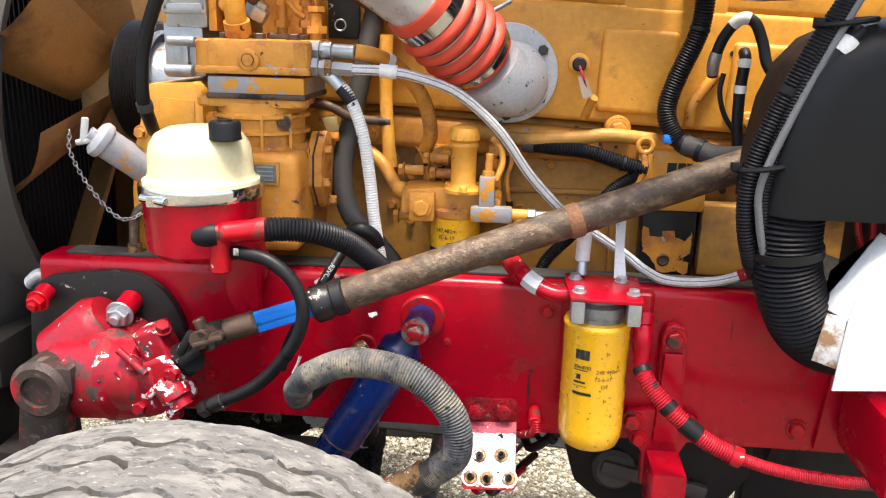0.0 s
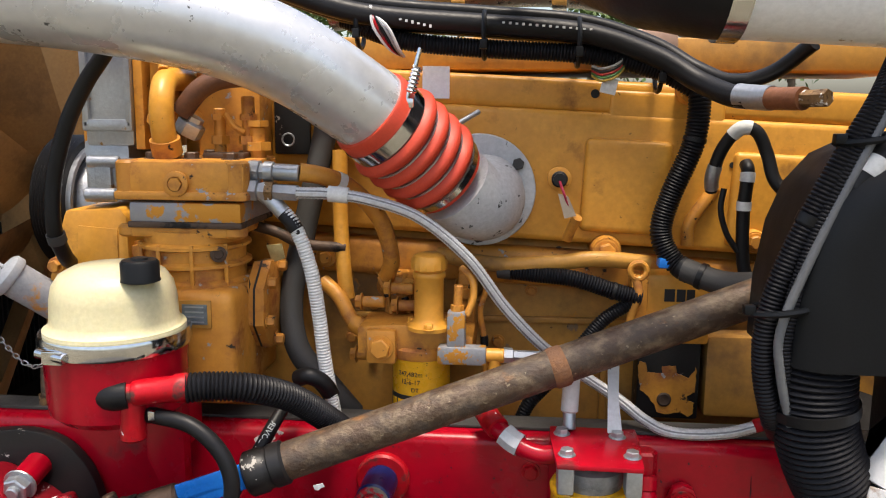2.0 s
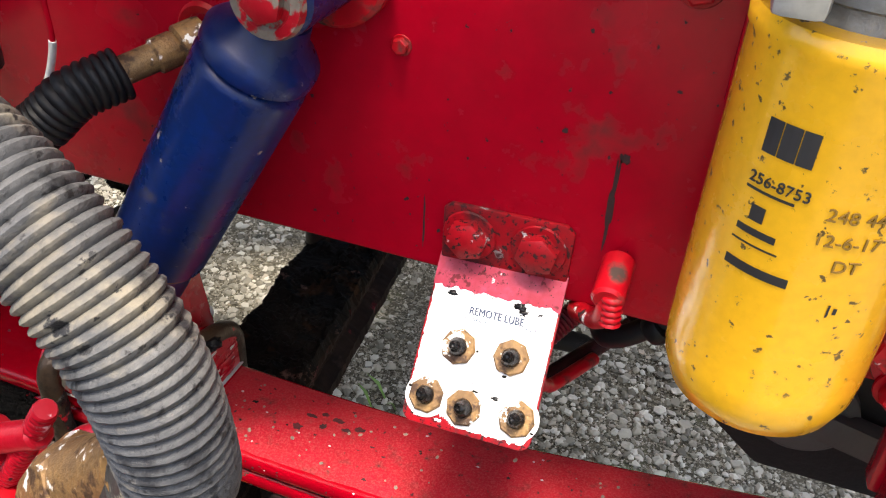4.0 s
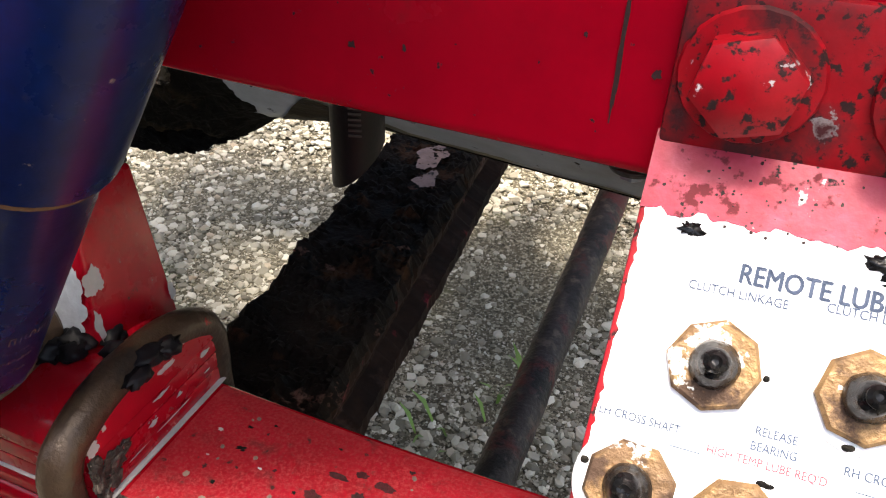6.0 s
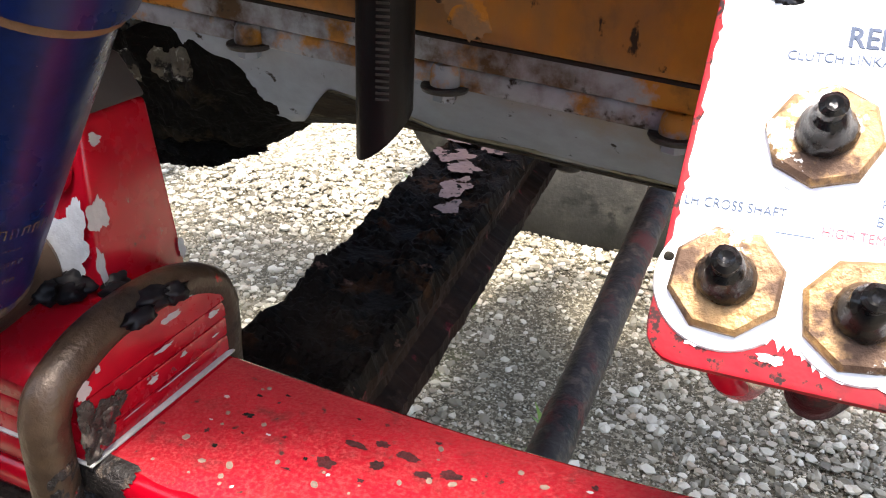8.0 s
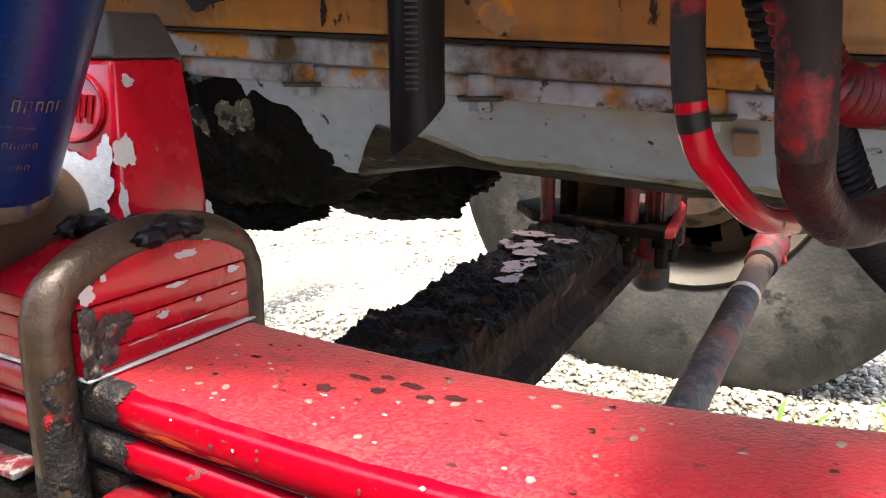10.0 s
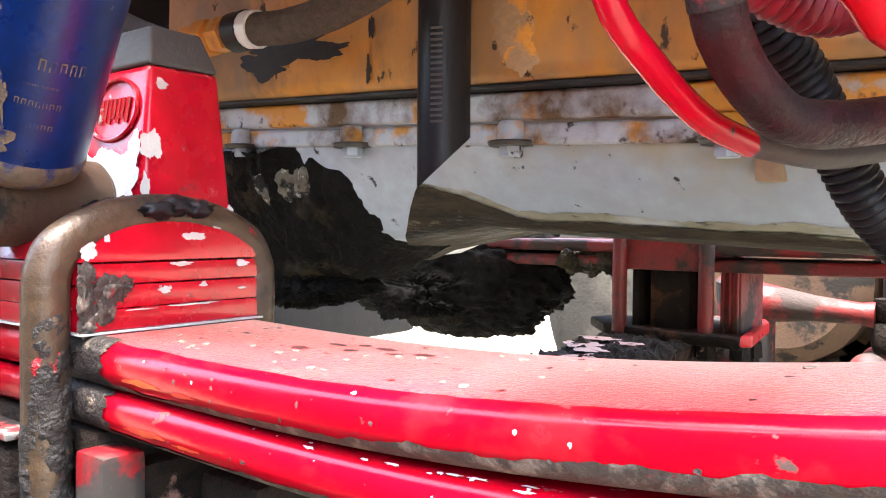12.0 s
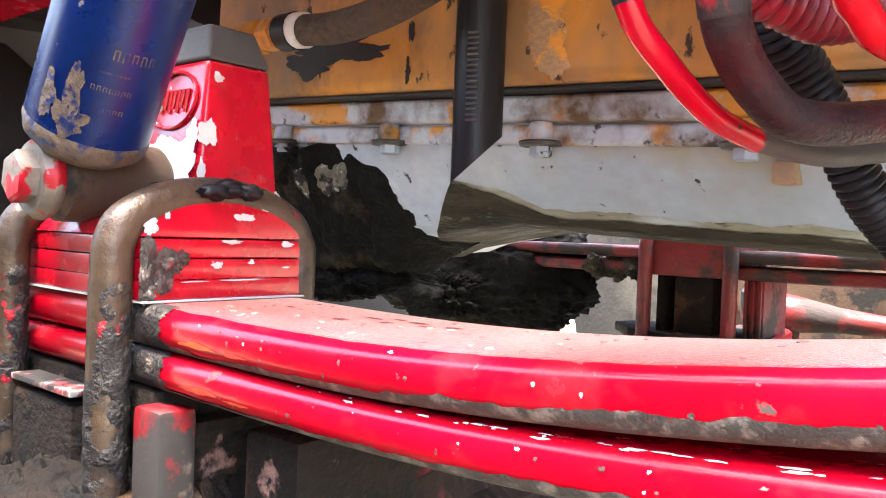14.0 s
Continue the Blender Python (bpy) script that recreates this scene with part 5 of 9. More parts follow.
for (c, s_, sd) in (((-0.050, 1.645, 0.7200), (0.008, 0.012, 0.0055), 3), ((-0.047, 1.657, 0.7180), (0.008, 0.009, 0.005), 8), ((-0.046, 1.631, 0.7170), (0.006, 0.010, 0.0050), 5), ((-0.070, 1.640, 0.7200), (0.007, 0.008, 0.005), 11)):
    part("grease_clot", lump(B(), c, s_, sd, 0.40), M_LOOM, main_spring, "shiny black clot of grease", 180)
# clots of grease below the seat
for (c, s_, sd) in (((-0.215, 1.585, 0.545), (0.030, 0.022, 0.022), 3), ((-0.185, 1.575, 0.505), (0.028, 0.020, 0.030), 5), ((-0.12, 1.575, 0.475), (0.03, 0.02, 0.03), 6), ((-0.27, 1.60, 0.60), (0.04, 0.03, 0.03), 8)):
    crust("grease_clot", c, s_, sd, 0.5, main_spring)

# ---- bump stop ----
bs = thing("bump_stop", (-0.14, 1.65, 0.70), "red cast bump stop bracket with grey rubber top, paint flaking white", "bump stop")
bm = B()
def frustum(bm, z0, z1, r0, r1, bev=0.004):
    """r: (x0, x1, y0, y1) below and above."""
    q = []
    for z, (a, b, c, d) in ((z0, r0), (z1, r1)):
        q.append([bm.verts.new(p) for p in ((a, c, z), (b, c, z), (b, d, z), (a, d, z))])
    for k in range(4):
        bm.faces.new((q[0][k], q[0][(k + 1) % 4], q[1][(k + 1) % 4], q[1][k]))
    bm.faces.new(q[0][::-1])
    bm.faces.new(q[1])
    bmesh.ops.recalc_face_normals(bm, faces=bm.faces[:])
    bmesh.ops.bevel(bm, geom=bm.edges[:], offset=bev, segments=3, affect="EDGES", profile=0.5)


frustum(bm, 0.695, 0.808, (-0.20, -0.080, 1.640, 1.7085), (-0.185, -0.094, 1.655, 1.706))
M_BUMP = mat("flaking red casting", RED, 0.35, col2=(0.42, 0.006, 0.02), vscale=9, coat=0.2, bump=0.25, bscale=70,
             layers=[((0.70, 0.71, 0.73), 13, 0.57, 0.012, 0.5, 0.0), ((0.04, 0.03, 0.03), 50, 0.78, 0.02, 0.8, 0)])
M_CHIP2 = mat("bare white primer", (0.66, 0.68, 0.72), 0.5, col2=(0.52, 0.54, 0.58), vscale=30, bump=0.3, bscale=120, layers=[((0.45, 0.01, 0.02), 60, 0.74, 0.02, 0.5, 0)])
part("casting", bm, M_CLIP, bs)
bm = B()
frustum(bm, 0.808, 0.834, (-0.186, -0.0935, 1.6545, 1.7065), (-0.176, -0.103, 1.661, 1.699), 0.003)
part("rubber_pad", bm, M_RUBBERDUSTY, bs, "weathered grey rubber pad")
bm = B()
ovc = V(-0.1275, 1.6500, 0.7815)
ring = [ovc + V(0.0285 * math.cos(a), 0.0026 * math.sin(a), 0.0195 * math.sin(a)) for a in [2 * math.pi * k / 24 for k in range(25)]]
tube(bm, ring, 0.0014, 8, 0.003)
for k in range(8):
    tube(bm, [ovc + V(-0.019 + 0.005 * k, -0.0007, -0.006 - 0.003 * (k % 2)), ovc + V(-0.017 + 0.005 * k, 0.001, 0.007)], 0.0014, 8, 0.003)
part("cast_badge", bm, M_CLIP, bs, "raised oval badge with illegible strokes")
bm = B()
frustum(bm, 0.690, 0.714, (-0.235, -0.086, 1.600, 1.714), (-0.215, -0.090, 1.628, 1.710), 0.006)
part("foot", bm, M_BUMP, bs)
bump_face = lambda u, w, o: V(u, 1.640 + (w - 0.695) * 0.133 - 0.0006 - o, w)
for (u, w, ru, rv, sd) in ((-0.133, 0.739, 0.028, 0.021, 3), (-0.108, 0.734, 0.017, 0.020, 5), (-0.160, 0.738, 0.018, 0.015, 8), (-0.0965, 0.752, 0.006, 0.015, 9)):
    part("bare_patch", blob(B(), bump_face, u, w, ru, rv, sd, 0.42, lift=0.0004 + 0.00012 * sd), M_CHIP2, bs, "white patch where the red paint has flaked")
side_face = lambda u, w, o: V(-0.0800 - (w - 0.695) * 0.124 + o + 0.0006, u, w)
for (u, w, ru, rv, sd) in ((1.652, 0.757, 0.0075, 0.010, 4), (1.662, 0.796, 0.004, 0.003, 6), (1.646, 0.730, 0.003, 0.010, 7), (1.706, 0.715, 0.003, 0.006, 2)):
    part("paint_chip", blob(B(), side_face, u, w, ru, rv, sd, 0.5), M_CHIP, bs)
for k, (x, y, z, q) in enumerate(((-0.098, 1.640, 0.7175, 0.012), (-0.085, 1.652, 0.7165, 0.009), (-0.108, 1.628, 0.7170, 0.010), (-0.092, 1.630, 0.7190, 0.008))):
    part("grease_clot", lump(B(), (x, y, z), (q, q, q * 0.6), 20 + k, 0.45), M_LOOM, bs, "shiny black clot of grease", 180)

# ---- shock absorber ----
M_NUT = mat("nut with flaking red paint", (0.26, 0.235, 0.20), 0.45, 0.2, col2=(0.13, 0.11, 0.09), vscale=30, bump=0.2, layers=[((0.30, 0.004, 0.012), 26, 0.55, 0.02, 0.4, 0)])
sh = thing("shock_absorber", (-0.13, 1.60, 0.72), "dark blue shock absorber with steel pin and red end cap", "shock absorber")
T0, T1 = V(-0.1332, 1.5845, 0.722), V(0.1206, 1.5807, 1.1438)
dT = (T1 - T0).normalized()
bm = B()
lathe(bm, T0 + dT * 0.022, dT, [(0.014, -0.004), (0.025, 0.0), (0.0345, 0.008), (0.0368, 0.020), (0.0368, 0.178), (0.038, 0.182), (0.038, 0.192)], 40)
part("lower_tube", bm, M_BLUE, sh, sharp=50)
M_SHOCKDIRT = mat("dry mud", (0.17, 0.125, 0.085), 0.9, col2=(0.09, 0.07, 0.055), vscale=60, bump=0.5, layers=[((0.01, 0.02, 0.08), 90, 0.58, 0.06, 0.4, 0)])
sx = V(1, -0.75, 0)
sx = (sx - dT * sx.dot(dT)).normalized()
sy = dT.cross(sx)
on_shock = lambda u, w, o: T0 + dT * (0.022 + w) + (sx * math.cos(u / 0.0368) + sy * math.sin(u / 0.0368)) * (0.0371 + o)
for (u, w, ru, rv, sd) in ((-0.004, 0.046, 0.0055, 0.017, 2), (-0.003, 0.032, 0.010, 0.012, 5), (-0.018, 0.040, 0.005, 0.012, 6)):
    part("dirt_patch", blob(B(), on_shock, u, w, ru, rv, sd, 0.5), M_SHOCKDIRT, sh)
bm = B()
for (u, w, n_, pt, hh) in ((0.011, 0.074, 5, 0.0050, 0.0062), (0.006, 0.065, 8, 0.0022, 0.0012), (0.004, 0.054, 7, 0.0033, 0.0032), (0.012, 0.042, 4, 0.0034, 0.0028)):
    for k in range(n_):
        for (a0, a1, b0, b1) in ((0, 0.14, 0, 1), (0.14, 0.62, 0.86, 1), (0.50, 0.64, 0.1 * (k % 3), 0.9)):
            q = [bm.verts.new(on_shock(u + pt * (k + a), w + hh * b, 0.0003)) for a, b in ((a0, b0), (a1, b0), (a1, b1), (a0, b1))]
            bm.faces.new(q)
part("print_bar", bm, M_SHOCKDIRT, sh, "rows of worn embossed marks")
bm = B()
lathe(bm, T0 + dT * 0.022, dT, [(0.0253, -0.0003), (0.0350, 0.0077), (0.0373, 0.0165), (0.0366, 0.0200)], 40)
part("mud_rim", bm, M_SHOCKDIRT, sh, "brown mud on the bottom rim")
bm = B()
lathe(bm, T0 + dT * 0.204, dT, [(0.036, 0.0), (0.0392, 0.001), (0.0392, 0.005), (0.036, 0.006)], 40)
part("dust_ring", bm, M_DUSTBAND, sh, "thin ring of orange dust")
bm = B()
lathe(bm, T0 + dT * 0.210, dT, [(0.035, 0), (0.0412, 0.0), (0.0412, 0.206), (0.0395, 0.211), (0.036, 0.213), (0.036, 0.217), (0.0412, 0.218), (0.0412, 0.228), (0.036, 0.234), (0.026, 0.242), (0.022, 0.258), (0, 0.26)], 40)
part("upper_tube", bm, M_BLUE, sh, sharp=50)
bm = B()
rod(bm, (0.1205, 1.548, 1.1435), (0.124, 1.632, 1.146), 0.027, 28)
part("upper_eye", bm, M_BLUE, sh)
bm = B()
lathe(bm, (0.1205, 1.549, 1.1435), (0, -1, 0), [(0, 0), (0.024, 0), (0.026, 0.003), (0.024, 0.008), (0.018, 0.009), (0.016, 0.006), (0, 0.006)], 28)
hexbolt(bm, (0.1205, 1.543, 1.1435), (0, -1, 0), 0.014, 0.008, washer=False)
part("upper_nut", bm, M_NUT, sh, "pin end with chipped red paint")
bm = B()
rod(bm, (0.125, 1.615, 1.146), (0.125, 1.632, 1.146), 0.043, 32)
part("pin_boss", bm, M_REDWORN, sh)
bm = B()
rod(bm, T0 + V(0, -0.014, 0), T0 + V(0, 0.06, 0), 0.0265, 28)
part("lower_eye", bm, M_BROWNSTEEL, sh)
bm = B()
lathe(bm, T0 + V(0, -0.014, 0), (0, -1, 0), [(0, 0), (0.024, 0), (0.026, 0.003), (0.026, 0.007), (0.022, 0.012), (0, 0.012)], 28)
hexbolt(bm, T0 + V(0, -0.025, 0), (0, -1, 0), 0.0165, 0.012, washer=False)
part("lower_nut", bm, M_NUT, sh)

# ---- lube plate ----
M_REDBOLT = mat("speckled red bolt paint", (0.36, 0.002, 0.010), 0.45, col2=(0.22, 0.002, 0.007), vscale=20, spec=0.25, bump=0.1, bscale=90,
                layers=[((0.02, 0.008, 0.008), 190, 0.61, 0.04, 0.8, 0), ((0.62, 0.60, 0.60), 60, 0.70, 0.012, 0.6, 0), ((0.05, 0.01, 0.012), 30, 0.60, 0.10, 0.7, 0)])
M_NIPPLE = mat("oiled black steel", (0.03, 0.03, 0.032), 0.25, 0.7, col2=(0.015, 0.015, 0.016), vscale=60, bump=0.1)
lp = thing("lube_plate", (0.26, 1.60, 0.84), "white remote lube plate with five grease fittings", "grease fitting panel")
P_TL, P_TR, P_BL, P_BR = V(0.2105, 1.6295, 0.9280), V(0.3130, 1.6290, 0.9330), V(0.2150, 1.5405, 0.8320), V(0.3180, 1.5395, 0.8385)
pu, pd = (P_TR - P_TL).normalized(), (P_BL - P_TL).normalized()
pn = pu.cross(pd).normalized()
if pn.y > 0:
    pn = -pn
bm = B()
slab(bm, [(0.211, 1.630, 0.93), (0.312, 1.630, 0.932), (0.313, 1.630, 0.978), (0.306, 1.630, 0.984), (0.217, 1.630, 0.981), (0.211, 1.630, 0.976)], (0, -0.005, 0), 0.002)
part("upper_flange", bm, M_REDBOLT, lp)
bm = B()
r = 0.006
PL = (P_BL - P_TL).length
W = (P_TR - P_TL).length
def on_plate(u, w, o=0.0):
    """A place on the sloping face: along it, down it, out of it."""
    return P_TL + pu * u + pd * w + pn * (o + 0.004)
q = 0.009
round_c = [(W - q + q * math.sin(radians(a)), PL - q + q * math.cos(radians(a))) for a in (90, 67, 45, 23, 0)] + [(q - q * math.sin(radians(a)), PL - q + q * math.cos(radians(a))) for a in (0, 23, 45, 67, 90)]
slab(bm, [on_plate(0, -0.004, -0.004), on_plate(W, -0.004, -0.004)] + [on_plate(u, w, -0.004) for u, w in round_c], pn * 0.004, 0.0012)
part("face_plate", bm, M_REDBOLT, lp, "bent red plate, its painted edge showing round the white face")
bm = B()
rag = lambda k, a: a * noise.fractal(V(k * 0.31, 5.0, 0), 0.8, 2.0, 5)
edge = [(0.0016 + abs(rag(k, 0.0016)), 0.012 + (PL - 0.028) * k / 60) for k in range(61)]
edge += [(0.004 + 0.036 * k / 40, PL - 0.0135 + 0.007 * (k / 40) ** 2 + rag(90 + k * 1.6, 0.0055)) for k in range(41)]
edge += [(0.041 + (W - 0.046) * k / 50, PL - 0.0042 + rag(200 + k, 0.0022)) for k in range(51)]
edge += [(W - 0.0014 - abs(rag(300 + k, 0.0010)), PL - 0.012 - (PL - 0.024) * k / 60) for k in range(61)]
slab(bm, [on_plate(u, min(w, PL - 0.0022), 0.0001) for u, w in edge], pn * 0.0003, 0)
part("white_face", bm, M_PLATE, lp, "white enamelled label face with ragged chipped rim")
bm = B()
pts = []
for k in range(81):
    pts.append(on_plate(W * k / 80, 0.0235 + 0.0030 * noise.fractal(V(k * 0.16, 2, 0), 0.8, 2.0, 5), 0.0004))
pts = [on_plate(0, -0.003, 0.0004)] + pts + [on_plate(W, -0.003, 0.0004)]
slab(bm, pts, pn * 0.0003, 0)
part("overspray_band", bm, M_PINK, lp, "pink band of thin red overspray")
for k, (u, w, ru, rv) in enumerate(((0.018, PL - 0.008, 0.004, 0.0016), (0.030, PL - 0.006, 0.003, 0.0014), (0.012, PL - 0.006, 0.002, 0.001), (0.036, PL - 0.010, 0.002, 0.0012))):
    part("paint_chip", blob(B(), lambda a, b, o: on_plate(a, b, o), u, w, ru, rv, k + 3, 0.7, 40), M_PLATE, lp, "leftover island of white paint")
# tar clots and specks on the plate
for k, (u, w, q) in enumerate(((0.017, 0.0275, 0.0036), (0.072, 0.0270, 0.0050), (0.052, 0.012, 0.0018), (0.0755, 0.0310, 0.0036), (0.088, 0.030, 0.002), (0.0295, 0.103, 0.0022), (0.069, 0.0985, 0.003), (0.082, 0.108, 0.0024))):
    bm = B()
    lump(bm, (0, 0, 0), (q, q * 0.6, q * 0.35), k, 0.7)
    for v in bm.verts:
        v.co = on_plate(u + v.co.x, w + v.co.y, max(v.co.z, 0.0))
    part("tar_clot", bm, M_NIPPLE, lp, "shiny black clot", 180)
rk = random.Random(17)
bm = B()
for k in range(80):
    q = rk.uniform(0.0002, 0.0006)
    blob(bm, lambda a, b, o: on_plate(a, b, o), rk.uniform(0.004, W - 0.004), rk.uniform(0.001, 0.026), q, q * rk.uniform(0.7, 1.3), k, 0.5, 10, 0.0008)
ob = part("tar_speck", bm, M_DRIP, lp, "dark specks over the pink band")
ob["kind"] = "stuff"
for (x, z) in ((0.2335, 0.957), (0.288, 0.959)):
    bm = B()
    hexbolt(bm, (x, 1.625, z), (0, -1, 0), 0.0165, 0.011)
    part("mounting_bolt", bm, M_REDBOLT, lp)
bm = B()
lathe(bm, (0.2605, 1.6265, 0.9575), (0, -1, 0), [(0.006, -0.002), (0.006, 0.0), (0.0085, 0.0008), (0.0095, 0.0)], 24)
part("bolt_hole", bm, M_REDWORN, lp)


def plate_uv(p):
    q = Vector(p) - P_TL
    return q.dot(pu), q.dot(pd)


FITS = [(0.2455, 1.590, 0.8745), (0.2872, 1.591, 0.8775), (0.2306, 1.558, 0.847), (0.2618, 1.556, 0.847), (0.3030, 1.557, 0.851)]
for i, p in enumerate(FITS):
    u, w = plate_uv(p)
    o = on_plate(u, w)
    f = thing("grease_fitting", o, "tarnished brass hex fitting with greasy black nipple", "grease fitting", "grease fittings on the lube plate")
    bm = B()
    lathe(bm, o, pn, [(0, 0), (0.0140, 0), (0.0140, 0.003), (0.0128, 0.0042), (0, 0.0042)], 8, a0=0.2 * i)
    rough_up(bm, 0.0005, 120)
    part("hex_body", bm, M_BRASS, f)
    part("paint_ring", lathe(B(), o - pn * 0.0002, pn, [(0.0105, 0.0), (0.0162 + 0.0006 * (i % 3), 0.0), (0.0158 + 0.0006 * (i % 3), 0.0012), (0.0105, 0.0016)], 40), M_PLATE, f, "ring of white paint round the nut")
    for q in range(1):
        bm = B()
        a = 0.55 * q + 1.7 * i + (1.9 if q == 2 else 0)
        c_ = o + pn * 0.0012 + (pu * math.cos(a) + pd * math.sin(a)) * 0.0150
        bmesh.ops.create_icosphere(bm, subdivisions=2, radius=1, matrix=Matrix.Translation(c_) @ Matrix.Diagonal((0.0016 * ((q * 7 + i * 3) % 5 + 2) / 4, 0.0008, 0.0012, 1)))
        rough_up(bm, 0.0006, 300)
        part("grease_bead", bm, M_GREASE, f)
    bm = B()
    lathe(bm, o + pn * 0.004, pn, [(0, 0), (0.0068, 0), (0.0072, 0.002), (0.0062, 0.005), (0.0050, 0.007), (0.0045, 0.010), (0.0030, 0.0115), (0.0032, 0.0145), (0.002, 0.0155), (0.001, 0.0145), (0, 0.0145)], 20)
    rough_up(bm, 0.0006, 160)
    part("nipple", bm, M_NIPPLE, f)
U1, W1 = plate_uv(FITS[0])
U2, W2 = plate_uv(FITS[1])
lfit = lambda u0, w0, sx=1.0, lean=0.0: (lambda u, w, o: on_plate(u0 + u * sx, w0 - w + lean * u, 0.0004 + max(o, 0)))
lettering("REMOTE LUBE", 0.0086, lfit(U1 + 0.0010, W1 - 0.0265, 0.80), M_INKBLUE, lp)
lettering("REMOTE LUBE", 0.0086, lfit(U1 + 0.0014, W1 - 0.0263, 0.80), M_INKBLUE, lp)
lettering("CLUTCH LINKAGE", 0.0040, lfit(U1 - 0.0125, W1 - 0.0215, 0.88), M_INKBLUE, lp)
lettering("CLUTCH LINKAGE", 0.0040, lfit(U2 - 0.0150, W2 - 0.0220, 0.88), M_INKBLUE, lp)
lettering("LH CROSS SHAFT", 0.0038, lfit(U1 - 0.0300, W1 + 0.0225, 0.84), M_INKBLUE, lp)
lettering("RELEASE", 0.0037, lfit(U1 + 0.0150, W1 + 0.0165, 0.86), M_INKBLUE, lp)
lettering("BEARING", 0.0037, lfit(U1 + 0.0145, W1 + 0.0210, 0.86), M_INKBLUE, lp)
lettering("RH CROSS SHAFT", 0.0038, lfit(U2 - 0.0020, W2 + 0.0225, 0.86), M_INKBLUE, lp)
lettering("HIGH TEMP LUBE REQ'D", 0.0036, lfit(U1 + 0.0030, W1 + 0.0255, 0.86), M_INKRED, lp)
bm = B()
for (u, w, L) in ((U1 - 0.024, W1 + 0.0262, 0.026), (U2 + 0.002, W2 + 0.026, 0.020)):
    slab(bm, [on_plate(u, w, 0.0004), on_plate(u + L, w, 0.0004), on_plate(u + L, w + 0.0003, 0.0004), on_plate(u, w + 0.0003, 0.0004)], pn * 0.0002, 0)
part("print_bar", bm, M_INKBLUE, lp, "fine printed rule")
# hose fitting beside the plate
lf = thing("lube_line", (0.335, 1.60, 0.95), "red painted grease line elbow at the rail edge", "hose")
bm = B()
rod(bm, (0.347, 1.626, 0.966), (0.347, 1.585, 0.958), 0.012, 14)
tube(bm, [(0.347, 1.592, 0.958), (0.347, 1.590, 0.944), (0.340, 1.605, 0.925), (0.322, 1.635, 0.905)], 0.008, 12)
tube(bm, [(0.350, 1.588, 0.962), (0.352, 1.585, 0.940)], 0.0065, 10, ridge=0.0015, pitch=0.005)
part("elbow", bm, M_REDWORN, lf)
part("line", tube(B(), [(0.46, 1.66, 0.955), (0.41, 1.66, 0.925), (0.380, 1.66, 0.889), (0.358, 1.662, 0.868), (0.342, 1.675, 0.857), (0.330, 1.72, 0.862), (0.32, 1.80, 0.885)], 0.0095, 16), M_RUBBER, lf, "black rubber line running in behind the plate")
part("line", tube(B(), [(0.47, 1.685, 0.94), (0.42, 1.685, 0.902), (0.385, 1.69, 0.872), (0.360, 1.71, 0.862), (0.35, 1.80, 0.875)], 0.0065, 14), M_RUBBER, lf, "thinner black line beside it")
part("line_nut", lathe(B(), (0.388, 1.655, 0.896), V(-0.6, 0, -0.75), [(0, 0), (0.0125, 0), (0.0135, 0.003), (0.0135, 0.010), (0.0115, 0.013), (0, 0.013)], 12), M_BLACKPL, lf)

# ---- axle, drag link, wheels ----
ax = thing("front_axle", (-0.13, 2.06, 0.43), "forged front axle beam caked in black grease", "axle")
bm = B()
pr = [(-0.058 + 0.0030 * i, 0.0) for i in range(40)] + [(0.066, -0.012), (0.065, -0.025), (0.060, -0.036), (0.045, -0.046), (0.042, -0.06), (0.045, -0.078), (0.066, -0.09), (0.066, -0.11), (-0.066, -0.11), (-0.066, -0.09), (-0.04, -0.075), (-0.04, -0.04), (-0.058, -0.03), (-0.062, -0.012)]
rings = []
N = 420
for i in range(N + 1):
    y = 1.50 + 1.28 * i / N
    zt = 0.545
    xc = -0.095 - 0.085 * (y - 1.84)
    rg = []
    for (a, b) in pr:
        p = V(xc + a * 1.0, y, zt + b)
        g = noise.fractal(p * 30, 0.8, 2.0, 4) + 0.45 * noise.fractal(p * 150, 0.6, 2.0, 2)
        top = b > -0.03
        rg.append(bm.verts.new(p + V(math.copysign(0.010, a) * g * (0.35 if b < -0.02 else 1.0 if abs(a) > 0.06 else 0.1), 0, (0.010 * max(g, -0.3) * (0.35 + 0.65 * min(1.0, max(0.0, 1.5 + 2.5 * noise.noise(p * 5))))) if top else 0.002 * g)))
    rings.append(rg)
k = len(rings[0])
for a, b in zip(rings, rings[1:]):
    for j in range(k):
        bm.faces.new((a[j], a[(j + 1) % k], b[(j + 1) % k], b[j])).material_index = int(40 <= j <= 46)
bm.faces.new(rings[0][::-1])
bm.faces.new(rings[-1])
bmesh.ops.recalc_face_normals(bm, faces=bm.faces[:])
beam = part("beam", bm, M_GREASEAXLE, ax, sharp=25)
beam.data.materials.append(mat("brown oily forging", (0.034, 0.019, 0.014), 0.8, spec=0.08, col2=(0.012, 0.008, 0.007), vscale=9, bump=0.4, bscale=60, layers=[((0.085, 0.050, 0.042), 14, 0.72, 0.10, 0.6, 0), ((0.12, 0.006, 0.014), 22, 0.72, 0.05, 0.5, 0), ((0.010, 0.008, 0.007), 9, 0.60, 0.08, 0.8, 0)]))
M_BARE = mat("bare pinkish primer", (0.34, 0.215, 0.185), 0.55, col2=(0.24, 0.15, 0.125), vscale=60, bump=0.2, layers=[((0.02, 0.017, 0.015), 60, 0.66, 0.04, 0.8, 0)])
axle_top = lambda u, w, o: V(u, w, 0.5515 + o)
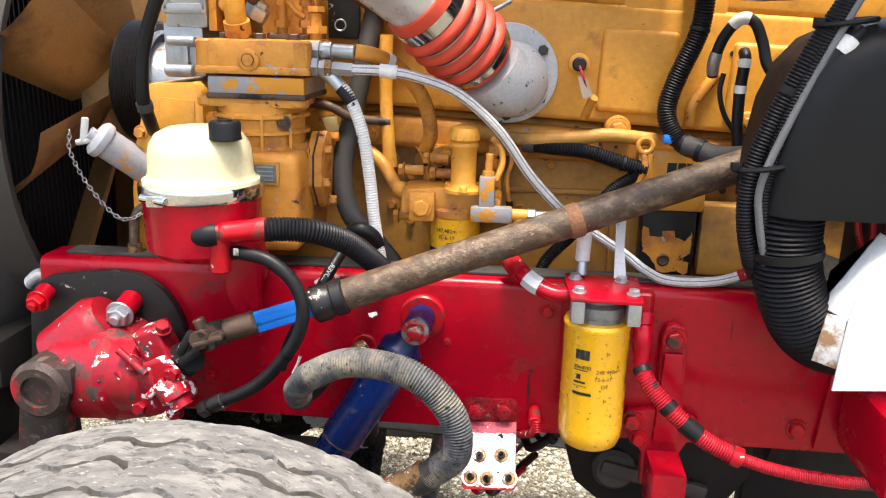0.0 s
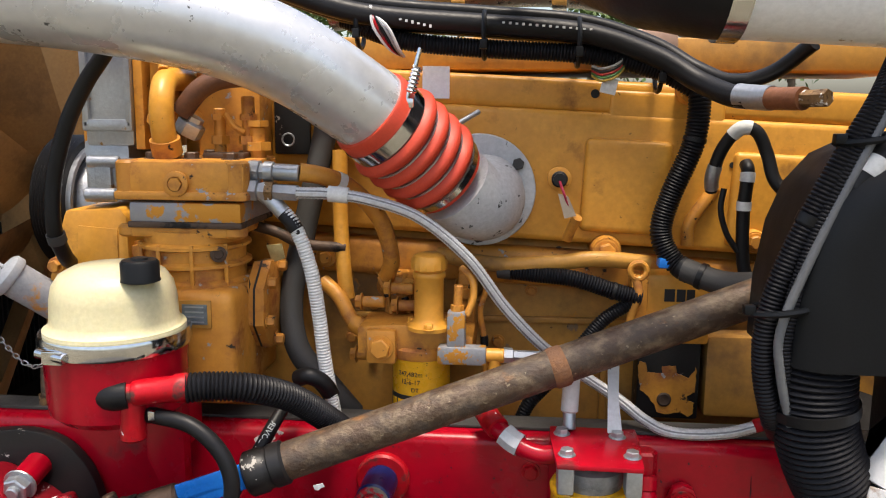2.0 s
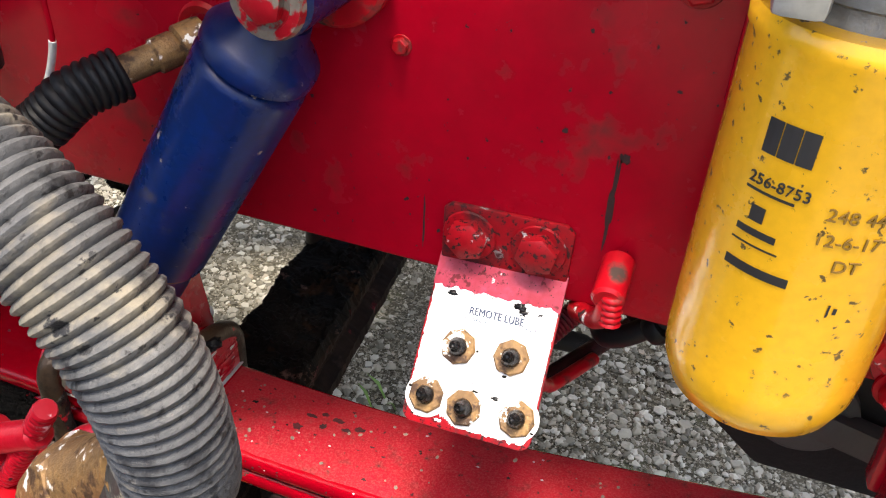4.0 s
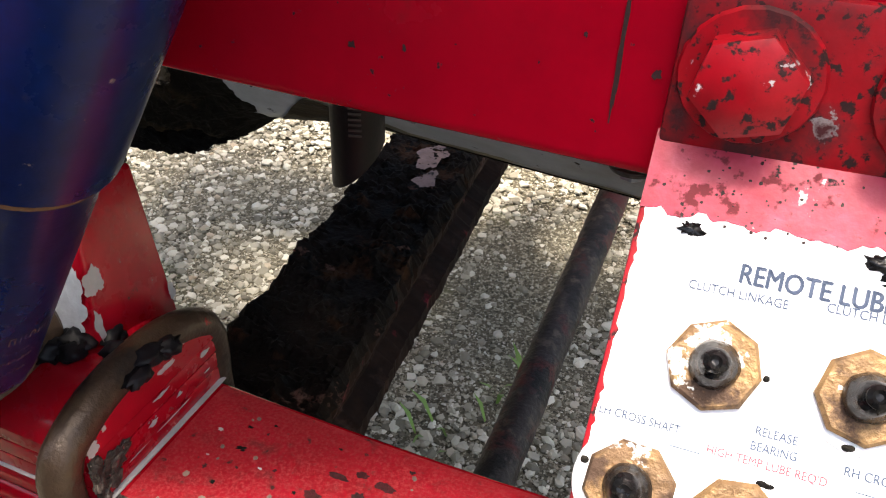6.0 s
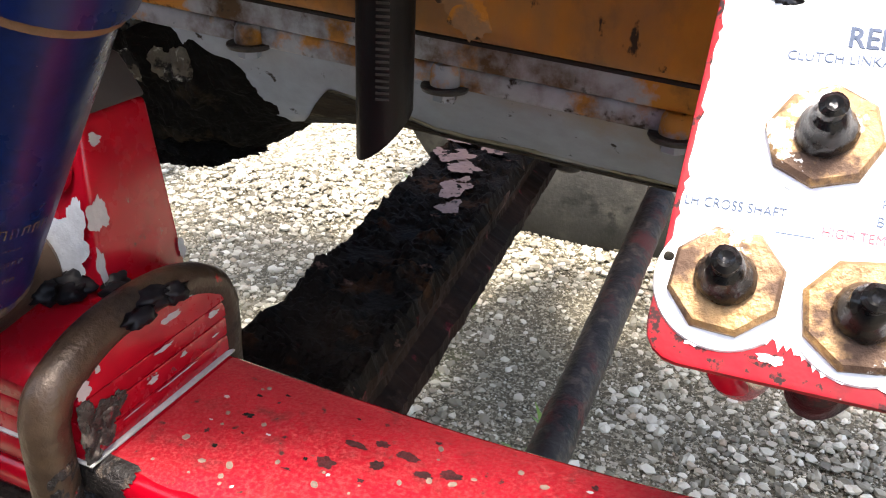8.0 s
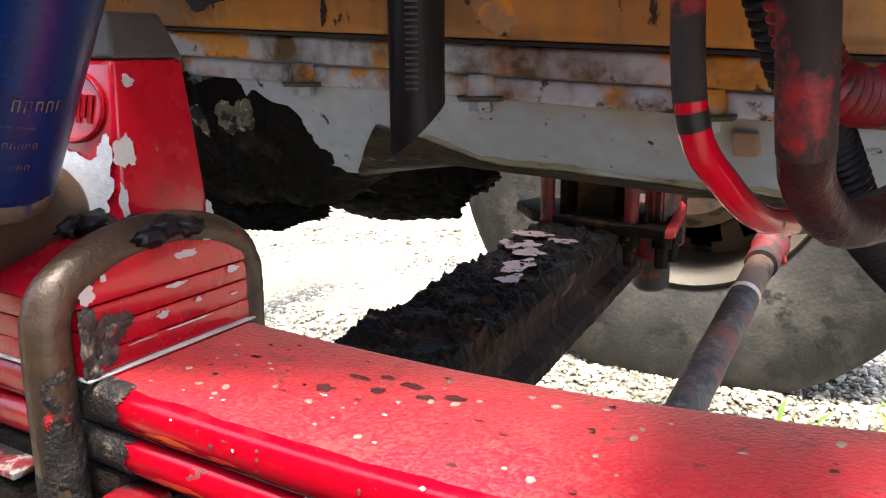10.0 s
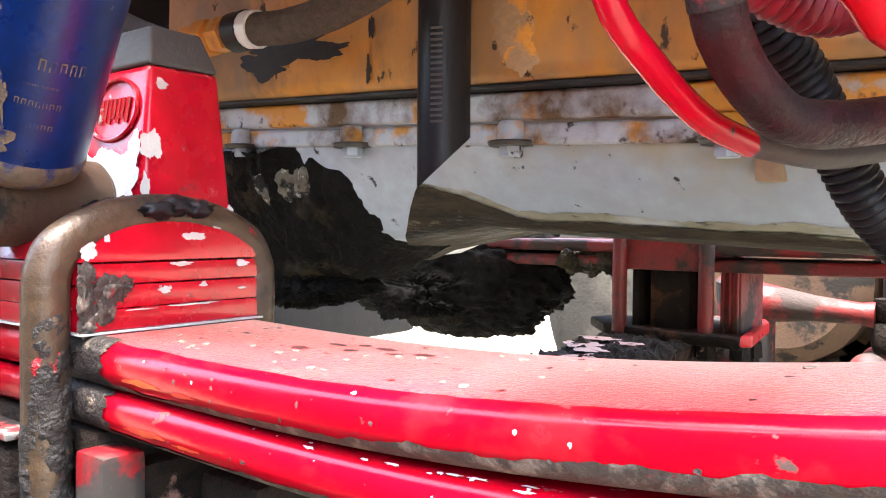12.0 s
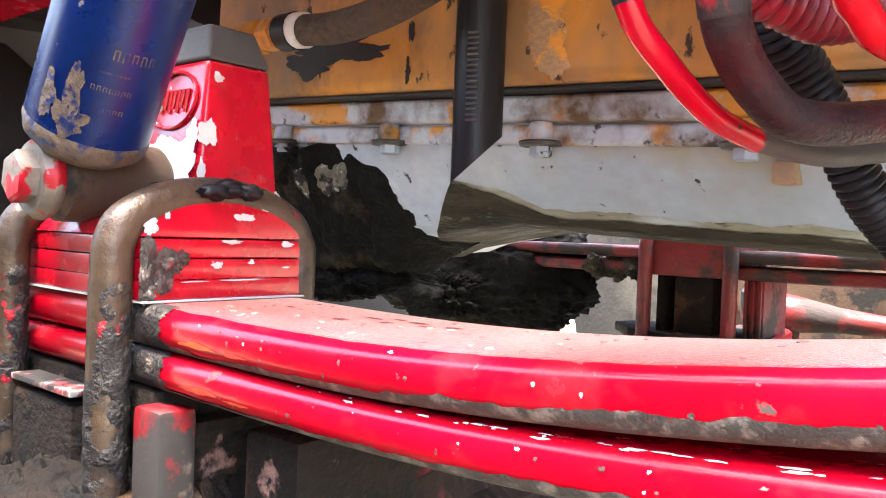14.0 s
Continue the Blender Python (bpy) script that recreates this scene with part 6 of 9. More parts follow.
for k, (u, w, ru, rv) in enumerate(((-0.165, 2.335, 0.030, 0.028), (-0.135, 2.300, 0.022, 0.018), (-0.115, 2.235, 0.018, 0.034), (-0.100, 2.175, 0.012, 0.020), (-0.175, 2.40, 0.030, 0.018), (-0.12, 2.38, 0.02, 0.014))):
    part("bare_patch", blob(B(), axle_top, u, w, ru, rv, 5 + k, 0.50, 90), M_BARE, ax, "patch of pinkish primer free of grease")
bm = B()
rod(bm, (-0.13, 2.86, 0.36), (-0.13, 2.83, 0.62), 0.035, 20)
box(bm, (-0.12, 2.79, 0.50), (0.10, 0.16, 0.10), 0.01)
part("knuckle", bm, M_REDGRIMESHADE, ax)
bm = B()
lathe(bm, (-0.10, 2.83, 0.578), V(0.19, 0.02, -0.012), [(0, 0), (0.036, 0), (0.034, 0.02), (0.022, 0.10), (0.018, 0.17), (0.022, 0.19), (0, 0.192)], 24)
part("steering_arm", bm, M_REDFAR, ax, "tapered red steering arm")
bm = B()
lathe(bm, (0.112, 2.86, 0.505), (0, 0, 1), [(0, 0), (0.026, 0), (0.030, 0.012), (0.030, 0.04), (0.022, 0.052), (0.026, 0.058), (0.026, 0.088), (0.014, 0.09), (0.014, 0.12), (0, 0.12)], 24)
part("ball_joint", bm, M_GREASEAXLE, ax, "black greasy ball joint and nut")
M_RINGPALE = mat("pale bare ring", (0.52, 0.44, 0.38), 0.6, col2=(0.40, 0.32, 0.27), vscale=40, bump=0.2)
dl = thing("tie_rod", (0.09, 2.3, 0.41), "greasy steel tie rod with pale ring and red clamp end", "tie rod")
DR, DQ = V(0.0860, 2.605, 0.440), V(0.0825, 1.950, 0.330)
dD = (DR - DQ).normalized()
D0 = DR - dD * 0.732
DK = 0.62
bm = B()
tube(bm, [D0 - dD * DK, D0, D0 + dD * 0.73], 0.0232, 24, 0.006)
part("tube", rough_up(bm, 0.0012, 60), mat("dusty brown rod", (0.042, 0.032, 0.028), 0.55, col2=(0.020, 0.016, 0.015), vscale=20, bump=0.6, bscale=130, layers=[((0.10, 0.080, 0.068), 50, 0.62, 0.08, 0.9, 0), ((0.09, 0.020, 0.018), 14, 0.62, 0.08, 0.7, 0), ((0.007, 0.006, 0.006), 24, 0.60, 0.05, 0.6, 0)]), dl)
bm = B()
E0 = D0 - dD * DK
rod(bm, E0, E0 + V(-0.13, -0.12, 0.17), 0.024, 16)
rod(bm, E0 + V(0, 0, -0.04), E0 + V(0, 0, 0.045), 0.03, 18)
part("steering_arm", bm, M_GREASEAXLE, dl)
bm = B()
lathe(bm, D0 + dD * 0.725, dD, [(0.02, 0), (0.0245, 0.002), (0.0245, 0.014), (0.02, 0.016)], 20)
part("pale_ring", bm, M_RINGPALE, dl, "pale ring of bare thread")
bm = B()
rod(bm, D0 + dD * 0.735, D0 + dD * 0.86, 0.022, 20)
part("threaded_end", bm, M_BROWNSTEEL, dl)
bm = B()
lathe(bm, D0 + dD * 0.86, dD, [(0.018, 0), (0.027, 0.003), (0.027, 0.07), (0.031, 0.075), (0.031, 0.095), (0.024, 0.10), (0.024, 0.16), (0.02, 0.18), (0, 0.18)], 20)
rod(bm, D0 + dD * 0.93 + V(0.03, 0, -0.015), D0 + dD * 0.93 + V(-0.03, 0, -0.03), 0.008, 10)
part("clamp", bm, M_REDFAR, dl, "red painted clamp and rod end")


def wheel(y0, y1, name, label, tread, turn=0.0, cx=-0.13):
    t = thing(name, (cx, (y0 + y1) / 2, GZ), label, "wheel", "front wheels")
    R, zc = 0.555, GZ + 0.555
    M = Matrix.Translation((cx, (y0 + y1) / 2, zc)) @ Matrix.Rotation(radians(turn), 4, "Z")
    h = (y1 - y0) / 2
    bm = B()
    sec = [(-h * 0.82, 0.29), (-h * 0.95, 0.33), (-h * 1.03, 0.41), (-h * 0.99, 0.49), (-h * 0.90, 0.533), (-h * 0.80, R - 0.004)]
    groove = []
    depth_ = 0.009 if tread else 0.006
    xs = [-0.80, -0.42, -0.40, -0.36, -0.34, 0.02, 0.04, 0.08, 0.10, 0.36, 0.38, 0.42, 0.44, 0.80]
    for i, q in enumerate(xs):
        deep = i % 4 in (2, 3) and 0 < i < 13
        groove.append((q * h, R - 0.004 * abs(q) - (depth_ if deep else 0)))
    sec += groove[1:] + [(h * 0.80, R - 0.005), (h * 0.90, 0.533), (h * 0.99, 0.49), (h * 1.03, 0.41), (h * 0.95, 0.33), (h * 0.82, 0.29)]
    n = 440 if tread else 220
    rings = []
    for k in range(n):
        a = 2 * math.pi * k / n
        rg = []
        for j, (w, r) in enumerate(sec):
            p = V(r * math.cos(a), w, r * math.sin(a))
            if tread and r > 0.53:
                p += p.normalized() * (0.0028 * noise.fractal(p * 20, 1.0, 2.0, 4) + 0.0010 * noise.noise(p * 170))
                cut = ((k + (j * 5) % 11) % 11) == 0 and r > 0.54 and noise.noise(V(k * 0.7, j * 0.9, 4)) > -0.15
                p *= 1 - (0.0045 if cut else 0.0) / r
            if tread and abs(w) < 0.7 * h:
                p.y += 0.007 * max(-1.0, min(1.0, 2.4 * (abs((k % 12) - 6) / 3 - 1)))
            rg.append(bm.verts.new(M @ p))
        rings.append(rg)
    for i in range(n):
        a, b = rings[i], rings[(i + 1) % n]
        for j in range(len(sec) - 1):
            f = bm.faces.new((a[j], a[j + 1], b[j + 1], b[j]))
            # groove faces take a darker colour, in random stretches
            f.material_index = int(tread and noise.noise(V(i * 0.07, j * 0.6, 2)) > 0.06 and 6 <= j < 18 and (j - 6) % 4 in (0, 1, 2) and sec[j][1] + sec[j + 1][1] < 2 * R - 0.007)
    bmesh.ops.recalc_face_normals(bm, faces=bm.faces[:])
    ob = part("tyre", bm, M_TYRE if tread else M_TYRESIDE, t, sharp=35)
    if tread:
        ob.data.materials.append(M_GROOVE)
    bm = B()
    dy = M.to_3x3() @ V(0, 1, 0)
    lathe(bm, M @ V(0, -h * 0.80, 0), -dy, [(0.262, -0.20), (0.268, -0.03), (0.283, -0.006), (0.294, 0.010), (0.290, 0.014), (0.278, 0.0), (0.262, -0.026), (0.256, -0.20)], 56)
    lathe(bm, M @ V(0, h * 0.80, 0), dy, [(0.262, -0.03), (0.283, -0.006), (0.294, 0.010), (0.290, 0.014), (0.278, 0.0), (0.256, -0.026)], 56)
    part("rim", bm, M_RIM, t)
    bm = B()
    kk = 60
    rad = (0.09, 0.165, 0.178, 0.232, 0.245, 0.262)
    grid = [[bm.verts.new(M @ V(r * math.cos(2 * math.pi * q / kk), h * 0.45 - 0.02 * (r < 0.17), r * math.sin(2 * math.pi * q / kk))) for r in rad] for q in range(kk)]
    for q in range(kk):
        for j in range(5):
            if (j == 2 and q % 6 in (1, 2, 3, 4)) or (j in (1, 3) and q % 6 in (2, 3)):
                continue
            bm.faces.new((grid[q][j], grid[q][j + 1], grid[(q + 1) % kk][j + 1], grid[(q + 1) % kk][j]))
    bmesh.ops.recalc_face_normals(bm, faces=bm.faces[:])
    bmesh.ops.solidify(bm, geom=bm.faces[:], thickness=0.012)
    part("wheel_disc", bm, M_BROWNSTEEL, t, "steel wheel disc with oval hand holes")
    bm = B()
    rod(bm, M @ V(0, -h * 0.9, 0), M @ V(0, h * 0.40, 0), 0.17, 40)
    part("brake_drum", bm, M_BROWNSTEEL, t)
    return t


wheel(0.87, 1.175, "wheel", "front truck wheel with worn pale grey tread", True)
wheel(3.06, 3.35, "wheel", "front truck wheel on the far side, dusty sidewall", False)

# ---- drain tube ----
dt = thing("drain_tube", (-0.012, 1.85, 0.75), "black rubber drain tube with slanted cut end", "hose")
bm = B()
pts = [(-0.0200, 1.853, 0.70), (-0.0195, 1.853, 0.90), (-0.01, 1.85, 1.06), (0.0, 1.83, 1.22)]
tube(bm, pts, 0.0200, 24, 0.005)
for v in bm.verts:
    lim = 0.739 + (v.co.x + 0.040) * 0.70 + (v.co.y - 1.848) * 0.658
    if v.co.z < lim:
        v.co.z = lim
part("tube", bm, M_RUBBER, dt)
bm = B()
for k in range(17):
    box(bm, (-0.0197 + 0.0198 * 0.36, 1.853 - 0.0198 * 0.933, 0.785 + 0.0042 * k), (0.009, 0.0012, 0.0016), 0, Matrix.Rotation(radians(21), 4, "Z"))
part("print_bar", bm, M_RUBBERDUSTY, dt)

# ---- hoses ----
def hose(name, pts, r, material, label, category="hose", ridge=0.0, pitch=0.006, n=16, step=0.006, **kw):
    t = thing(name, pts[0], label, category)
    if material is M_BRAID:
        part("braid", braid(B(), pts, r), material, t, sharp=180).data.materials.append(M_BRAIDGAP)
    else:
        part("sleeve" if ridge else "tube", tube(B(), pts, r, n, step, ridge, pitch), material, t)
    for (s0, s1, grow, m, nm) in kw.get("bands", ()):
        bm = tube(B(), pts, r * grow + ridge, n, 0.003, s0=s0, s1=s1)
        part(nm, bm, m, t)
    for (end, m) in kw.get("fittings", ()):
        a, b = (Vector(pts[0]), Vector(pts[1])) if end == 0 else (Vector(pts[-1]), Vector(pts[-2]))
        d = (a - b).normalized()
        bm = B()
        lathe(bm, a - d * 0.035, d, [(r, 0), (r * 1.25, 0.002), (r * 1.25, 0.028), (r * 0.9, 0.030), (r * 0.9, 0.036)], 18)
        lathe(bm, a, d, [(0, 0), (r * 1.45, 0), (r * 1.45, 0.016), (r * 1.2, 0.019), (0, 0.019)], 6)
        part("fitting", bm, m, t)
    return t


hose("hose", [(-0.130, 1.469, 1.341), (-0.10, 1.478, 1.342), (-0.048, 1.50, 1.334), (0.0, 1.555, 1.300), (0.042, 1.63, 1.235), (0.06, 1.72, 1.17)], 0.0185, M_LOOM, "black corrugated sleeve over the reservoir's return hose", ridge=0.0032, pitch=0.0058)
t = thing("hose_end", (-0.20, 1.455, 1.335), "red painted hose end with worm clamp at the reservoir", "hose fitting")
bm = tube(B(), [(-0.232, 1.452, 1.325), (-0.222, 1.45, 1.334), (-0.20, 1.455, 1.336), (-0.120, 1.471, 1.342)], 0.0168, 20)
lathe(bm, (-0.20, 1.455, 1.336), (0.065, 0.013, 0.006), [(0.017, 0), (0.019, 0.003), (0.0185, 0.01), (0.0185, 0.055), (0.0205, 0.060), (0.0205, 0.075), (0.018, 0.078)], 24)
part("sleeve", bm, M_REDWORN, t)
bm = B()
box(bm, (-0.217, 1.478, 1.283), (0.016, 0.010, 0.026), 0.002)
part("worm_clamp", bm, M_CHROME, t)
bm = B()
box(bm, (-0.172, 1.452, 1.306), (0.010, 0.010, 0.014), 0.002)
part("worm_clamp", bm, M_CHROME, t)
bm = B()
tube(bm, [(-0.24, 1.455, 1.332), (-0.225, 1.448, 1.333), (-0.205, 1.452, 1.335)], 0.0205, 16)
part("boot", bm, M_RUBBER, t)

hose("hose", [(-0.215, 1.49, 1.292), (-0.17, 1.462, 1.301), (-0.115, 1.452, 1.292), (-0.072, 1.446, 1.255), (-0.058, 1.442, 1.205), (-0.078, 1.442, 1.145), (-0.145, 1.45, 1.065), (-0.24, 1.462, 1.010)], 0.0115, M_RUBBER, "black rubber pressure hose looped down to the steering gear", fittings=((1, M_BLACKPAINT),), bands=((0.60, 0.62, 1.1, M_BLACKPL, "tie"),))
hose("wire", [(-0.112, 1.58, 1.14), (-0.108, 1.60, 1.114), (-0.109, 1.60, 1.086), (-0.109, 1.60, 1.061), (-0.115, 1.60, 1.041), (-0.124, 1.60, 1.022)], 0.0022, M_RED, "thin red wire with a white tip on the rail", "cable", bands=((0.72, 1.0, 1.4, M_TAG, "white_tip"),))
hz = hose("hose", [(-0.018, 1.62, 1.285), (-0.035, 1.585, 1.255), (-0.050, 1.548, 1.223), (-0.075, 1.53, 1.180), (-0.115, 1.545, 1.105), (-0.135, 1.56, 1.05)], 0.0105, M_RUBBER, "black hose lettered TOUGH COVER, crossing the rail edge")
_a, _b = V(-0.071, 1.519, 1.192), V(-0.028, 1.575, 1.266)
_d = (_b - _a).normalized()
_n = V(0.25, -0.9, 0.35)
_n = (_n - _d * _n.dot(_d)).normalized()
_s = _n.cross(_d)
lettering("TOUGH COVER", 0.0125, lambda u, w, o: _a + _d * u - _s * (w - 0.0045) + _n * (0.0045 + o), M_TAG, hz)
bm = B()
slab(bm, [(-0.085, 1.622, 1.205), (-0.055, 1.622, 1.226), (-0.035, 1.622, 1.218), (-0.050, 1.622, 1.200), (-0.060, 1.622, 1.192), (-0.075, 1.622, 1.187)], (0, -0.002, 0), 0)
for v in bm.verts:
    v.co.z += 0.003 * noise.noise(v.co * 90)
tagged(part("sticker", bm, mat("torn foil sticker", (0.75, 0.72, 0.70), 0.5, layers=[(RED, 60, 0.55, 0.02, 0.5, 0)])), "torn pale sticker on the red rail", "sticker")

# grey hose of the brake chamber
GH = [(-0.087, 1.510, 1.016), (-0.078, 1.460, 1.054), (-0.055, 1.410, 1.090), (-0.020, 1.355, 1.135), (0.055, 1.318, 1.177), (0.149, 1.299, 1.170), (0.210, 1.292, 1.115), (0.221, 1.295, 1.050), (0.194, 1.318, 1.005), (0.159, 1.331, 0.972)]
hose("hose", GH, 0.0210, M_GREYHOSE, "weathered grey ribbed rubber air hose bent in an arch", ridge=0.0022, pitch=0.0046, n=24, bands=((0.0, 0.03, 1.06, M_RUBBERDUSTY, "cuff"), (0.965, 1.0, 1.05, M_RUBBERDUSTY, "cuff")))
t = thing("brake_chamber", (0.02, 1.33, 0.70), "red painted brake chamber with brass elbow fitting", "brake chamber")
bm = B()
tube(bm, [(0.168, 1.327, 0.992), (0.145, 1.328, 0.972), (0.115, 1.33, 0.952), (0.098, 1.33, 0.930)], 0.021, 18)
lathe(bm, (0.128, 1.329, 0.958), (-0.8, 0.05, -0.6), [(0.020, 0), (0.0265, 0.003), (0.0265, 0.016), (0.02, 0.02)], 6)
part("brass_elbow", bm, M_BRASS, t, "tarnished brass elbow")
bm = B()
tube(bm, [(0.19, 1.320, 1.004), (0.168, 1.328, 0.980), (0.150, 1.329, 0.968)], 0.0225, 18)
part("cuff", bm, M_RUBBERDUSTY, t)
bm = B()
lathe(bm, (0.01, 1.32, 0.815), (0.15, -0.25, 1), [(0, -0.12), (0.05, -0.12), (0.075, -0.08), (0.078, -0.02), (0.090, -0.016), (0.093, -0.006), (0.093, 0.004), (0.086, 0.010), (0.075, 0.030), (0.045, 0.045), (0, 0.048)], 40)
part("housing", bm, M_REDWORN, t)
bm = B()
lathe(bm, (0.01, 1.32, 0.815), (0.15, -0.25, 1), [(0.089, -0.012), (0.096, -0.012), (0.096, 0.006), (0.089, 0.006)], 40)
part("clamp_ring", bm, M_BROWNSTEEL, t)
bm = B()
tube(bm, [(0.0705, 1.36, 0.9557), (0.036, 1.36, 0.900), (0.001, 1.36, 0.844), (0.0, 1.35, 0.80)], 0.0065, 12, ridge=0.0012, pitch=0.005)
rod(bm, (0.016, 1.36, 0.907), (0.060, 1.36, 0.931), 0.0095, 14)
hexbolt(bm, (0.016, 1.36, 0.907), (-0.88, 0, -0.48), 0.0125, 0.010)
part("tee_fitting", rough_up(bm, 0.0006, 90), M_BUMP, t, "red tee fitting with paint flaking white")
part("feed_pipe", tube(B(), [(0.055, 1.365, 0.865), (0.063, 1.362, 0.896), (0.077, 1.36, 0.920), (0.102, 1.36, 0.944), (0.129, 1.36, 0.952), (0.150, 1.355, 0.940)], 0.0105, 16), M_BUMP, t, "curved red pipe with flaking paint")
part("feed_nut", hexbolt(B(), (-0.017, 1.36, 0.870), (-1, -0.2, 0.3), 0.012, 0.016), M_BROWNSTEEL, t)

# brass fitting and cap on the rail
t = thing("rail_fitting", (0.0, 1.63, 1.08), "brass hose fitting through a hole in the rail", "hose fitting")
bm = B()
lathe(bm, (0.008, 1.632, 1.072), (-0.6, -1, -0.25), [(0.016, 0), (0.016, 0.02), (0.012, 0.022), (0.0135, 0.024), (0.0135, 0.04), (0.011, 0.042), (0.011, 0.07), (0, 0.07)], 16)
part("brass_body", bm, M_BRASS, t)
bm = B()
lathe(bm, (0.011, 1.6305, 1.076), (0, -1, 0), [(0.015, -0.004), (0.015, 0.002), (0.021, 0.004), (0.024, 0.0)], 28)
part("grommet", bm, M_REDWORN, t)
bm = B()
tube(bm, [(-0.028, 1.58, 1.055), (-0.05, 1.55, 1.045), (-0.075, 1.53, 1.02), (-0.10, 1.50, 1.02)], 0.0185, 16, ridge=0.002, pitch=0.006)
part("bellows", bm, M_RUBBER, t)
bm = B()
lathe(bm, (0.052, 1.630, 1.057), (0, -1, 0), [(0, 0), (0.013, 0), (0.013, 0.004), (0.010, 0.007), (0, 0.007)], 20)
tagged(part("plug", bm, M_RUBBERDUSTY), "black rubber plug in the red rail", "plug")

# stainless hoses
hose("braided_hose", [(-0.015, 1.658, 1.600), (0.04, 1.658, 1.599), (0.10, 1.662, 1.590), (0.176, 1.68, 1.561), (0.252, 1.70, 1.495), (0.313, 1.72, 1.411), (0.375, 1.735, 1.344), (0.419, 1.75, 1.310)], 0.0088, M_BRAID, "braided stainless steel hose from the air compressor", ridge=0.0005, pitch=0.004, fittings=((1, M_ZINC),))
t = thing("hose_fitting", (-0.09, 1.66, 1.605), "zinc hex unions on the compressor outlet", "hose fitting")
for dy, dz, m1 in ((0.0, 0.0, M_ZINC), (0.012, 0.030, M_ZINC)):
    o = V(-0.095, 1.662 + dy, 1.603 + dz)
    bm = B()
    lathe(bm, o, (1, 0, -0.05), [(0, 0), (0.018, 0), (0.018, 0.016), (0.014, 0.018), (0.014, 0.024)], 6)
    lathe(bm, o + V(0.024, 0, -0.001), (1, 0, -0.05), [(0.012, 0), (0.016, 0), (0.016, 0.014), (0.0125, 0.016), (0.0135, 0.018), (0.0135, 0.055), (0.0115, 0.057)], 6 if dz == 0 else 16)
    part("union", bm, m1, t)
bm = B()
lathe(bm, (-0.066, 1.662, 1.602), (1, 0, -0.05), [(0.012, 0), (0.0165, 0), (0.0165, 0.012), (0.012, 0.013)], 6)
part("brass_nut", bm, M_BRASS, t)
bm = tube(B(), [(0.035, 1.657, 1.5995), (0.05, 1.658, 1.5985), (0.066, 1.659, 1.597)], 0.0128, 16)
part("tape", bm, M_TAG, t)
hose("hose_pipe", [(-0.015, 1.674, 1.631), (0.02, 1.69, 1.624), (0.056, 1.725, 1.603), (0.10, 1.755, 1.548), (0.116, 1.778, 1.478), (0.104, 1.80, 1.44)], 0.0145, M_ORANGEWORN, "orange painted hose bent down the block", bands=((0.22, 0.27, 1.05, M_TAG, "tape"),))
hose("braided_hose", [(0.407, 1.733, 1.319), (0.495, 1.69, 1.274), (0.540, 1.665, 1.246), (0.583, 1.65, 1.233), (0.662, 1.645, 1.238), (0.735, 1.645, 1.262)], 0.0085, M_BRAID, "stainless braided hose sagging above the rail", ridge=0.0005, pitch=0.004, fittings=((1, M_REDWORN),))
hose("sleeved_hose", [(-0.055, 1.665, 1.583), (-0.022, 1.66, 1.549), (0.003, 1.66, 1.482), (0.015, 1.665, 1.401), (0.023, 1.668, 1.321), (0.036, 1.68, 1.225), (0.045, 1.70, 1.15)], 0.0105, M_WHITEHOSE, "white spiral sleeved line hanging to the frame", ridge=0.0014, pitch=0.005)
t = thing("hose_fitting", (-0.06, 1.665, 1.585), "grey elbow and black tape at the white line", "hose fitting")
bm = tube(B(), [(-0.075, 1.67, 1.598), (-0.055, 1.665, 1.583), (-0.038, 1.662, 1.566)], 0.013, 14)
part("elbow", bm, M_ZINC, t)
bm = tube(B(), [(-0.038, 1.662, 1.566), (-0.026, 1.66, 1.553), (-0.018, 1.66, 1.541)], 0.0125, 14)
part("tape", bm, M_RUBBER, t)
hose("hose", [(0.0, 1.85, 1.76), (-0.006, 1.83, 1.702), (-0.03, 1.81, 1.58), (-0.045, 1.80, 1.506), (-0.063, 1.78, 1.393), (-0.044, 1.755, 1.315), (0.005, 1.74, 1.265), (0.05, 1.76, 1.20)], 0.021, M_RUBBERDUSTY, "thick dusty black coolant hose behind the compressor")
t = hose("hose_clip", [(-0.02, 1.66, 1.296), (0.0, 1.65, 1.304), (0.022, 1.66, 1.29), (0.03, 1.68, 1.262)], 0.014, M_RUBBER, "black clip and wires round the hose end")
hose("pipe", [(0.02, 1.815, 1.66), (0.021, 1.81, 1.538), (0.028, 1.80, 1.45), (0.034, 1.80, 1.40)], 0.0135, M_ORANGE, "orange painted upright pipe on the block", "pipe")
hose("pipe", [(-0.01, 1.80, 1.43), (0.022, 1.785, 1.405), (0.05, 1.765, 1.367), (0.075, 1.755, 1.357), (0.10, 1.755, 1.357)], 0.013, M_ORANGEWORN, "orange bent fuel pipe with brass coloured union", "pipe", bands=((0.66, 0.80, 1.25, M_ORANGEWORN, "nut"),))
hose("pipe", [(-0.225, 1.725, 1.722), (-0.19, 1.722, 1.76), (-0.15, 1.73, 1.778), (-0.10, 1.76, 1.776), (-0.032, 1.80, 1.735), (0.05, 1.84, 1.68)], 0.017, mat("rust-brown pipe", (0.17, 0.075, 0.035), 0.5, col2=(0.10, 0.045, 0.03), vscale=14, bump=0.2), "rust-brown bent pipe above the compressor", "pipe")
t = thing("pipe_union", (-0.235, 1.72, 1.715), "large dull zinc hex union", "hose fitting")
bm = B()
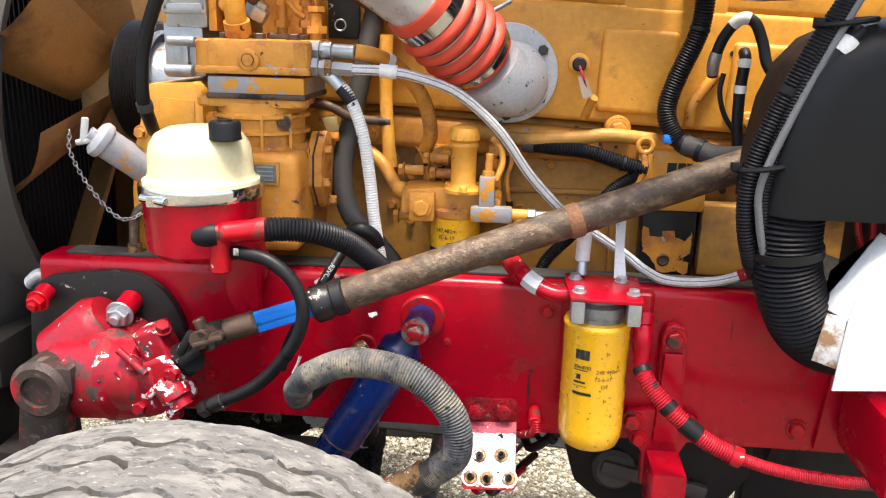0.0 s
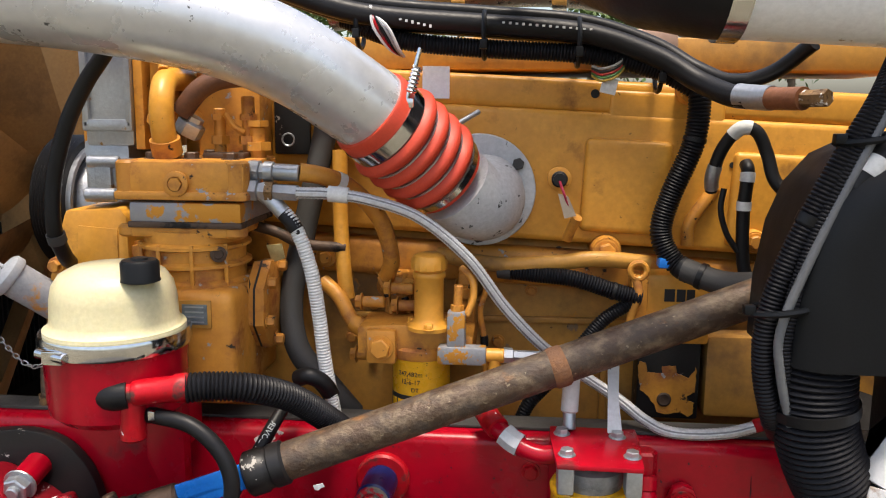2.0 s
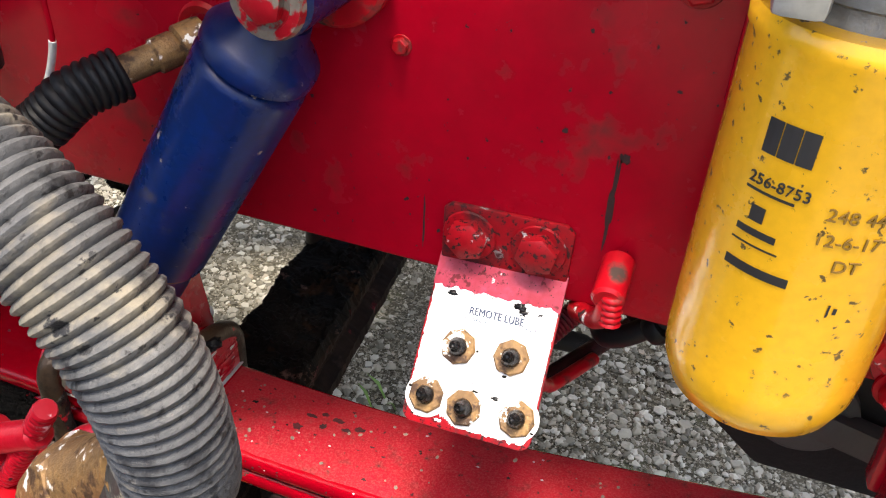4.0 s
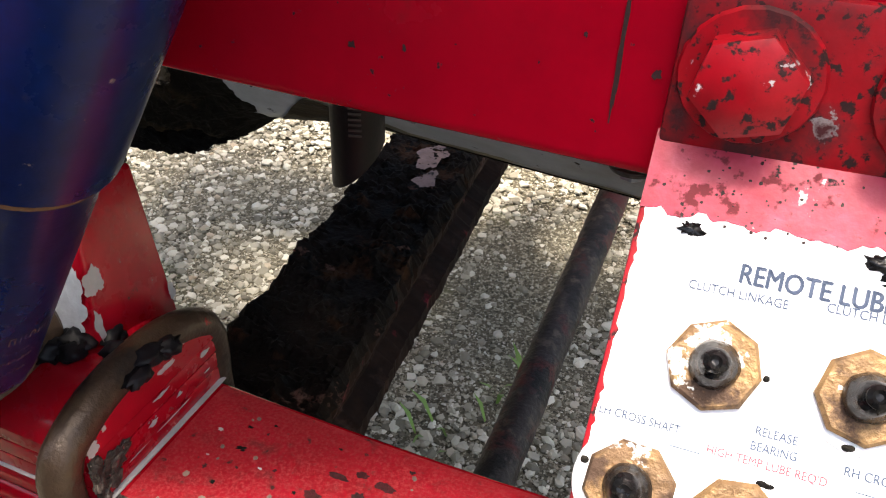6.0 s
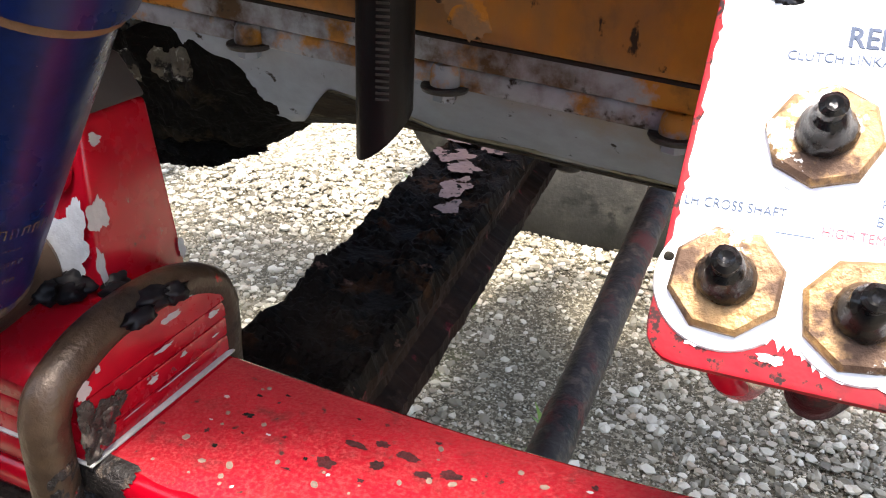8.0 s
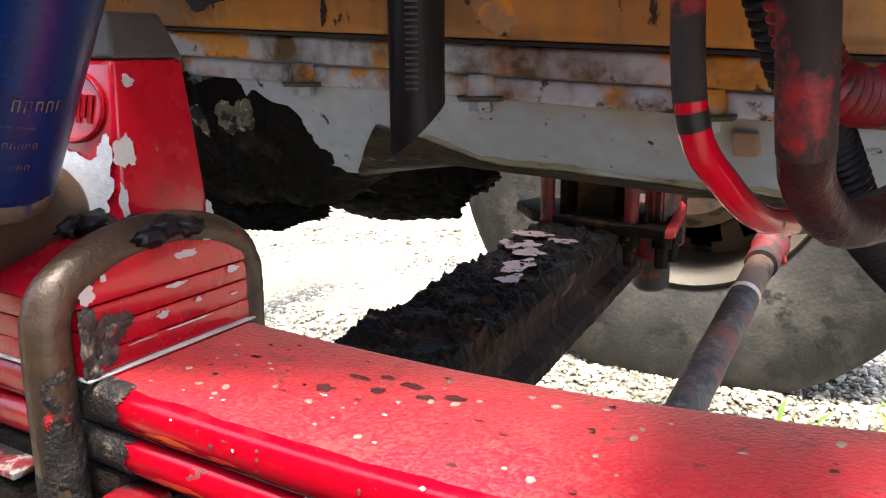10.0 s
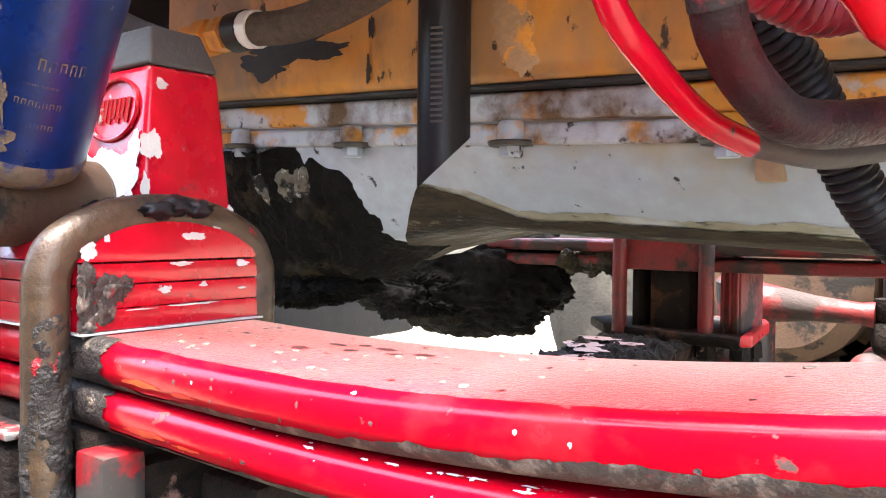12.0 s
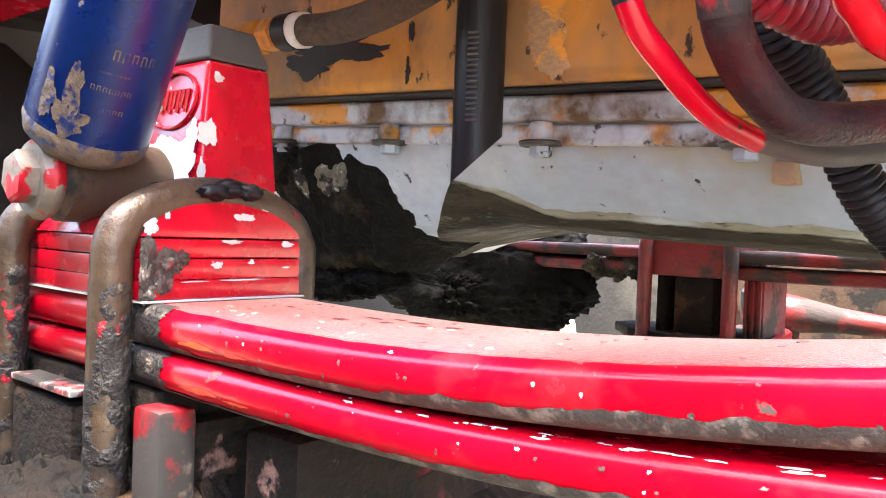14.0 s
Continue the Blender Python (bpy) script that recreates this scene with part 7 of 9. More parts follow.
lathe(bm, (-0.222, 1.735, 1.686), (0.5, 0, 0.85), [(0, 0), (0.022, 0), (0.024, 0.004), (0.024, 0.022), (0.016, 0.026), (0.016, 0.034)], 6)
part("nut", bm, M_ZINC, t)
hose("pipe", [(-0.24, 1.70, 1.655), (-0.24, 1.685, 1.70), (-0.241, 1.688, 1.742), (-0.247, 1.72, 1.772), (-0.255, 1.79, 1.778), (-0.26, 1.86, 1.775)], 0.0195, M_ORANGE, "fat orange elbow pipe on the compressor head", "pipe", bands=((0.0, 0.10, 1.25, M_ORANGEWORN, "collar"),))
hose("pipe", [(-0.255, 1.78, 1.86), (-0.262, 1.75, 1.82), (-0.25, 1.72, 1.79)], 0.008, M_ORANGEWORN, "thin rusty orange pipe", "pipe")
hose("loom", [(0.624, 1.83, 1.78), (0.624, 1.80, 1.755), (0.618, 1.797, 1.681), (0.587, 1.806, 1.592), (0.574, 1.808, 1.53), (0.592, 1.80, 1.485), (0.625, 1.785, 1.460)], 0.0165, M_LOOM, "black corrugated wiring loom on the engine's flank", "cable", ridge=0.0026, pitch=0.0055, bands=((0.93, 0.96, 1.06, M_RUBBER, "tie"), (0.30, 0.315, 1.05, M_RUBBER, "tie")))
hose("hose", [(0.612, 1.79, 1.468), (0.672, 1.755, 1.453), (0.728, 1.70, 1.466), (0.80, 1.64, 1.49)], 0.0205, M_RUBBERDUSTY, "taped dusty black cable bundle", "cable", bands=((0.12, 0.15, 1.12, M_RUBBER, "tie"), (0.55, 0.58, 1.08, M_RUBBER, "tie")))
hose("loom", [(0.30, 1.83, 1.452), (0.36, 1.815, 1.449), (0.43, 1.80, 1.445), (0.50, 1.80, 1.425), (0.545, 1.80, 1.415)], 0.013, M_LOOM, "black corrugated loom across the block", "cable", ridge=0.002, pitch=0.005, bands=((0.0, 0.10, 1.05, M_RUBBERDUSTY, "tape"), (0.80, 0.83, 1.06, M_RUBBER, "tie")))
hose("loom", [(0.53, 1.805, 1.405), (0.485, 1.80, 1.375), (0.45, 1.79, 1.335), (0.41, 1.775, 1.285), (0.36, 1.76, 1.235), (0.34, 1.76, 1.19)], 0.0105, M_LOOM, "thin black loom curving down to the frame", "cable", ridge=0.0018, pitch=0.005)
hose("hose", [(0.655, 1.815, 1.60), (0.652, 1.80, 1.628), (0.663, 1.79, 1.672), (0.685, 1.775, 1.704), (0.71, 1.77, 1.70), (0.728, 1.768, 1.665), (0.742, 1.758, 1.62), (0.775, 1.74, 1.595), (0.83, 1.70, 1.595)], 0.0105, M_RUBBER, "small black hose arched with white tape on top", "hose", bands=((0.30, 0.40, 1.12, M_TAG, "tape"), (0.02, 0.14, 1.15, M_ZINC, "fitting")))
hose("cable", [(0.709, 1.815, 1.645), (0.709, 1.80, 1.63), (0.706, 1.80, 1.56), (0.714, 1.80, 1.468), (0.74, 1.79, 1.43)], 0.011, M_RUBBER, "black cable with white tape rings", "cable", bands=((0.10, 0.16, 1.12, M_TAG, "tape"), (0.30, 0.36, 1.12, M_TAG, "tape")))
hose("cable", [(0.672, 1.80, 1.605), (0.668, 1.797, 1.57), (0.68, 1.797, 1.53), (0.70, 1.797, 1.50)], 0.005, M_RUBBER, "thin black cable on the engine", "cable")
hose("pipe", [(0.672, 1.86, 1.60), (0.63, 1.85, 1.54), (0.628, 1.85, 1.50)], 0.011, M_ORANGEWORN, "orange painted pipe end", "pipe")
hose("pipe", [(0.19, 1.84, 1.475), (0.30, 1.825, 1.462), (0.40, 1.815, 1.470), (0.47, 1.815, 1.478), (0.56, 1.83, 1.47)], 0.014, M_ORANGEDIRTY, "dirty orange wiring conduit along the block", "pipe")

# air conditioner hoses along the top
for i, (dz, dy, r) in enumerate(((0.0, 0.0, 0.0175), (0.020, 0.012, 0.012), (-0.006, 0.03, 0.014))):
    pts = [(-0.55, 1.84 + dy, 2.00 + dz), (-0.30, 1.82 + dy, 1.985 + dz), (-0.127, 1.80 + dy, 1.944 + dz), (0.053, 1.80 + dy, 1.890 + dz), (0.267, 1.815 + dy, 1.872 + dz), (0.432, 1.815 + dy, 1.858 + dz), (0.548, 1.80 + dy, 1.820 + dz), (0.612, 1.77 + dy, 1.780 + dz)]
    if i == 0:
        pts += [(0.65, 1.72, 1.757), (0.672, 1.69, 1.752)]
    elif i == 1:
        pts += [(0.66, 1.74, 1.778), (0.71, 1.71, 1.79), (0.75, 1.66, 1.83)]
    else:
        pts += [(0.63, 1.80, 1.74)]
    h = hose("hose", pts, r, M_RUBBER, "long black air conditioning hose over the engine", "hose")
    if i == 0:
        bm = B()
        for k in range(9):
            x = 0.10 + 0.010 * k
            box(bm, (x, 1.7885, 1.884 - 0.02 * (k / 9)), (0.004, 0.0015, 0.003 + 0.001 * (k % 3)), 0)
        for k in range(14):
            x = 0.30 + 0.011 * k
            box(bm, (x, 1.7985, 1.873 - 0.012 * (k / 14)), (0.0045, 0.0015, 0.003 + 0.001 * (k % 2)), 0)
        part("print_bar", bm, M_TAG, h, "illegible pale lettering")
        bm = tube(B(), [(0.66, 1.705, 1.7555), (0.68, 1.68, 1.7525), (0.695, 1.655, 1.751)], 0.0185, 16)
        part("crimp", bm, M_ZINC, h)
        bm = tube(B(), [(0.690, 1.66, 1.751), (0.707, 1.63, 1.750), (0.722, 1.60, 1.750)], 0.0165, 16)
        part("copper_ferrule", bm, mat("oxidised copper", (0.36, 0.15, 0.075), 0.45, 0.5, vscale=30, bump=0.2), h)
        bm = tube(B(), [(0.720, 1.605, 1.750), (0.732, 1.590, 1.750), (0.745, 1.572, 1.751)], 0.012, 6)
        part("spigot", bm, M_BRASS, h)
hose("loom", [(0.02, 1.85, 1.885), (0.12, 1.83, 1.848), (0.253, 1.83, 1.834), (0.435, 1.83, 1.824), (0.55, 1.82, 1.80), (0.62, 1.80, 1.765)], 0.014, M_LOOM, "black corrugated loom under the air conditioning hoses", "cable", ridge=0.0024, pitch=0.0055)
for x, z in ((0.055, 1.885), (0.268, 1.868), (0.425, 1.856), (0.56, 1.815)):
    t = thing("cable_tie", (x, 1.80, z), "black cable tie round the hoses", "cable tie", "cable ties")
    bm = tube(B(), [V(x, 1.83 + 0.040 * math.cos(a), z - 0.012 + 0.040 * math.sin(a)) for a in [2 * math.pi * k / 16 for k in range(17)]], 0.0042, 6, 0.008)
    box(bm, (x, 1.79, z - 0.03), (0.012, 0.012, 0.016), 0.002)
    part("strap", bm, M_BLACKPL, t)
t = thing("wire_harness", (0.47, 1.835, 1.79), "connector with coloured wires and white tag", "cable")
for k, c in enumerate(((0.6, 0.6, 0.55), (0.05, 0.05, 0.05), (0.5, 0.05, 0.04), (0.10, 0.25, 0.08), (0.55, 0.35, 0.05))):
    bm = tube(B(), [(0.505, 1.82, 1.825 - 0.004 * k), (0.49, 1.81, 1.808 - 0.005 * k), (0.465, 1.812, 1.80 - 0.005 * k), (0.45, 1.83, 1.805 - 0.004 * k)], 0.0022, 6)
    part("wire", bm, mat("wire insulation", c, 0.4, bump=0), t)
bm = B()
box(bm, (0.478, 1.818, 1.772), (0.026, 0.004, 0.026), 0.001, Matrix.Rotation(radians(12), 4, "Y"))
part("tag", bm, M_TAG, t)
t = thing("wire_harness", (0.11, 1.80, 1.86), "bundle of red and white wires behind the pipe", "cable")
for k in range(5):
    bm = tube(B(), [(0.08, 1.79, 1.90 - 0.003 * k), (0.085 + 0.006 * k, 1.785, 1.865), (0.11 + 0.004 * k, 1.80, 1.83), (0.13, 1.83, 1.82)], 0.0028, 6)
    part("wire", bm, (M_TAG, M_REDWORN, M_RUBBER, M_ZINC, M_TAG)[k], t)

# ---- sensor on the head ----
t = thing("pressure_sensor", (0.402, 1.83, 1.613), "round black sensor with wires and dirty tag on the head", "sensor")
bm = B()
lathe(bm, (0.402, 1.845, 1.613), (0, -1, 0), [(0, 0), (0.014, 0), (0.014, 0.012), (0.011, 0.014), (0.011, 0.02), (0, 0.02)], 28)
part("body", bm, M_BLACKPAINT, t)
part("boss", lathe(B(), (0.402, 1.851, 1.613), (0, -1, 0), [(0.012, 0), (0.021, 0), (0.021, 0.010), (0.016, 0.012), (0.012, 0.012)], 28), M_ORANGEWORN, t)
bm = tube(B(), [(0.402, 1.822, 1.61), (0.407, 1.80, 1.595), (0.417, 1.798, 1.57), (0.428, 1.80, 1.548)], 0.0025, 6)
part("wire", bm, M_PINK, t)
bm = B()
slab(bm, [(0.398, 1.80, 1.592), (0.415, 1.798, 1.588), (0.430, 1.796, 1.555), (0.410, 1.796, 1.550)], (0, -0.002, 0), 0)
part("tag", bm, mat("soiled tag", (0.50, 0.40, 0.30), 0.7), t)
bm = tube(B(), [(0.432, 1.798, 1.552), (0.425, 1.81, 1.535), (0.418, 1.83, 1.51)], 0.009, 12)
part("plug", bm, M_ORANGEWORN, t)

# ---- bolts and bosses on the block ----
for (x, y, z, r) in [(0.488, 1.842, 1.487, 0.016), (0.56, 1.815, 1.352, 0.014), (0.09, 1.90, 1.40, 0.014), (0.145, 1.79, 1.425, 0.010), (0.245, 1.80, 1.415, 0.010), (-0.02, 1.865, 1.46, 0.012), (0.62, 1.838, 1.765, 0.014), (0.42, 1.892, 1.425, 0.010), (0.74, 1.84, 1.51, 0.012)]:
    bm = B()
    lathe(bm, (x, y + 0.08, z), (0, -1, 0), [(0, 0), (r * 1.7, 0), (r * 1.7, 0.072), (r * 1.5, 0.08), (0, 0.08)], 20)
    hexbolt(bm, (x, y, z), (0, -1, 0), r, r * 0.8)
    part("bolt_boss", bm, M_ORANGEWORN, engine)
for (x, z, r) in ((0.10, 1.455, 0.036), (0.25, 1.41, 0.03)):
    bm = B()
    lathe(bm, (x, 1.91, z), (0, -1, 0), [(0, 0.004), (r * 0.75, 0.004), (r * 0.8, 0.03), (r, 0.036), (r * 1.1, 0.03), (r * 1.1, 0)], 28)
    part("core_plug", bm, M_ORANGEDIRTY, engine)
bm = B()
slab(bm, [(0.10, 1.80, 1.28), (0.14, 1.80, 1.28), (0.14, 1.80, 1.44), (0.10, 1.80, 1.44)], (0, 0.1, 0), 0.006)
part("filter_bracket", bm, M_ORANGEWORN, engine)
bm = B()
slab(bm, [(0.23, 1.80, 1.30), (0.26, 1.80, 1.30), (0.26, 1.80, 1.45), (0.23, 1.80, 1.45)], (0, 0.1, 0), 0.006)
part("filter_bracket", bm, M_ORANGEWORN, engine)

# small fixings, lines and ribs along the block
for (x, z, q) in ((0.063, 1.365, 0.009), (0.061, 1.266, 0.009), (0.30, 1.30, 0.010), (0.36, 1.40, 0.009), (0.40, 1.28, 0.010), (0.445, 1.455, 0.010), (0.335, 1.475, 0.008), (0.02, 1.30, 0.010), (0.47, 1.25, 0.009)):
    part("block_bolt", hexbolt(B(), (x, 1.904, z), (0, -1, 0), q, q * 0.9), M_ORANGEWORN, engine)
for (x, z, q) in ((0.408, 1.478, 0.006), (0.72, 1.36, 0.007), (0.46, 1.76, 0.007), (0.70, 1.64, 0.005)):
    part("hole", lathe(B(), (x, 1.866 if z > 1.5 else 1.904, z), (0, -1, 0), [(0, 0), (q, 0), (q * 1.1, 0.0015), (0, 0.0016)], 18), M_INK, engine, "dark bolt hole")
for (x, z, w) in ((0.411, 1.453, 0.05), (0.33, 1.44, 0.06)):
    part("casting_slot", box(B(), (x, 1.903, z), (w, 0.006, 0.008), 0.002), M_INK, engine, "dark slot in the casting")
for pts, q in (([(0.138, 1.80, 1.445), (0.133, 1.80, 1.42), (0.142, 1.795, 1.385), (0.150, 1.79, 1.35)], 0.0045), ([(0.275, 1.79, 1.46), (0.278, 1.79, 1.42), (0.270, 1.79, 1.385), (0.278, 1.79, 1.33), (0.280, 1.80, 1.25), (0.27, 1.82, 1.20)], 0.0048),
               ([(0.262, 1.775, 1.47), (0.255, 1.775, 1.43), (0.252, 1.77, 1.39)], 0.004), ([(0.09, 1.80, 1.44), (0.105, 1.795, 1.41), (0.115, 1.79, 1.37)], 0.004)):
    hose("fuel_line", pts, q, M_ORANGEWORN, "thin orange painted fuel line on the block", "pipe", bands=((0.45, 0.52, 1.5, M_RUBBER, "clip"),))
part("side_rib", box(B(), (0.30, 1.901, 1.345), (0.55, 0.012, 0.012), 0.004), M_ORANGEDIRTY, engine)
part("side_rib", box(B(), (0.497, 1.898, 1.25), (0.012, 0.018, 0.19), 0.004), M_ORANGEDIRTY, engine)
for (x, z, ru, rv, sd) in ((0.36, 1.415, 0.03, 0.006, 2), (0.20, 1.47, 0.04, 0.005, 3), (0.44, 1.34, 0.010, 0.022, 4), (0.02, 1.40, 0.012, 0.03, 6), (0.32, 1.26, 0.02, 0.03, 7)):
    part("oil_stain", blob(B(), lambda u, w, o: V(u, 1.9035 - o, w), x, z, ru, rv, sd, 0.7), M_BROWNGREY, engine, "brown oily stain")

# ---- fuel filter on the engine ----
t = thing("fuel_filter", (0.175, 1.75, 1.20), "yellow spin-on fuel filter hung under an orange filter base", "filter")
bm = B()
lathe(bm, (0.172, 1.752, 1.16), (0, 0, 1), [(0, 0), (0.03, 0), (0.046, 0.012), (0.050, 0.03), (0.050, 0.150), (0.0515, 0.153), (0.0515, 0.16), (0.048, 0.163), (0, 0.163)], 48)
fcan = part("canister", bm, M_FILTER, t)
def on_fcan(a0, z0):
    def place(u, w, o):
        a = radians(a0) + u / 0.05
        return V(0.172 + (0.0506 + o) * math.sin(a), 1.752 - (0.0506 + o) * math.cos(a), z0 + w)
    return place
lettering("247,482m", 0.011, on_fcan(-42, 1.291), M_INK, fcan)
lettering("12-6-17", 0.011, on_fcan(-36, 1.277), M_INK, fcan)
lettering("DT", 0.010, on_fcan(-14, 1.264), M_INK, fcan)
bm = B()
pl = on_fcan(-75, 1.215)
for i in range(20):
    bm.faces.new([bm.verts.new(pl(0.0055 * (i + a), b * 0.042, 0)) for a, b in ((0, 0), (1, 0), (1, 1), (0, 1))])
part("dark_band", bm, M_INK, fcan)
bm = B()
pl = on_fcan(-64, 1.223)
for u0, wd in ((0, 0.014), (0.017, 0.015), (0.035, 0.014)):
    for i in range(4):
        bm.faces.new([bm.verts.new(pl(u0 + wd * (i + a) / 4, b * 0.026, 0.0006)) for a, b in ((0, 0), (1, 0), (1, 1), (0, 1))])
part("logo_block", bm, M_FILTER, fcan)
bm = B()
slab(bm, [(0.068, 1.71, 1.325), (0.262, 1.71, 1.325), (0.262, 1.71, 1.36), (0.225, 1.71, 1.378), (0.13, 1.71, 1.378), (0.068, 1.71, 1.372)], (0, 0.10, 0), 0.006)
lathe(bm, (0.172, 1.752, 1.318), (0, 0, 1), [(0, 0), (0.053, 0), (0.055, 0.004), (0.055, 0.016), (0.05, 0.02), (0, 0.02)], 40)
part("base_casting", bm, M_ORANGEWORN, t)
bm = B()
box(bm, (0.110, 1.706, 1.342), (0.050, 0.02, 0.058), 0.006)
hexbolt(bm, (0.110, 1.696, 1.342), (0, -1, 0), 0.017, 0.012)
part("bolt_pad", bm, M_ORANGEWORN, t)
bm = B()
lathe(bm, (0.188, 1.715, 1.372), (0, 0, 1), [(0, 0), (0.036, 0), (0.036, 0.006), (0.027, 0.012), (0.0245, 0.02), (0.0245, 0.085), (0.027, 0.088), (0.027, 0.094), (0.024, 0.098), (0, 0.098)], 32)
for k in range(3):
    a = 0.6 + k * 2.1
    hexbolt(bm, (0.188 + 0.032 * math.cos(a), 1.715 + 0.032 * math.sin(a), 1.378), (0, 0, 1), 0.008, 0.008)
part("priming_pump", bm, M_ORANGE, t)
bm = B()
lathe(bm, (0.188, 1.712, 1.468), (0, 0, 1), [(0, 0), (0.022, 0), (0.0275, 0.006)] + [(0.0275, 0.010)] + [(0.0275, 0.020), (0.025, 0.028), (0.016, 0.032), (0, 0.033)], 32)
for k, v in enumerate(bm.verts):
    if 1.472 < v.co.z < 1.490 and k % 2:
        v.co += V(v.co.x - 0.188, v.co.y - 1.712, 0) * 0.09
part("knurled_cap", bm, M_ORANGE, t)
bm = B()
box(bm, (0.235, 1.70, 1.375), (0.030, 0.03, 0.065), 0.005)
box(bm, (0.245, 1.695, 1.335), (0.080, 0.028, 0.030), 0.005)
part("valve_block", bm, mat("scuffed bare casting", (0.34, 0.35, 0.37), 0.45, 0.4, col2=(0.28, 0.28, 0.29), vscale=18, bump=0.2, layers=[((0.50, 0.22, 0.03), 30, 0.56, 0.02, 0.5, 0)]), t)
bm = B()
rod(bm, (0.236, 1.70, 1.40), (0.238, 1.70, 1.45), 0.0075, 12)
lathe(bm, (0.236, 1.70, 1.405), (0, 0, 1), [(0, 0), (0.011, 0), (0.011, 0.012), (0, 0.012)], 6)
tube(bm, [(0.252, 1.70, 1.40), (0.262, 1.705, 1.43), (0.258, 1.71, 1.46), (0.24, 1.72, 1.475)], 0.006, 10)
part("bleed_fitting", bm, M_ORANGEWORN, t)
bm = B()
rod(bm, (0.283, 1.695, 1.335), (0.315, 1.695, 1.335), 0.012, 14)
rod(bm, (0.299, 1.695, 1.342), (0.299, 1.695, 1.28), 0.011, 14)
lathe(bm, (0.299, 1.695, 1.285), (0, 0, -1), [(0, 0), (0.016, 0), (0.016, 0.014), (0.012, 0.016), (0, 0.016)], 6)
part("tee", bm, M_ORANGE, t)
bm = B()
lathe(bm, (0.313, 1.696, 1.336), (1, 0.1, -0.04), [(0, 0), (0.013, 0), (0.013, 0.014), (0.0095, 0.016), (0.0095, 0.06), (0, 0.06)], 6)
part("zinc_union", bm, M_ZINC, t)
for (x, z) in ((0.135, 1.425), (0.148, 1.395), (0.085, 1.40), (0.075, 1.305)):
    bm = B()
    rod(bm, (x - 0.02, 1.775, z), (x + 0.02, 1.775, z), 0.010, 12)
    hexbolt(bm, (x - 0.02, 1.775, z), (-1, 0, 0), 0.012, 0.01)
    part("pipe_stub", bm, M_ORANGEWORN, t)

# ---- engine control box ----
t = thing("control_module", (0.62, 1.84, 1.30), "orange engine control housing with black burnt-off paint patches", "control unit")
bm = B()
box(bm, (0.612, 1.855, 1.39), (0.115, 0.07, 0.125), 0.010)
part("upper_housing", bm, M_ORANGE, t)
bm = B()
box(bm, (0.605, 1.860, 1.257), (0.110, 0.055, 0.142), 0.006)
part("lower_housing", bm, M_BLACKPAINT, t, "black housing where the orange paint has come off")
bm = B()
skin = [(0.552, 1.292), (0.563, 1.290), (0.568, 1.273), (0.593, 1.272), (0.594, 1.284), (0.617, 1.285), (0.619, 1.273), (0.640, 1.264), (0.647, 1.272), (0.653, 1.283), (0.653, 1.238), (0.640, 1.230), (0.642, 1.220), (0.652, 1.219), (0.651, 1.198), (0.641, 1.192), (0.627, 1.200), (0.613, 1.196), (0.589, 1.198), (0.582, 1.215), (0.570, 1.230), (0.556, 1.239), (0.551, 1.277)]
rag = []
for (xa, za), (xb, zb) in zip(skin, skin[1:] + skin[:1]):
    for k in range(6):
        q = V(xa + (xb - xa) * k / 6, 0, za + (zb - za) * k / 6)
        rag.append((q.x + 0.0028 * noise.noise(q * 120), 1.8322, q.z + 0.0028 * noise.noise(q * 120 + V(9, 0, 0))))
slab(bm, rag, (0, -0.0016, 0), 0)
part("paint_skin", bm, M_ORANGEWORN, t, "ragged skin of orange paint left on the housing")
part("bolt_hole", lathe(B(), (0.599, 1.8305, 1.223), (0, -1, 0), [(0, 0.0012), (0.007, 0.0014), (0.010, 0.0026), (0.013, 0.0008)], 22), M_BROWNSTEEL, t)
bm = B()
for (u, w, a, b) in ((0, 0, 0.018, 0.022), (0.021, 0, 0.015, 0.022), (0.038, 0, 0.014, 0.022)):
    box(bm, (0.588 + u + a / 2, 1.8195, 1.405 + b / 2), (a, 0.001, b), 0)
part("logo_block", bm, M_INK, t)
bm = B()
box(bm, (0.745, 1.868, 1.265), (0.15, 0.06, 0.15), 0.010)
part("side_cover", bm, M_ORANGEDIRTY, t)
bm = B()
box(bm, (0.545, 1.84, 1.40), (0.03, 0.05, 0.09), 0.006)
hexbolt(bm, (0.565, 1.812, 1.355), (0, -1, 0), 0.016, 0.010)
tube(bm, [(0.535, 1.80, 1.455), (0.54, 1.795, 1.42), (0.53, 1.80, 1.38), (0.525, 1.80, 1.32)], 0.008, 10)
tube(bm, [V(0.538 + 0.014 * math.cos(a), 1.795, 1.463 + 0.014 * math.sin(a)) for a in [2 * math.pi * k / 14 for k in range(15)]], 0.005, 8)
part("dipstick_bracket", bm, M_ORANGEWORN, t)
bm = B()
box(bm, (0.585, 1.80, 1.478), (0.03, 0.03, 0.018), 0.004)
part("blue_connector", bm, M_BLUEPL, t)

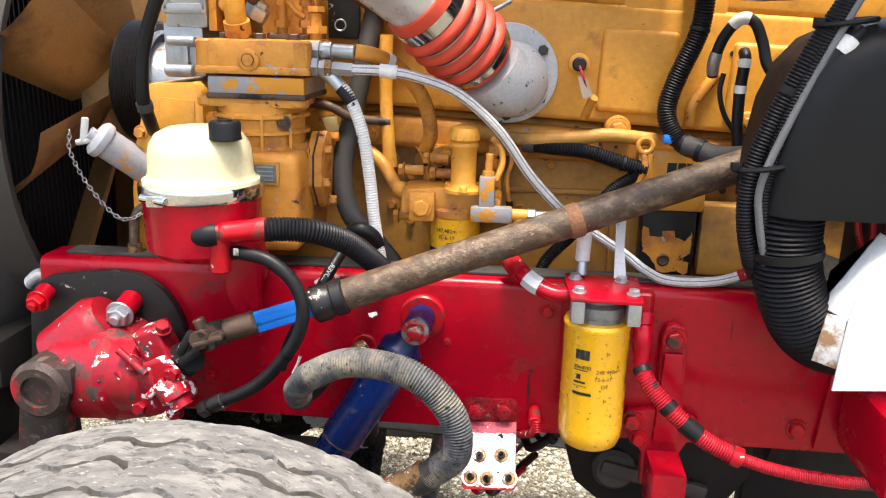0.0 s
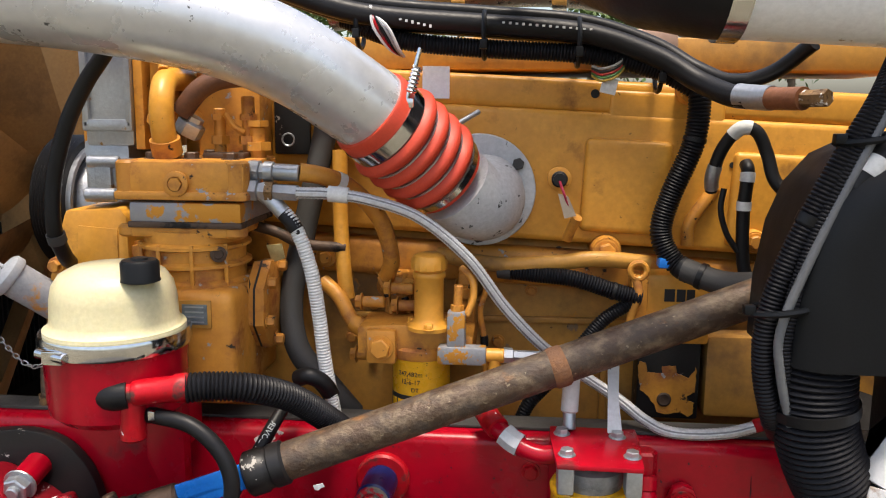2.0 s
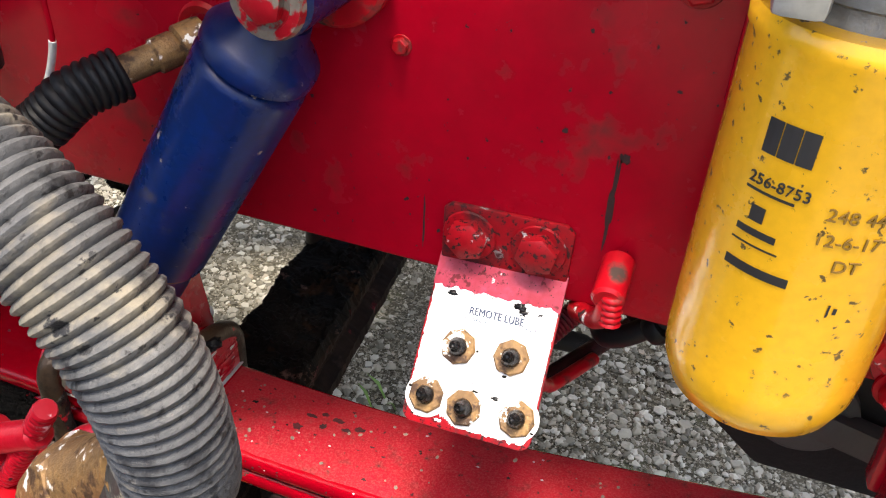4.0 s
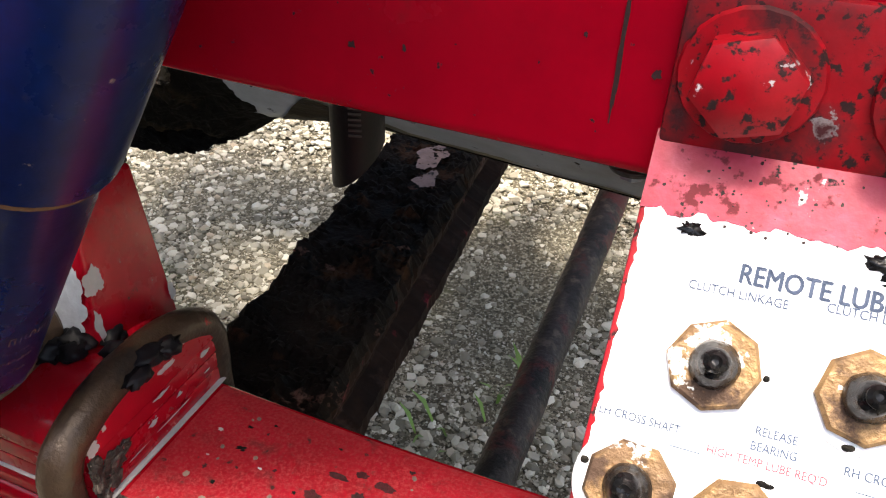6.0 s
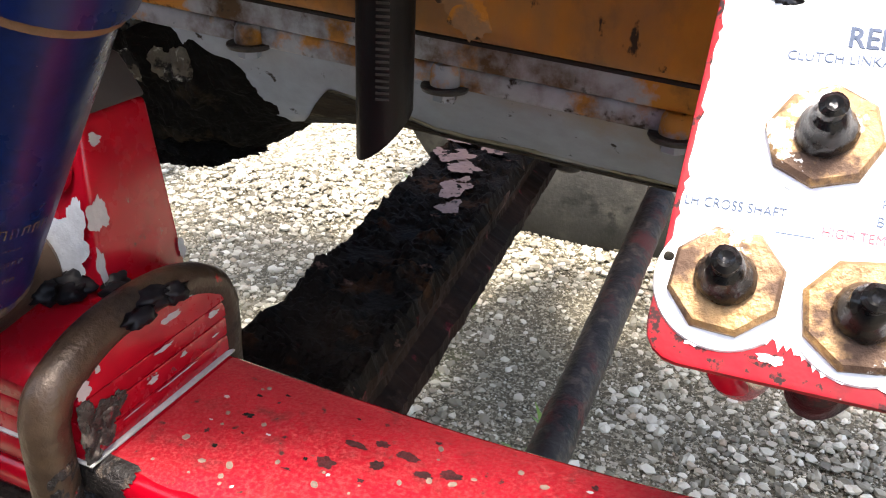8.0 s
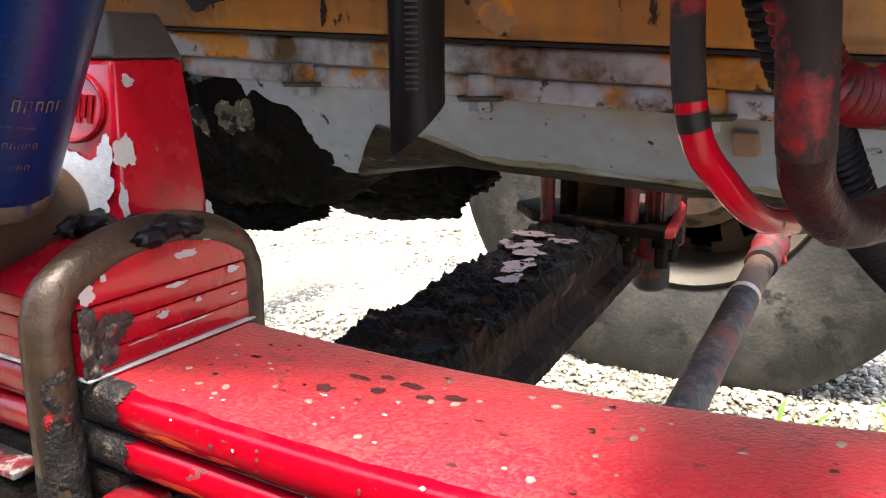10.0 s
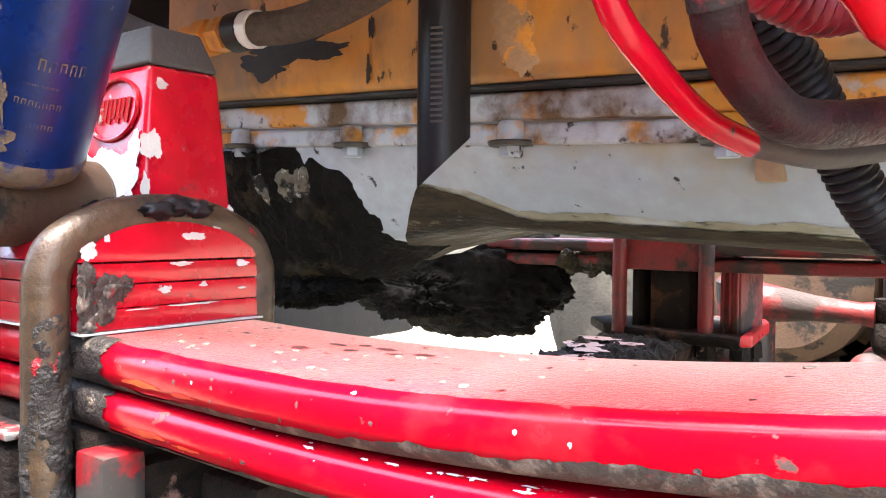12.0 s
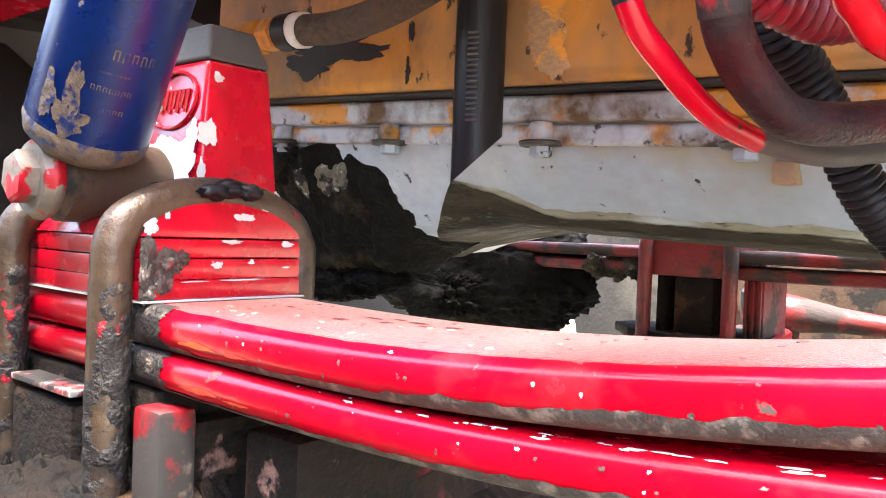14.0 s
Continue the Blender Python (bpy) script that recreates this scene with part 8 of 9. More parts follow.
# ---- air compressor ----
t = thing("air_compressor", (-0.2, 1.74, 1.26), "orange air compressor with finned cylinder and bare scuffs", "compressor")
bm = B()
box(bm, (-0.195, 1.722, 1.617), (0.205, 0.172, 0.062), 0.008)
lathe(bm, (-0.200, 1.637, 1.613), (0, -1, 0), [(0, 0), (0.020, 0), (0.020, 0.008), (0.017, 0.010), (0.012, 0.010), (0.012, 0.006), (0, 0.006)], 24)
lathe(bm, (-0.200, 1.633, 1.613), (0, -1, 0), [(0, 0), (0.011, 0), (0.011, 0.008), (0, 0.008)], 6)
for (x, y) in ((-0.285, 1.652), (-0.108, 1.652), (-0.285, 1.795), (-0.108, 1.795)):
    part("corner_boss", rod(B(), (x, y, 1.590), (x, y, 1.6485), 0.019, 20, 0.004), M_ORANGEWORN, t)
box(bm, (-0.195, 1.722, 1.594), (0.215, 0.180, 0.014), 0.005)
part("cylinder_head", bm, M_ORANGEWORN, t)
bm = B()
box(bm, (-0.192, 1.722, 1.547), (0.186, 0.168, 0.010), 0.003)
part("gasket", bm, M_BROWNSTEEL, t, "brown scorched gasket")
for (x, y) in ((-0.290, 1.662), (-0.118, 1.662)):
    part("flange_ear", rod(B(), (x, y, 1.526), (x, y, 1.545), 0.020, 20, 0.004), M_ORANGEWORN, t)
part("cover_plug", lathe(B(), (-0.145, 1.655, 1.50), (0.5, -1, 0), [(0, 0), (0.013, 0), (0.013, 0.006), (0.008, 0.007), (0.007, 0.003), (0, 0.003)], 20), M_BROWNSTEEL, t)
bm = B()
for (x, y) in ((-0.265, 1.70), (-0.20, 1.70), (-0.135, 1.70), (-0.265, 1.775), (-0.20, 1.785), (-0.135, 1.775)):
    part("head_bolt", hexbolt(B(), (x, y, 1.647), (0, 0, 1), 0.012, 0.010), M_BROWNSTEEL, t)
box(bm, (-0.155, 1.74, 1.651), (0.07, 0.04, 0.012), 0.003)
part("clamp_bar", bm, M_BROWNSTEEL, t)
bm = B()
box(bm, (-0.192, 1.722, 1.566), (0.182, 0.162, 0.034), 0.006)
part("valve_plate", bm, mat("scraped grey band", (0.26, 0.25, 0.25), 0.45, 0.4, col2=(0.33, 0.33, 0.35), vscale=20, bump=0.2, layers=[((0.55, 0.24, 0.03), 20, 0.58, 0.02, 0.5, 0)]), t)
bm = B()
box(bm, (-0.205, 1.722, 1.536), (0.185, 0.155, 0.020), 0.006)
lathe(bm, (-0.205, 1.715, 1.43), (0, 0, 1), [(0, 0), (0.082, 0)] + [q for k in range(3) for q in ((0.082, 0.014 + 0.030 * k), (0.091, 0.017 + 0.030 * k), (0.091, 0.022 + 0.030 * k), (0.082, 0.026 + 0.030 * k))] + [(0.082, 0.105), (0, 0.105)], 40)
part("finned_cylinder", bm, M_ORANGEWORN, t)
bm = B()
box(bm, (-0.195, 1.727, 1.355), (0.175, 0.235, 0.185), 0.02, None, 3)
lathe(bm, (-0.16, 1.755, 1.395), (1, 0, 0), [(0, 0), (0.062, 0), (0.062, 0.05), (0, 0.05)], 32)
part("crankcase", bm, M_ORANGEWORN, t)
bm = B()
for a0, a1, r in ((0.0, 0.012, 0.078), (0.016, 0.030, 0.080)):
    lathe(bm, (-0.112 + a0, 1.755, 1.400), (1, 0, 0), [(0, 0), (r, 0), (r, a1 - a0), (r * 0.93, a1 - a0 + 0.002), (0, a1 - a0 + 0.002)], 8, a0=0.3)
for k in range(6):
    a = 1.047 * k + 0.3
    hexbolt(bm, (-0.080, 1.755 + 0.064 * math.cos(a), 1.40 + 0.064 * math.sin(a)), (1, 0, 0), 0.010, 0.012)
part("end_cover", bm, M_ORANGEWORN, t)
part("joint_ring", lathe(B(), (-0.100, 1.755, 1.400), (1, 0, 0), [(0.06, 0), (0.0795, 0), (0.0795, 0.0035), (0.06, 0.0035)], 8, a0=0.3), M_INK, t, "black oily joint")
for (y, z, ru, rv, sd) in ((1.690, 1.425, 0.006, 0.022, 2), (1.70, 1.375, 0.004, 0.018, 5)):
    part("oil_run", blob(B(), lambda u, w, o: V(-0.1068 + o, u, w), y, z, ru, rv, sd, 0.6), M_INK, t, "black oil run down the joint")
for k in range(4):
    a = radians(215 + 36 * k)
    part("cylinder_rib", box(B(), (-0.205 + 0.088 * math.cos(a), 1.715 + 0.088 * math.sin(a), 1.478), (0.006, 0.006, 0.075), 0.001), M_ORANGEWORN, t)
bm = B()
box(bm, (-0.168, 1.608, 1.412), (0.052, 0.004, 0.044), 0.001)
part("nameplate_rim", bm, M_ORANGEDIRTY, t)
bm = B()
box(bm, (-0.168, 1.6055, 1.412), (0.040, 0.002, 0.032), 0.0005)
npl = part("nameplate", bm, mat("worn nameplate", (0.05, 0.06, 0.07), 0.4, 0.3, col2=(0.20, 0.24, 0.27), vscale=60), t, "dark nameplate with illegible lines")
bm = B()
for k in range(4):
    box(bm, (-0.168, 1.6042, 1.400 + 0.008 * k), (0.030, 0.0006, 0.0025), 0)
part("print_bar", bm, M_ZINC, npl)

# ---- timing gear housing ----
t = thing("gear_housing", (-0.39, 1.80, 1.25), "orange front gear housing with bare aluminium casting above", "engine housing")
bm = B()
slab(bm, [(-0.478, 1.70, 1.22), (-0.315, 1.70, 1.22), (-0.316, 1.70, 1.550), (-0.328, 1.70, 1.566), (-0.424, 1.70, 1.560), (-0.440, 1.70, 1.51), (-0.458, 1.70, 1.447), (-0.472, 1.70, 1.357)], (0, 0.25, 0), 0.008)
part("cover", bm, M_ORANGE, t)
bm = B()
slab(bm, [(-0.41, 1.6985, 1.40), (-0.335, 1.6985, 1.40), (-0.332, 1.6985, 1.53), (-0.40, 1.6985, 1.535)], (0, -0.002, 0), 0.001)
part("raised_panel", bm, M_ORANGE, t)
part("cover_bolt", hexbolt(B(), (-0.445, 1.70, 1.465), (0, -1, 0), 0.011, 0.010), M_ORANGEWORN, t)
part("cover_bolt", hexbolt(B(), (-0.306, 1.725, 1.49), (0, -1, 0), 0.014, 0.012), M_ORANGEWORN, t)
bm = B()
box(bm, (-0.355, 1.83, 1.76), (0.085, 0.19, 0.19), 0.008)
box(bm, (-0.355, 1.815, 1.855), (0.080, 0.19, 0.02), 0.006)
box(bm, (-0.355, 1.733, 1.845), (0.088, 0.012, 0.016), 0.005)
box(bm, (-0.355, 1.733, 1.70), (0.088, 0.012, 0.02), 0.005)
box(bm, (-0.392, 1.733, 1.77), (0.012, 0.012, 0.15), 0.004)
box(bm, (-0.317, 1.733, 1.77), (0.012, 0.012, 0.15), 0.004)
part("aluminium_casting", bm, M_ALU, t, "bare cast aluminium housing with ribs")
bm = B()
box(bm, (-0.365, 1.85, 1.625), (0.08, 0.22, 0.10), 0.008)
box(bm, (-0.352, 1.735, 1.61), (0.075, 0.03, 0.07), 0.006)
rod(bm, (-0.385, 1.715, 1.640), (-0.33, 1.715, 1.640), 0.010, 14)
rod(bm, (-0.39, 1.712, 1.585), (-0.335, 1.712, 1.585), 0.012, 14)
box(bm, (-0.36, 1.718, 1.613), (0.03, 0.014, 0.06), 0.005)
part("lower_casting", bm, M_ALU, t)
bm = B()
slab(bm, [(-0.402, 1.745, 1.57), (-0.396, 1.745, 1.57), (-0.394, 1.745, 1.70), (-0.398, 1.745, 1.86), (-0.406, 1.745, 1.86), (-0.406, 1.745, 1.70)], (0, 0.2, 0), 0.001)
slab(bm, [(-0.312, 1.74, 1.66), (-0.296, 1.74, 1.66), (-0.296, 1.74, 1.87), (-0.312, 1.74, 1.87)], (0, 0.2, 0), 0.002)
part("gasket_flange", bm, M_ORANGEWORN, t)
bm = B()
box(bm, (-0.275, 1.80, 1.77), (0.03, 0.10, 0.17), 0.012)
for z in (1.835, 1.71):
    hexbolt(bm, (-0.277, 1.748, z), (0, -1, 0), 0.013, 0.014)
    hexbolt(bm, (-0.235, 1.80, z), (0, -1, 0), 0.014, 0.012)
part("bolt_flange", bm, M_ORANGEWORN, t)
# clutter of orange castings between the compressor and the head
bm = B()
box(bm, (-0.172, 1.84, 1.70), (0.115, 0.08, 0.22), 0.012)
box(bm, (-0.21, 1.80, 1.84), (0.10, 0.08, 0.05), 0.010)
part("side_casting", bm, M_ORANGEWORN, t)
for (x, z0, z1, r) in ((-0.175, 1.64, 1.73, 0.010), (-0.125, 1.64, 1.75, 0.011), (-0.11, 1.63, 1.70, 0.014)):
    bm = B()
    rod(bm, (x, 1.765, z0), (x, 1.765, z1), r, 14)
    lathe(bm, (x, 1.765, z0 + 0.03), (0, 0, 1), [(0, 0), (r * 1.6, 0), (r * 1.6, 0.014), (0, 0.014)], 6)
    lathe(bm, (x, 1.765, z0 + 0.07), (0, 0, 1), [(0, 0), (r * 1.4, 0), (r * 1.4, 0.010), (0, 0.010)], 6)
    part("governor_fitting", bm, M_ORANGEWORN, t)
bm = B()
tube(bm, [(-0.16, 1.755, 1.72), (-0.145, 1.75, 1.70), (-0.13, 1.755, 1.69)], 0.006, 8)
part("governor_pipe", bm, M_ORANGEWORN, t)
t2 = thing("lift_bracket", (-0.08, 1.845, 1.68), "dark steel plate with a wire ring", "bracket")
bm = B()
box(bm, (-0.07, 1.842, 1.70), (0.065, 0.012, 0.10), 0.004)
part("plate", bm, M_BLACKPAINT, t2)
bm = tube(B(), [V(-0.076 + 0.011 * math.cos(a), 1.832, 1.676 + 0.011 * math.sin(a)) for a in [2 * math.pi * k / 16 for k in range(17)]], 0.0018, 8)
part("ring", bm, M_ZINC, t2)
bm = B()
slab(bm, [(-0.095, 1.75, 1.50), (-0.065, 1.74, 1.505), (-0.060, 1.74, 1.48), (-0.085, 1.75, 1.47)], (0, -0.003, 0), 0.001)
tagged(part("tag", bm, mat("yellowed tag", (0.45, 0.36, 0.16), 0.7)), "yellowed tag hanging by the compressor pipe", "tag")
hose("pipe", [(-0.12, 1.77, 1.53), (-0.08, 1.765, 1.52), (-0.04, 1.775, 1.50), (0.03, 1.80, 1.49)], 0.009, M_BROWNSTEEL, "thin rusty pipe behind the hoses", "pipe")

# ---- fan, pulley, radiator ----
fan = thing("fan", (-0.62, 2.06, 1.50), "tan plastic radiator fan with broad twisted blades", "fan")
FC = V(-0.66, 2.07, 1.50)
for k in range(10):
    a0 = 2 * math.pi * k / 10 + radians(157)
    bm = B()
    rows = []
    for i in range(11):
        s = i / 10
        r = 0.13 + 0.345 * s
        ch = 0.165 + 0.05 * s
        pitch_ = -radians(46 - 4 * s)
        row = []
        for j in range(9):
            q = j / 8 - 0.5
            along = q * ch
            camber = 0.14 * (0.25 - q * q) * ch * 4
            tang, axial = along * math.cos(pitch_) - camber * math.sin(pitch_), along * math.sin(pitch_) + camber * math.cos(pitch_)
            a = a0 + tang / r
            row.append(bm.verts.new(FC + V(axial, r * math.cos(a), r * math.sin(a))))
        rows.append(row)
    for p, q in zip(rows, rows[1:]):
        for j in range(8):
            bm.faces.new((p[j], p[j + 1], q[j + 1], q[j]))
    g = bmesh.ops.solidify(bm, geom=bm.faces[:], thickness=0.006)
    part("blade", bm, M_FAN, fan, sharp=50)
bm = B()
lathe(bm, FC + V(-0.03, 0, 0), (1, 0, 0), [(0, 0), (0.14, 0), (0.155, 0.01), (0.155, 0.07), (0.12, 0.09), (0, 0.09)], 40)
part("hub", bm, M_FAN, fan)
t = thing("belt_pulley", (-0.52, 2.05, 1.53), "black belt pulley with steel face behind the fan", "pulley")
bm = B()
lathe(bm, (-0.585, 1.99, 1.54), (1, 0, 0), [(0.09, 0), (0.131, 0), (0.135, 0.004)] + [q for k in range(8) for q in ((0.135, 0.006 + 0.006 * k), (0.131, 0.009 + 0.006 * k))] + [(0.135, 0.056), (0.128, 0.062), (0.112, 0.062)], 48)
part("belt", bm, M_RUBBER, t, "black ribbed drive belt")
bm = B()
lathe(bm, (-0.575, 1.99, 1.54), (1, 0, 0), [(0, 0), (0.114, 0), (0.114, 0.062), (0.108, 0.064), (0.104, 0.045), (0.09, 0.045), (0.085, 0.09), (0.075, 0.12), (0.075, 0.2), (0, 0.2)], 48)
part("sheave", bm, M_ALU, t)
t = thing("radiator", (-0.85, 2.06, 0.95), "black radiator core with grey fan shroud ring", "radiator")
bm = B()
box(bm, (-0.93, 2.06, 1.45), (0.10, 0.95, 1.15), 0.01)
part("core", bm, M_RAD, t)
for k in range(47):
    part("fin", box(B(), (-0.876, 1.60 + 0.02 * k, 1.45), (0.010, 0.006, 1.1), 0), M_RAD, t)
bm = B()
RG = []
n = 72
for k in range(n):
    a = 2 * math.pi * k / n
    cy, cz = 2.09 + 0.492 * math.cos(a), 1.46 + 0.492 * math.sin(a)
    ky, kz = 2.08 + 0.50 * max(-1, min(1, 1.35 * math.cos(a))), 1.46 + 0.60 * max(-1, min(1, 1.35 * math.sin(a)))
    RG.append([bm.verts.new(p) for p in (V(-0.66, cy, cz), V(-0.668, cy - 0.012 * math.cos(a), cz - 0.012 * math.sin(a)), V(-0.74, cy, cz), V(-0.88, ky, kz), V(-0.88, ky + 0.02 * math.cos(a), kz + 0.02 * math.sin(a)), V(-0.735, cy + 0.02 * math.cos(a), cz + 0.02 * math.sin(a)), V(-0.66, cy + 0.014 * math.cos(a), cz + 0.014 * math.sin(a)))])
for i in range(n):
    a, b = RG[i], RG[(i + 1) % n]
    for j in range(7):
        bm.faces.new((a[j], b[j], b[(j + 1) % 7], a[(j + 1) % 7]))
bmesh.ops.recalc_face_normals(bm, faces=bm.faces[:])
part("shroud", bm, mat("grey-brown shroud", (0.030, 0.028, 0.025), 0.6, col2=(0.05, 0.045, 0.04), vscale=8, bump=0.15), t, "dusty grey fan shroud")
bm = B()
box(bm, (-0.80, 2.06, 1.00), (0.16, 0.95, 0.10), 0.01)
tagged(part("cross_member", bm, M_DARK), "dark cross member under the radiator", "cross member")

# oil filler neck with chain
t = thing("oil_filler", (-0.47, 1.68, 1.41), "scuffed oil filler tube with white T-handle and chain", "filler neck")
o, d = V(-0.440, 1.715, 1.385), V(-0.085, -0.06, 0.083).normalized()
bm = B()
lathe(bm, o, d, [(0, 0), (0.030, 0), (0.030, 0.105), (0, 0.105)], 28)
part("tube", bm, mat("scuffed grey tube", (0.40, 0.41, 0.43), 0.45, 0.1, col2=(0.30, 0.30, 0.31), vscale=14, bump=0.15, layers=[((0.55, 0.25, 0.05), 16, 0.64, 0.05, 0.5, 0)]), t)
bm = B()
lathe(bm, o + d * 0.10, d, [(0, 0), (0.034, 0), (0.036, 0.003), (0.036, 0.014), (0.030, 0.02), (0.012, 0.024), (0.012, 0.034), (0, 0.034)], 28)
part("cap", bm, M_FLANGE, t)
bm = B()
e = o + d * 0.136
rod(bm, e + V(-0.012, 0, -0.02), e + V(-0.004, 0, 0.026), 0.007, 12)
rod(bm, e + V(-0.026, 0, -0.022), e + V(0.004, 0, -0.016), 0.006, 12)
part("handle", bm, M_TAG, t)
bm = B()
cp = spline([(-0.552, 1.63, 1.47), (-0.556, 1.635, 1.43), (-0.535, 1.65, 1.365), (-0.49, 1.66, 1.305), (-0.46, 1.67, 1.300), (-0.425, 1.69, 1.325)], 0.009)
for i, c in enumerate(cp[:-1]):
    dd = (cp[i + 1] - c).normalized()
    sd = dd.orthogonal() if i % 2 else dd.cross(dd.orthogonal())
    sd.normalize()
    tube(bm, [c + dd * 0.0062 * math.cos(a) + sd * 0.0036 * math.sin(a) for a in [2 * math.pi * k / 8 for k in range(9)]], 0.0011, 5, 0.004)
part("chain", bm, M_ZINC, t)
hose("hose", [(-0.275, 1.60, 1.87), (-0.289, 1.62, 1.823), (-0.33, 1.62, 1.765), (-0.365, 1.62, 1.70), (-0.392, 1.622, 1.62), (-0.40, 1.625, 1.545), (-0.405, 1.66, 1.49), (-0.43, 1.73, 1.46)], 0.0125, M_RUBBER, "slim black hose from the charge pipe to the front cover", bands=((0.74, 0.77, 1.2, M_RUBBERDUSTY, "tie"),))
hose("pipe", [(-0.40, 1.70, 1.33), (-0.44, 1.69, 1.32), (-0.462, 1.685, 1.30), (-0.465, 1.68, 1.26), (-0.465, 1.68, 1.20)], 0.010, M_RUST, "small bent drain pipe with brass nut", "pipe", bands=((0.75, 0.85, 1.4, M_BRASS, "nut"),))

# ---- steering gear ----
t = thing("steering_gear", (-0.45, 1.60, 1.0), "red painted steering gear box, scraped white, on black plate", "steering gear")
bm = B()
pts = [(-0.655, 1.625, 1.10), (-0.645, 1.625, 1.16), (-0.61, 1.625, 1.19), (-0.52, 1.625, 1.205), (-0.45, 1.625, 1.208), (-0.39, 1.625, 1.185), (-0.35, 1.625, 1.13), (-0.335, 1.625, 1.05), (-0.36, 1.625, 0.98), (-0.45, 1.625, 0.94), (-0.60, 1.625, 0.94), (-0.665, 1.625, 1.0)]
slab(bm, [V(*p) for p in spline(pts, 0.014)], (0, -0.022, 0), 0.003)
part("mounting_plate", bm, M_BLACKPAINT, t, "black mounting plate with scraped edges")
bm = B()
A = V(-0.545, 1.535, 1.025)
Bq = V(-0.315, 1.50, 1.055)
lathe(bm, A, Bq - A, [(0, 0), (0.075, 0), (0.085, 0.02), (0.085, 0.12), (0.072, 0.135), (0.072, 0.185), (0.058, 0.195), (0.058, 0.225), (0.03, 0.235), (0, 0.235)], 36)
lathe(bm, (-0.47, 1.60, 1.03), (0, -1, 0), [(0, 0), (0.10, 0), (0.10, 0.05), (0.085, 0.075), (0.07, 0.11), (0, 0.12)], 36)
box(bm, (-0.40, 1.53, 1.03), (0.12, 0.12, 0.13), 0.02, Matrix.Rotation(radians(-10), 4, "Y"), 3)
rough_up(bm, 0.0025, 18)
M_GEAR = mat("scuffed red casting", (0.36, 0.003, 0.013), 0.36, col2=(0.22, 0.004, 0.012), vscale=10, coat=0.1, bump=0.3, bscale=70,
             layers=[((0.05, 0.03, 0.03), 18, 0.64, 0.04, 0.8, 0), ((0.70, 0.66, 0.63), 40, 0.735, 0.012, 0.6, 0)])
M_GEARWHITE = mat("scraped red casting", (0.36, 0.003, 0.013), 0.36, col2=(0.22, 0.004, 0.012), vscale=10, coat=0.1, bump=0.3, bscale=70,
                  layers=[((0.05, 0.03, 0.03), 30, 0.66, 0.04, 0.8, 0), ((0.75, 0.72, 0.70), 34, 0.60, 0.012, 0.6, 0)])
part("housing", bm, M_GEAR, t)
bm = B()
box(bm, (-0.335, 1.475, 1.045), (0.10, 0.05, 0.10), 0.012, Matrix.Rotation(radians(-25), 4, "Y"), 3)
for (x, z) in ((-0.37, 1.09), (-0.30, 1.075), (-0.365, 1.005), (-0.30, 1.00)):
    hexbolt(bm, (x, 1.452, z), (0, -1, 0), 0.013, 0.010)
part("valve_cover", bm, M_GEARWHITE, t)
bm = lathe(B(), (-0.565, 1.55, 1.045), (0.11, 0.01, 0.09), [(0, 0), (0.055, 0), (0.064, 0.008), (0.064, 0.11), (0.058, 0.12), (0.050, 0.135), (0, 0.138)], 36)
part("cylinder_shoulder", bm, M_GEAR, t)
bm = box(B(), (-0.338, 1.485, 1.115), (0.052, 0.06, 0.075), 0.010, Matrix.Rotation(radians(-22), 4, "Y"), 3)
part("valve_block", bm, M_GEARWHITE, t)
part("block_cap", hexbolt(B(), (-0.322, 1.47, 1.150), (0.3, -0.4, 0.9), 0.013, 0.012), M_GEAR, t)
bm = lathe(B(), (-0.315, 1.462, 1.055), (0.55, -0.2, -0.80), [(0, 0), (0.026, 0), (0.028, 0.004), (0.028, 0.035), (0.020, 0.040), (0.020, 0.055), (0, 0.056)], 20)
part("port_boss", bm, M_GEARWHITE, t)
for (p0, p1) in (((-0.395, 1.448, 1.115), (-0.345, 1.442, 1.075)), ((-0.400, 1.449, 1.075), (-0.372, 1.444, 1.035)), ((-0.345, 1.444, 1.03), (-0.310, 1.446, 1.065))):
    part("casting_rib", tube(B(), [p0, p1], 0.007, 10, 0.01), M_GEARWHITE, t)
for (x, y, z, L, r) in ((-0.440, 1.605, 1.155, 0.055, 0.022), (-0.612, 1.603, 1.165, 0.035, 0.018)):
    bm = B()
    rod(bm, (x, y, z), (x, y - L, z - 0.012), r, 18)
    part("bolt_boss", bm, M_RED, t)
    bm = B()
    hexbolt(bm, (x, y - L, z - 0.012), (0, -1, -0.2), r * 0.95, 0.016, stud=0.008)
    part("bolt", bm, M_REDWORN if r < 0.02 else M_ZINC, t)
bm = B()
lathe(bm, (-0.54, 1.50, 1.035), (0, -1, 0), [(0, 0), (0.05, 0), (0.055, 0.01), (0.055, 0.07), (0.045, 0.08), (0.03, 0.08), (0.03, 0.07), (0, 0.07)], 32)
box(bm, (-0.55, 1.46, 0.96), (0.09, 0.05, 0.20), 0.015, Matrix.Rotation(radians(8), 4, "Y"), 3)
box(bm, (-0.50, 1.455, 1.055), (0.045, 0.05, 0.05), 0.006)
rod(bm, (-0.475, 1.455, 1.055), (-0.43, 1.455, 1.055), 0.016, 6)
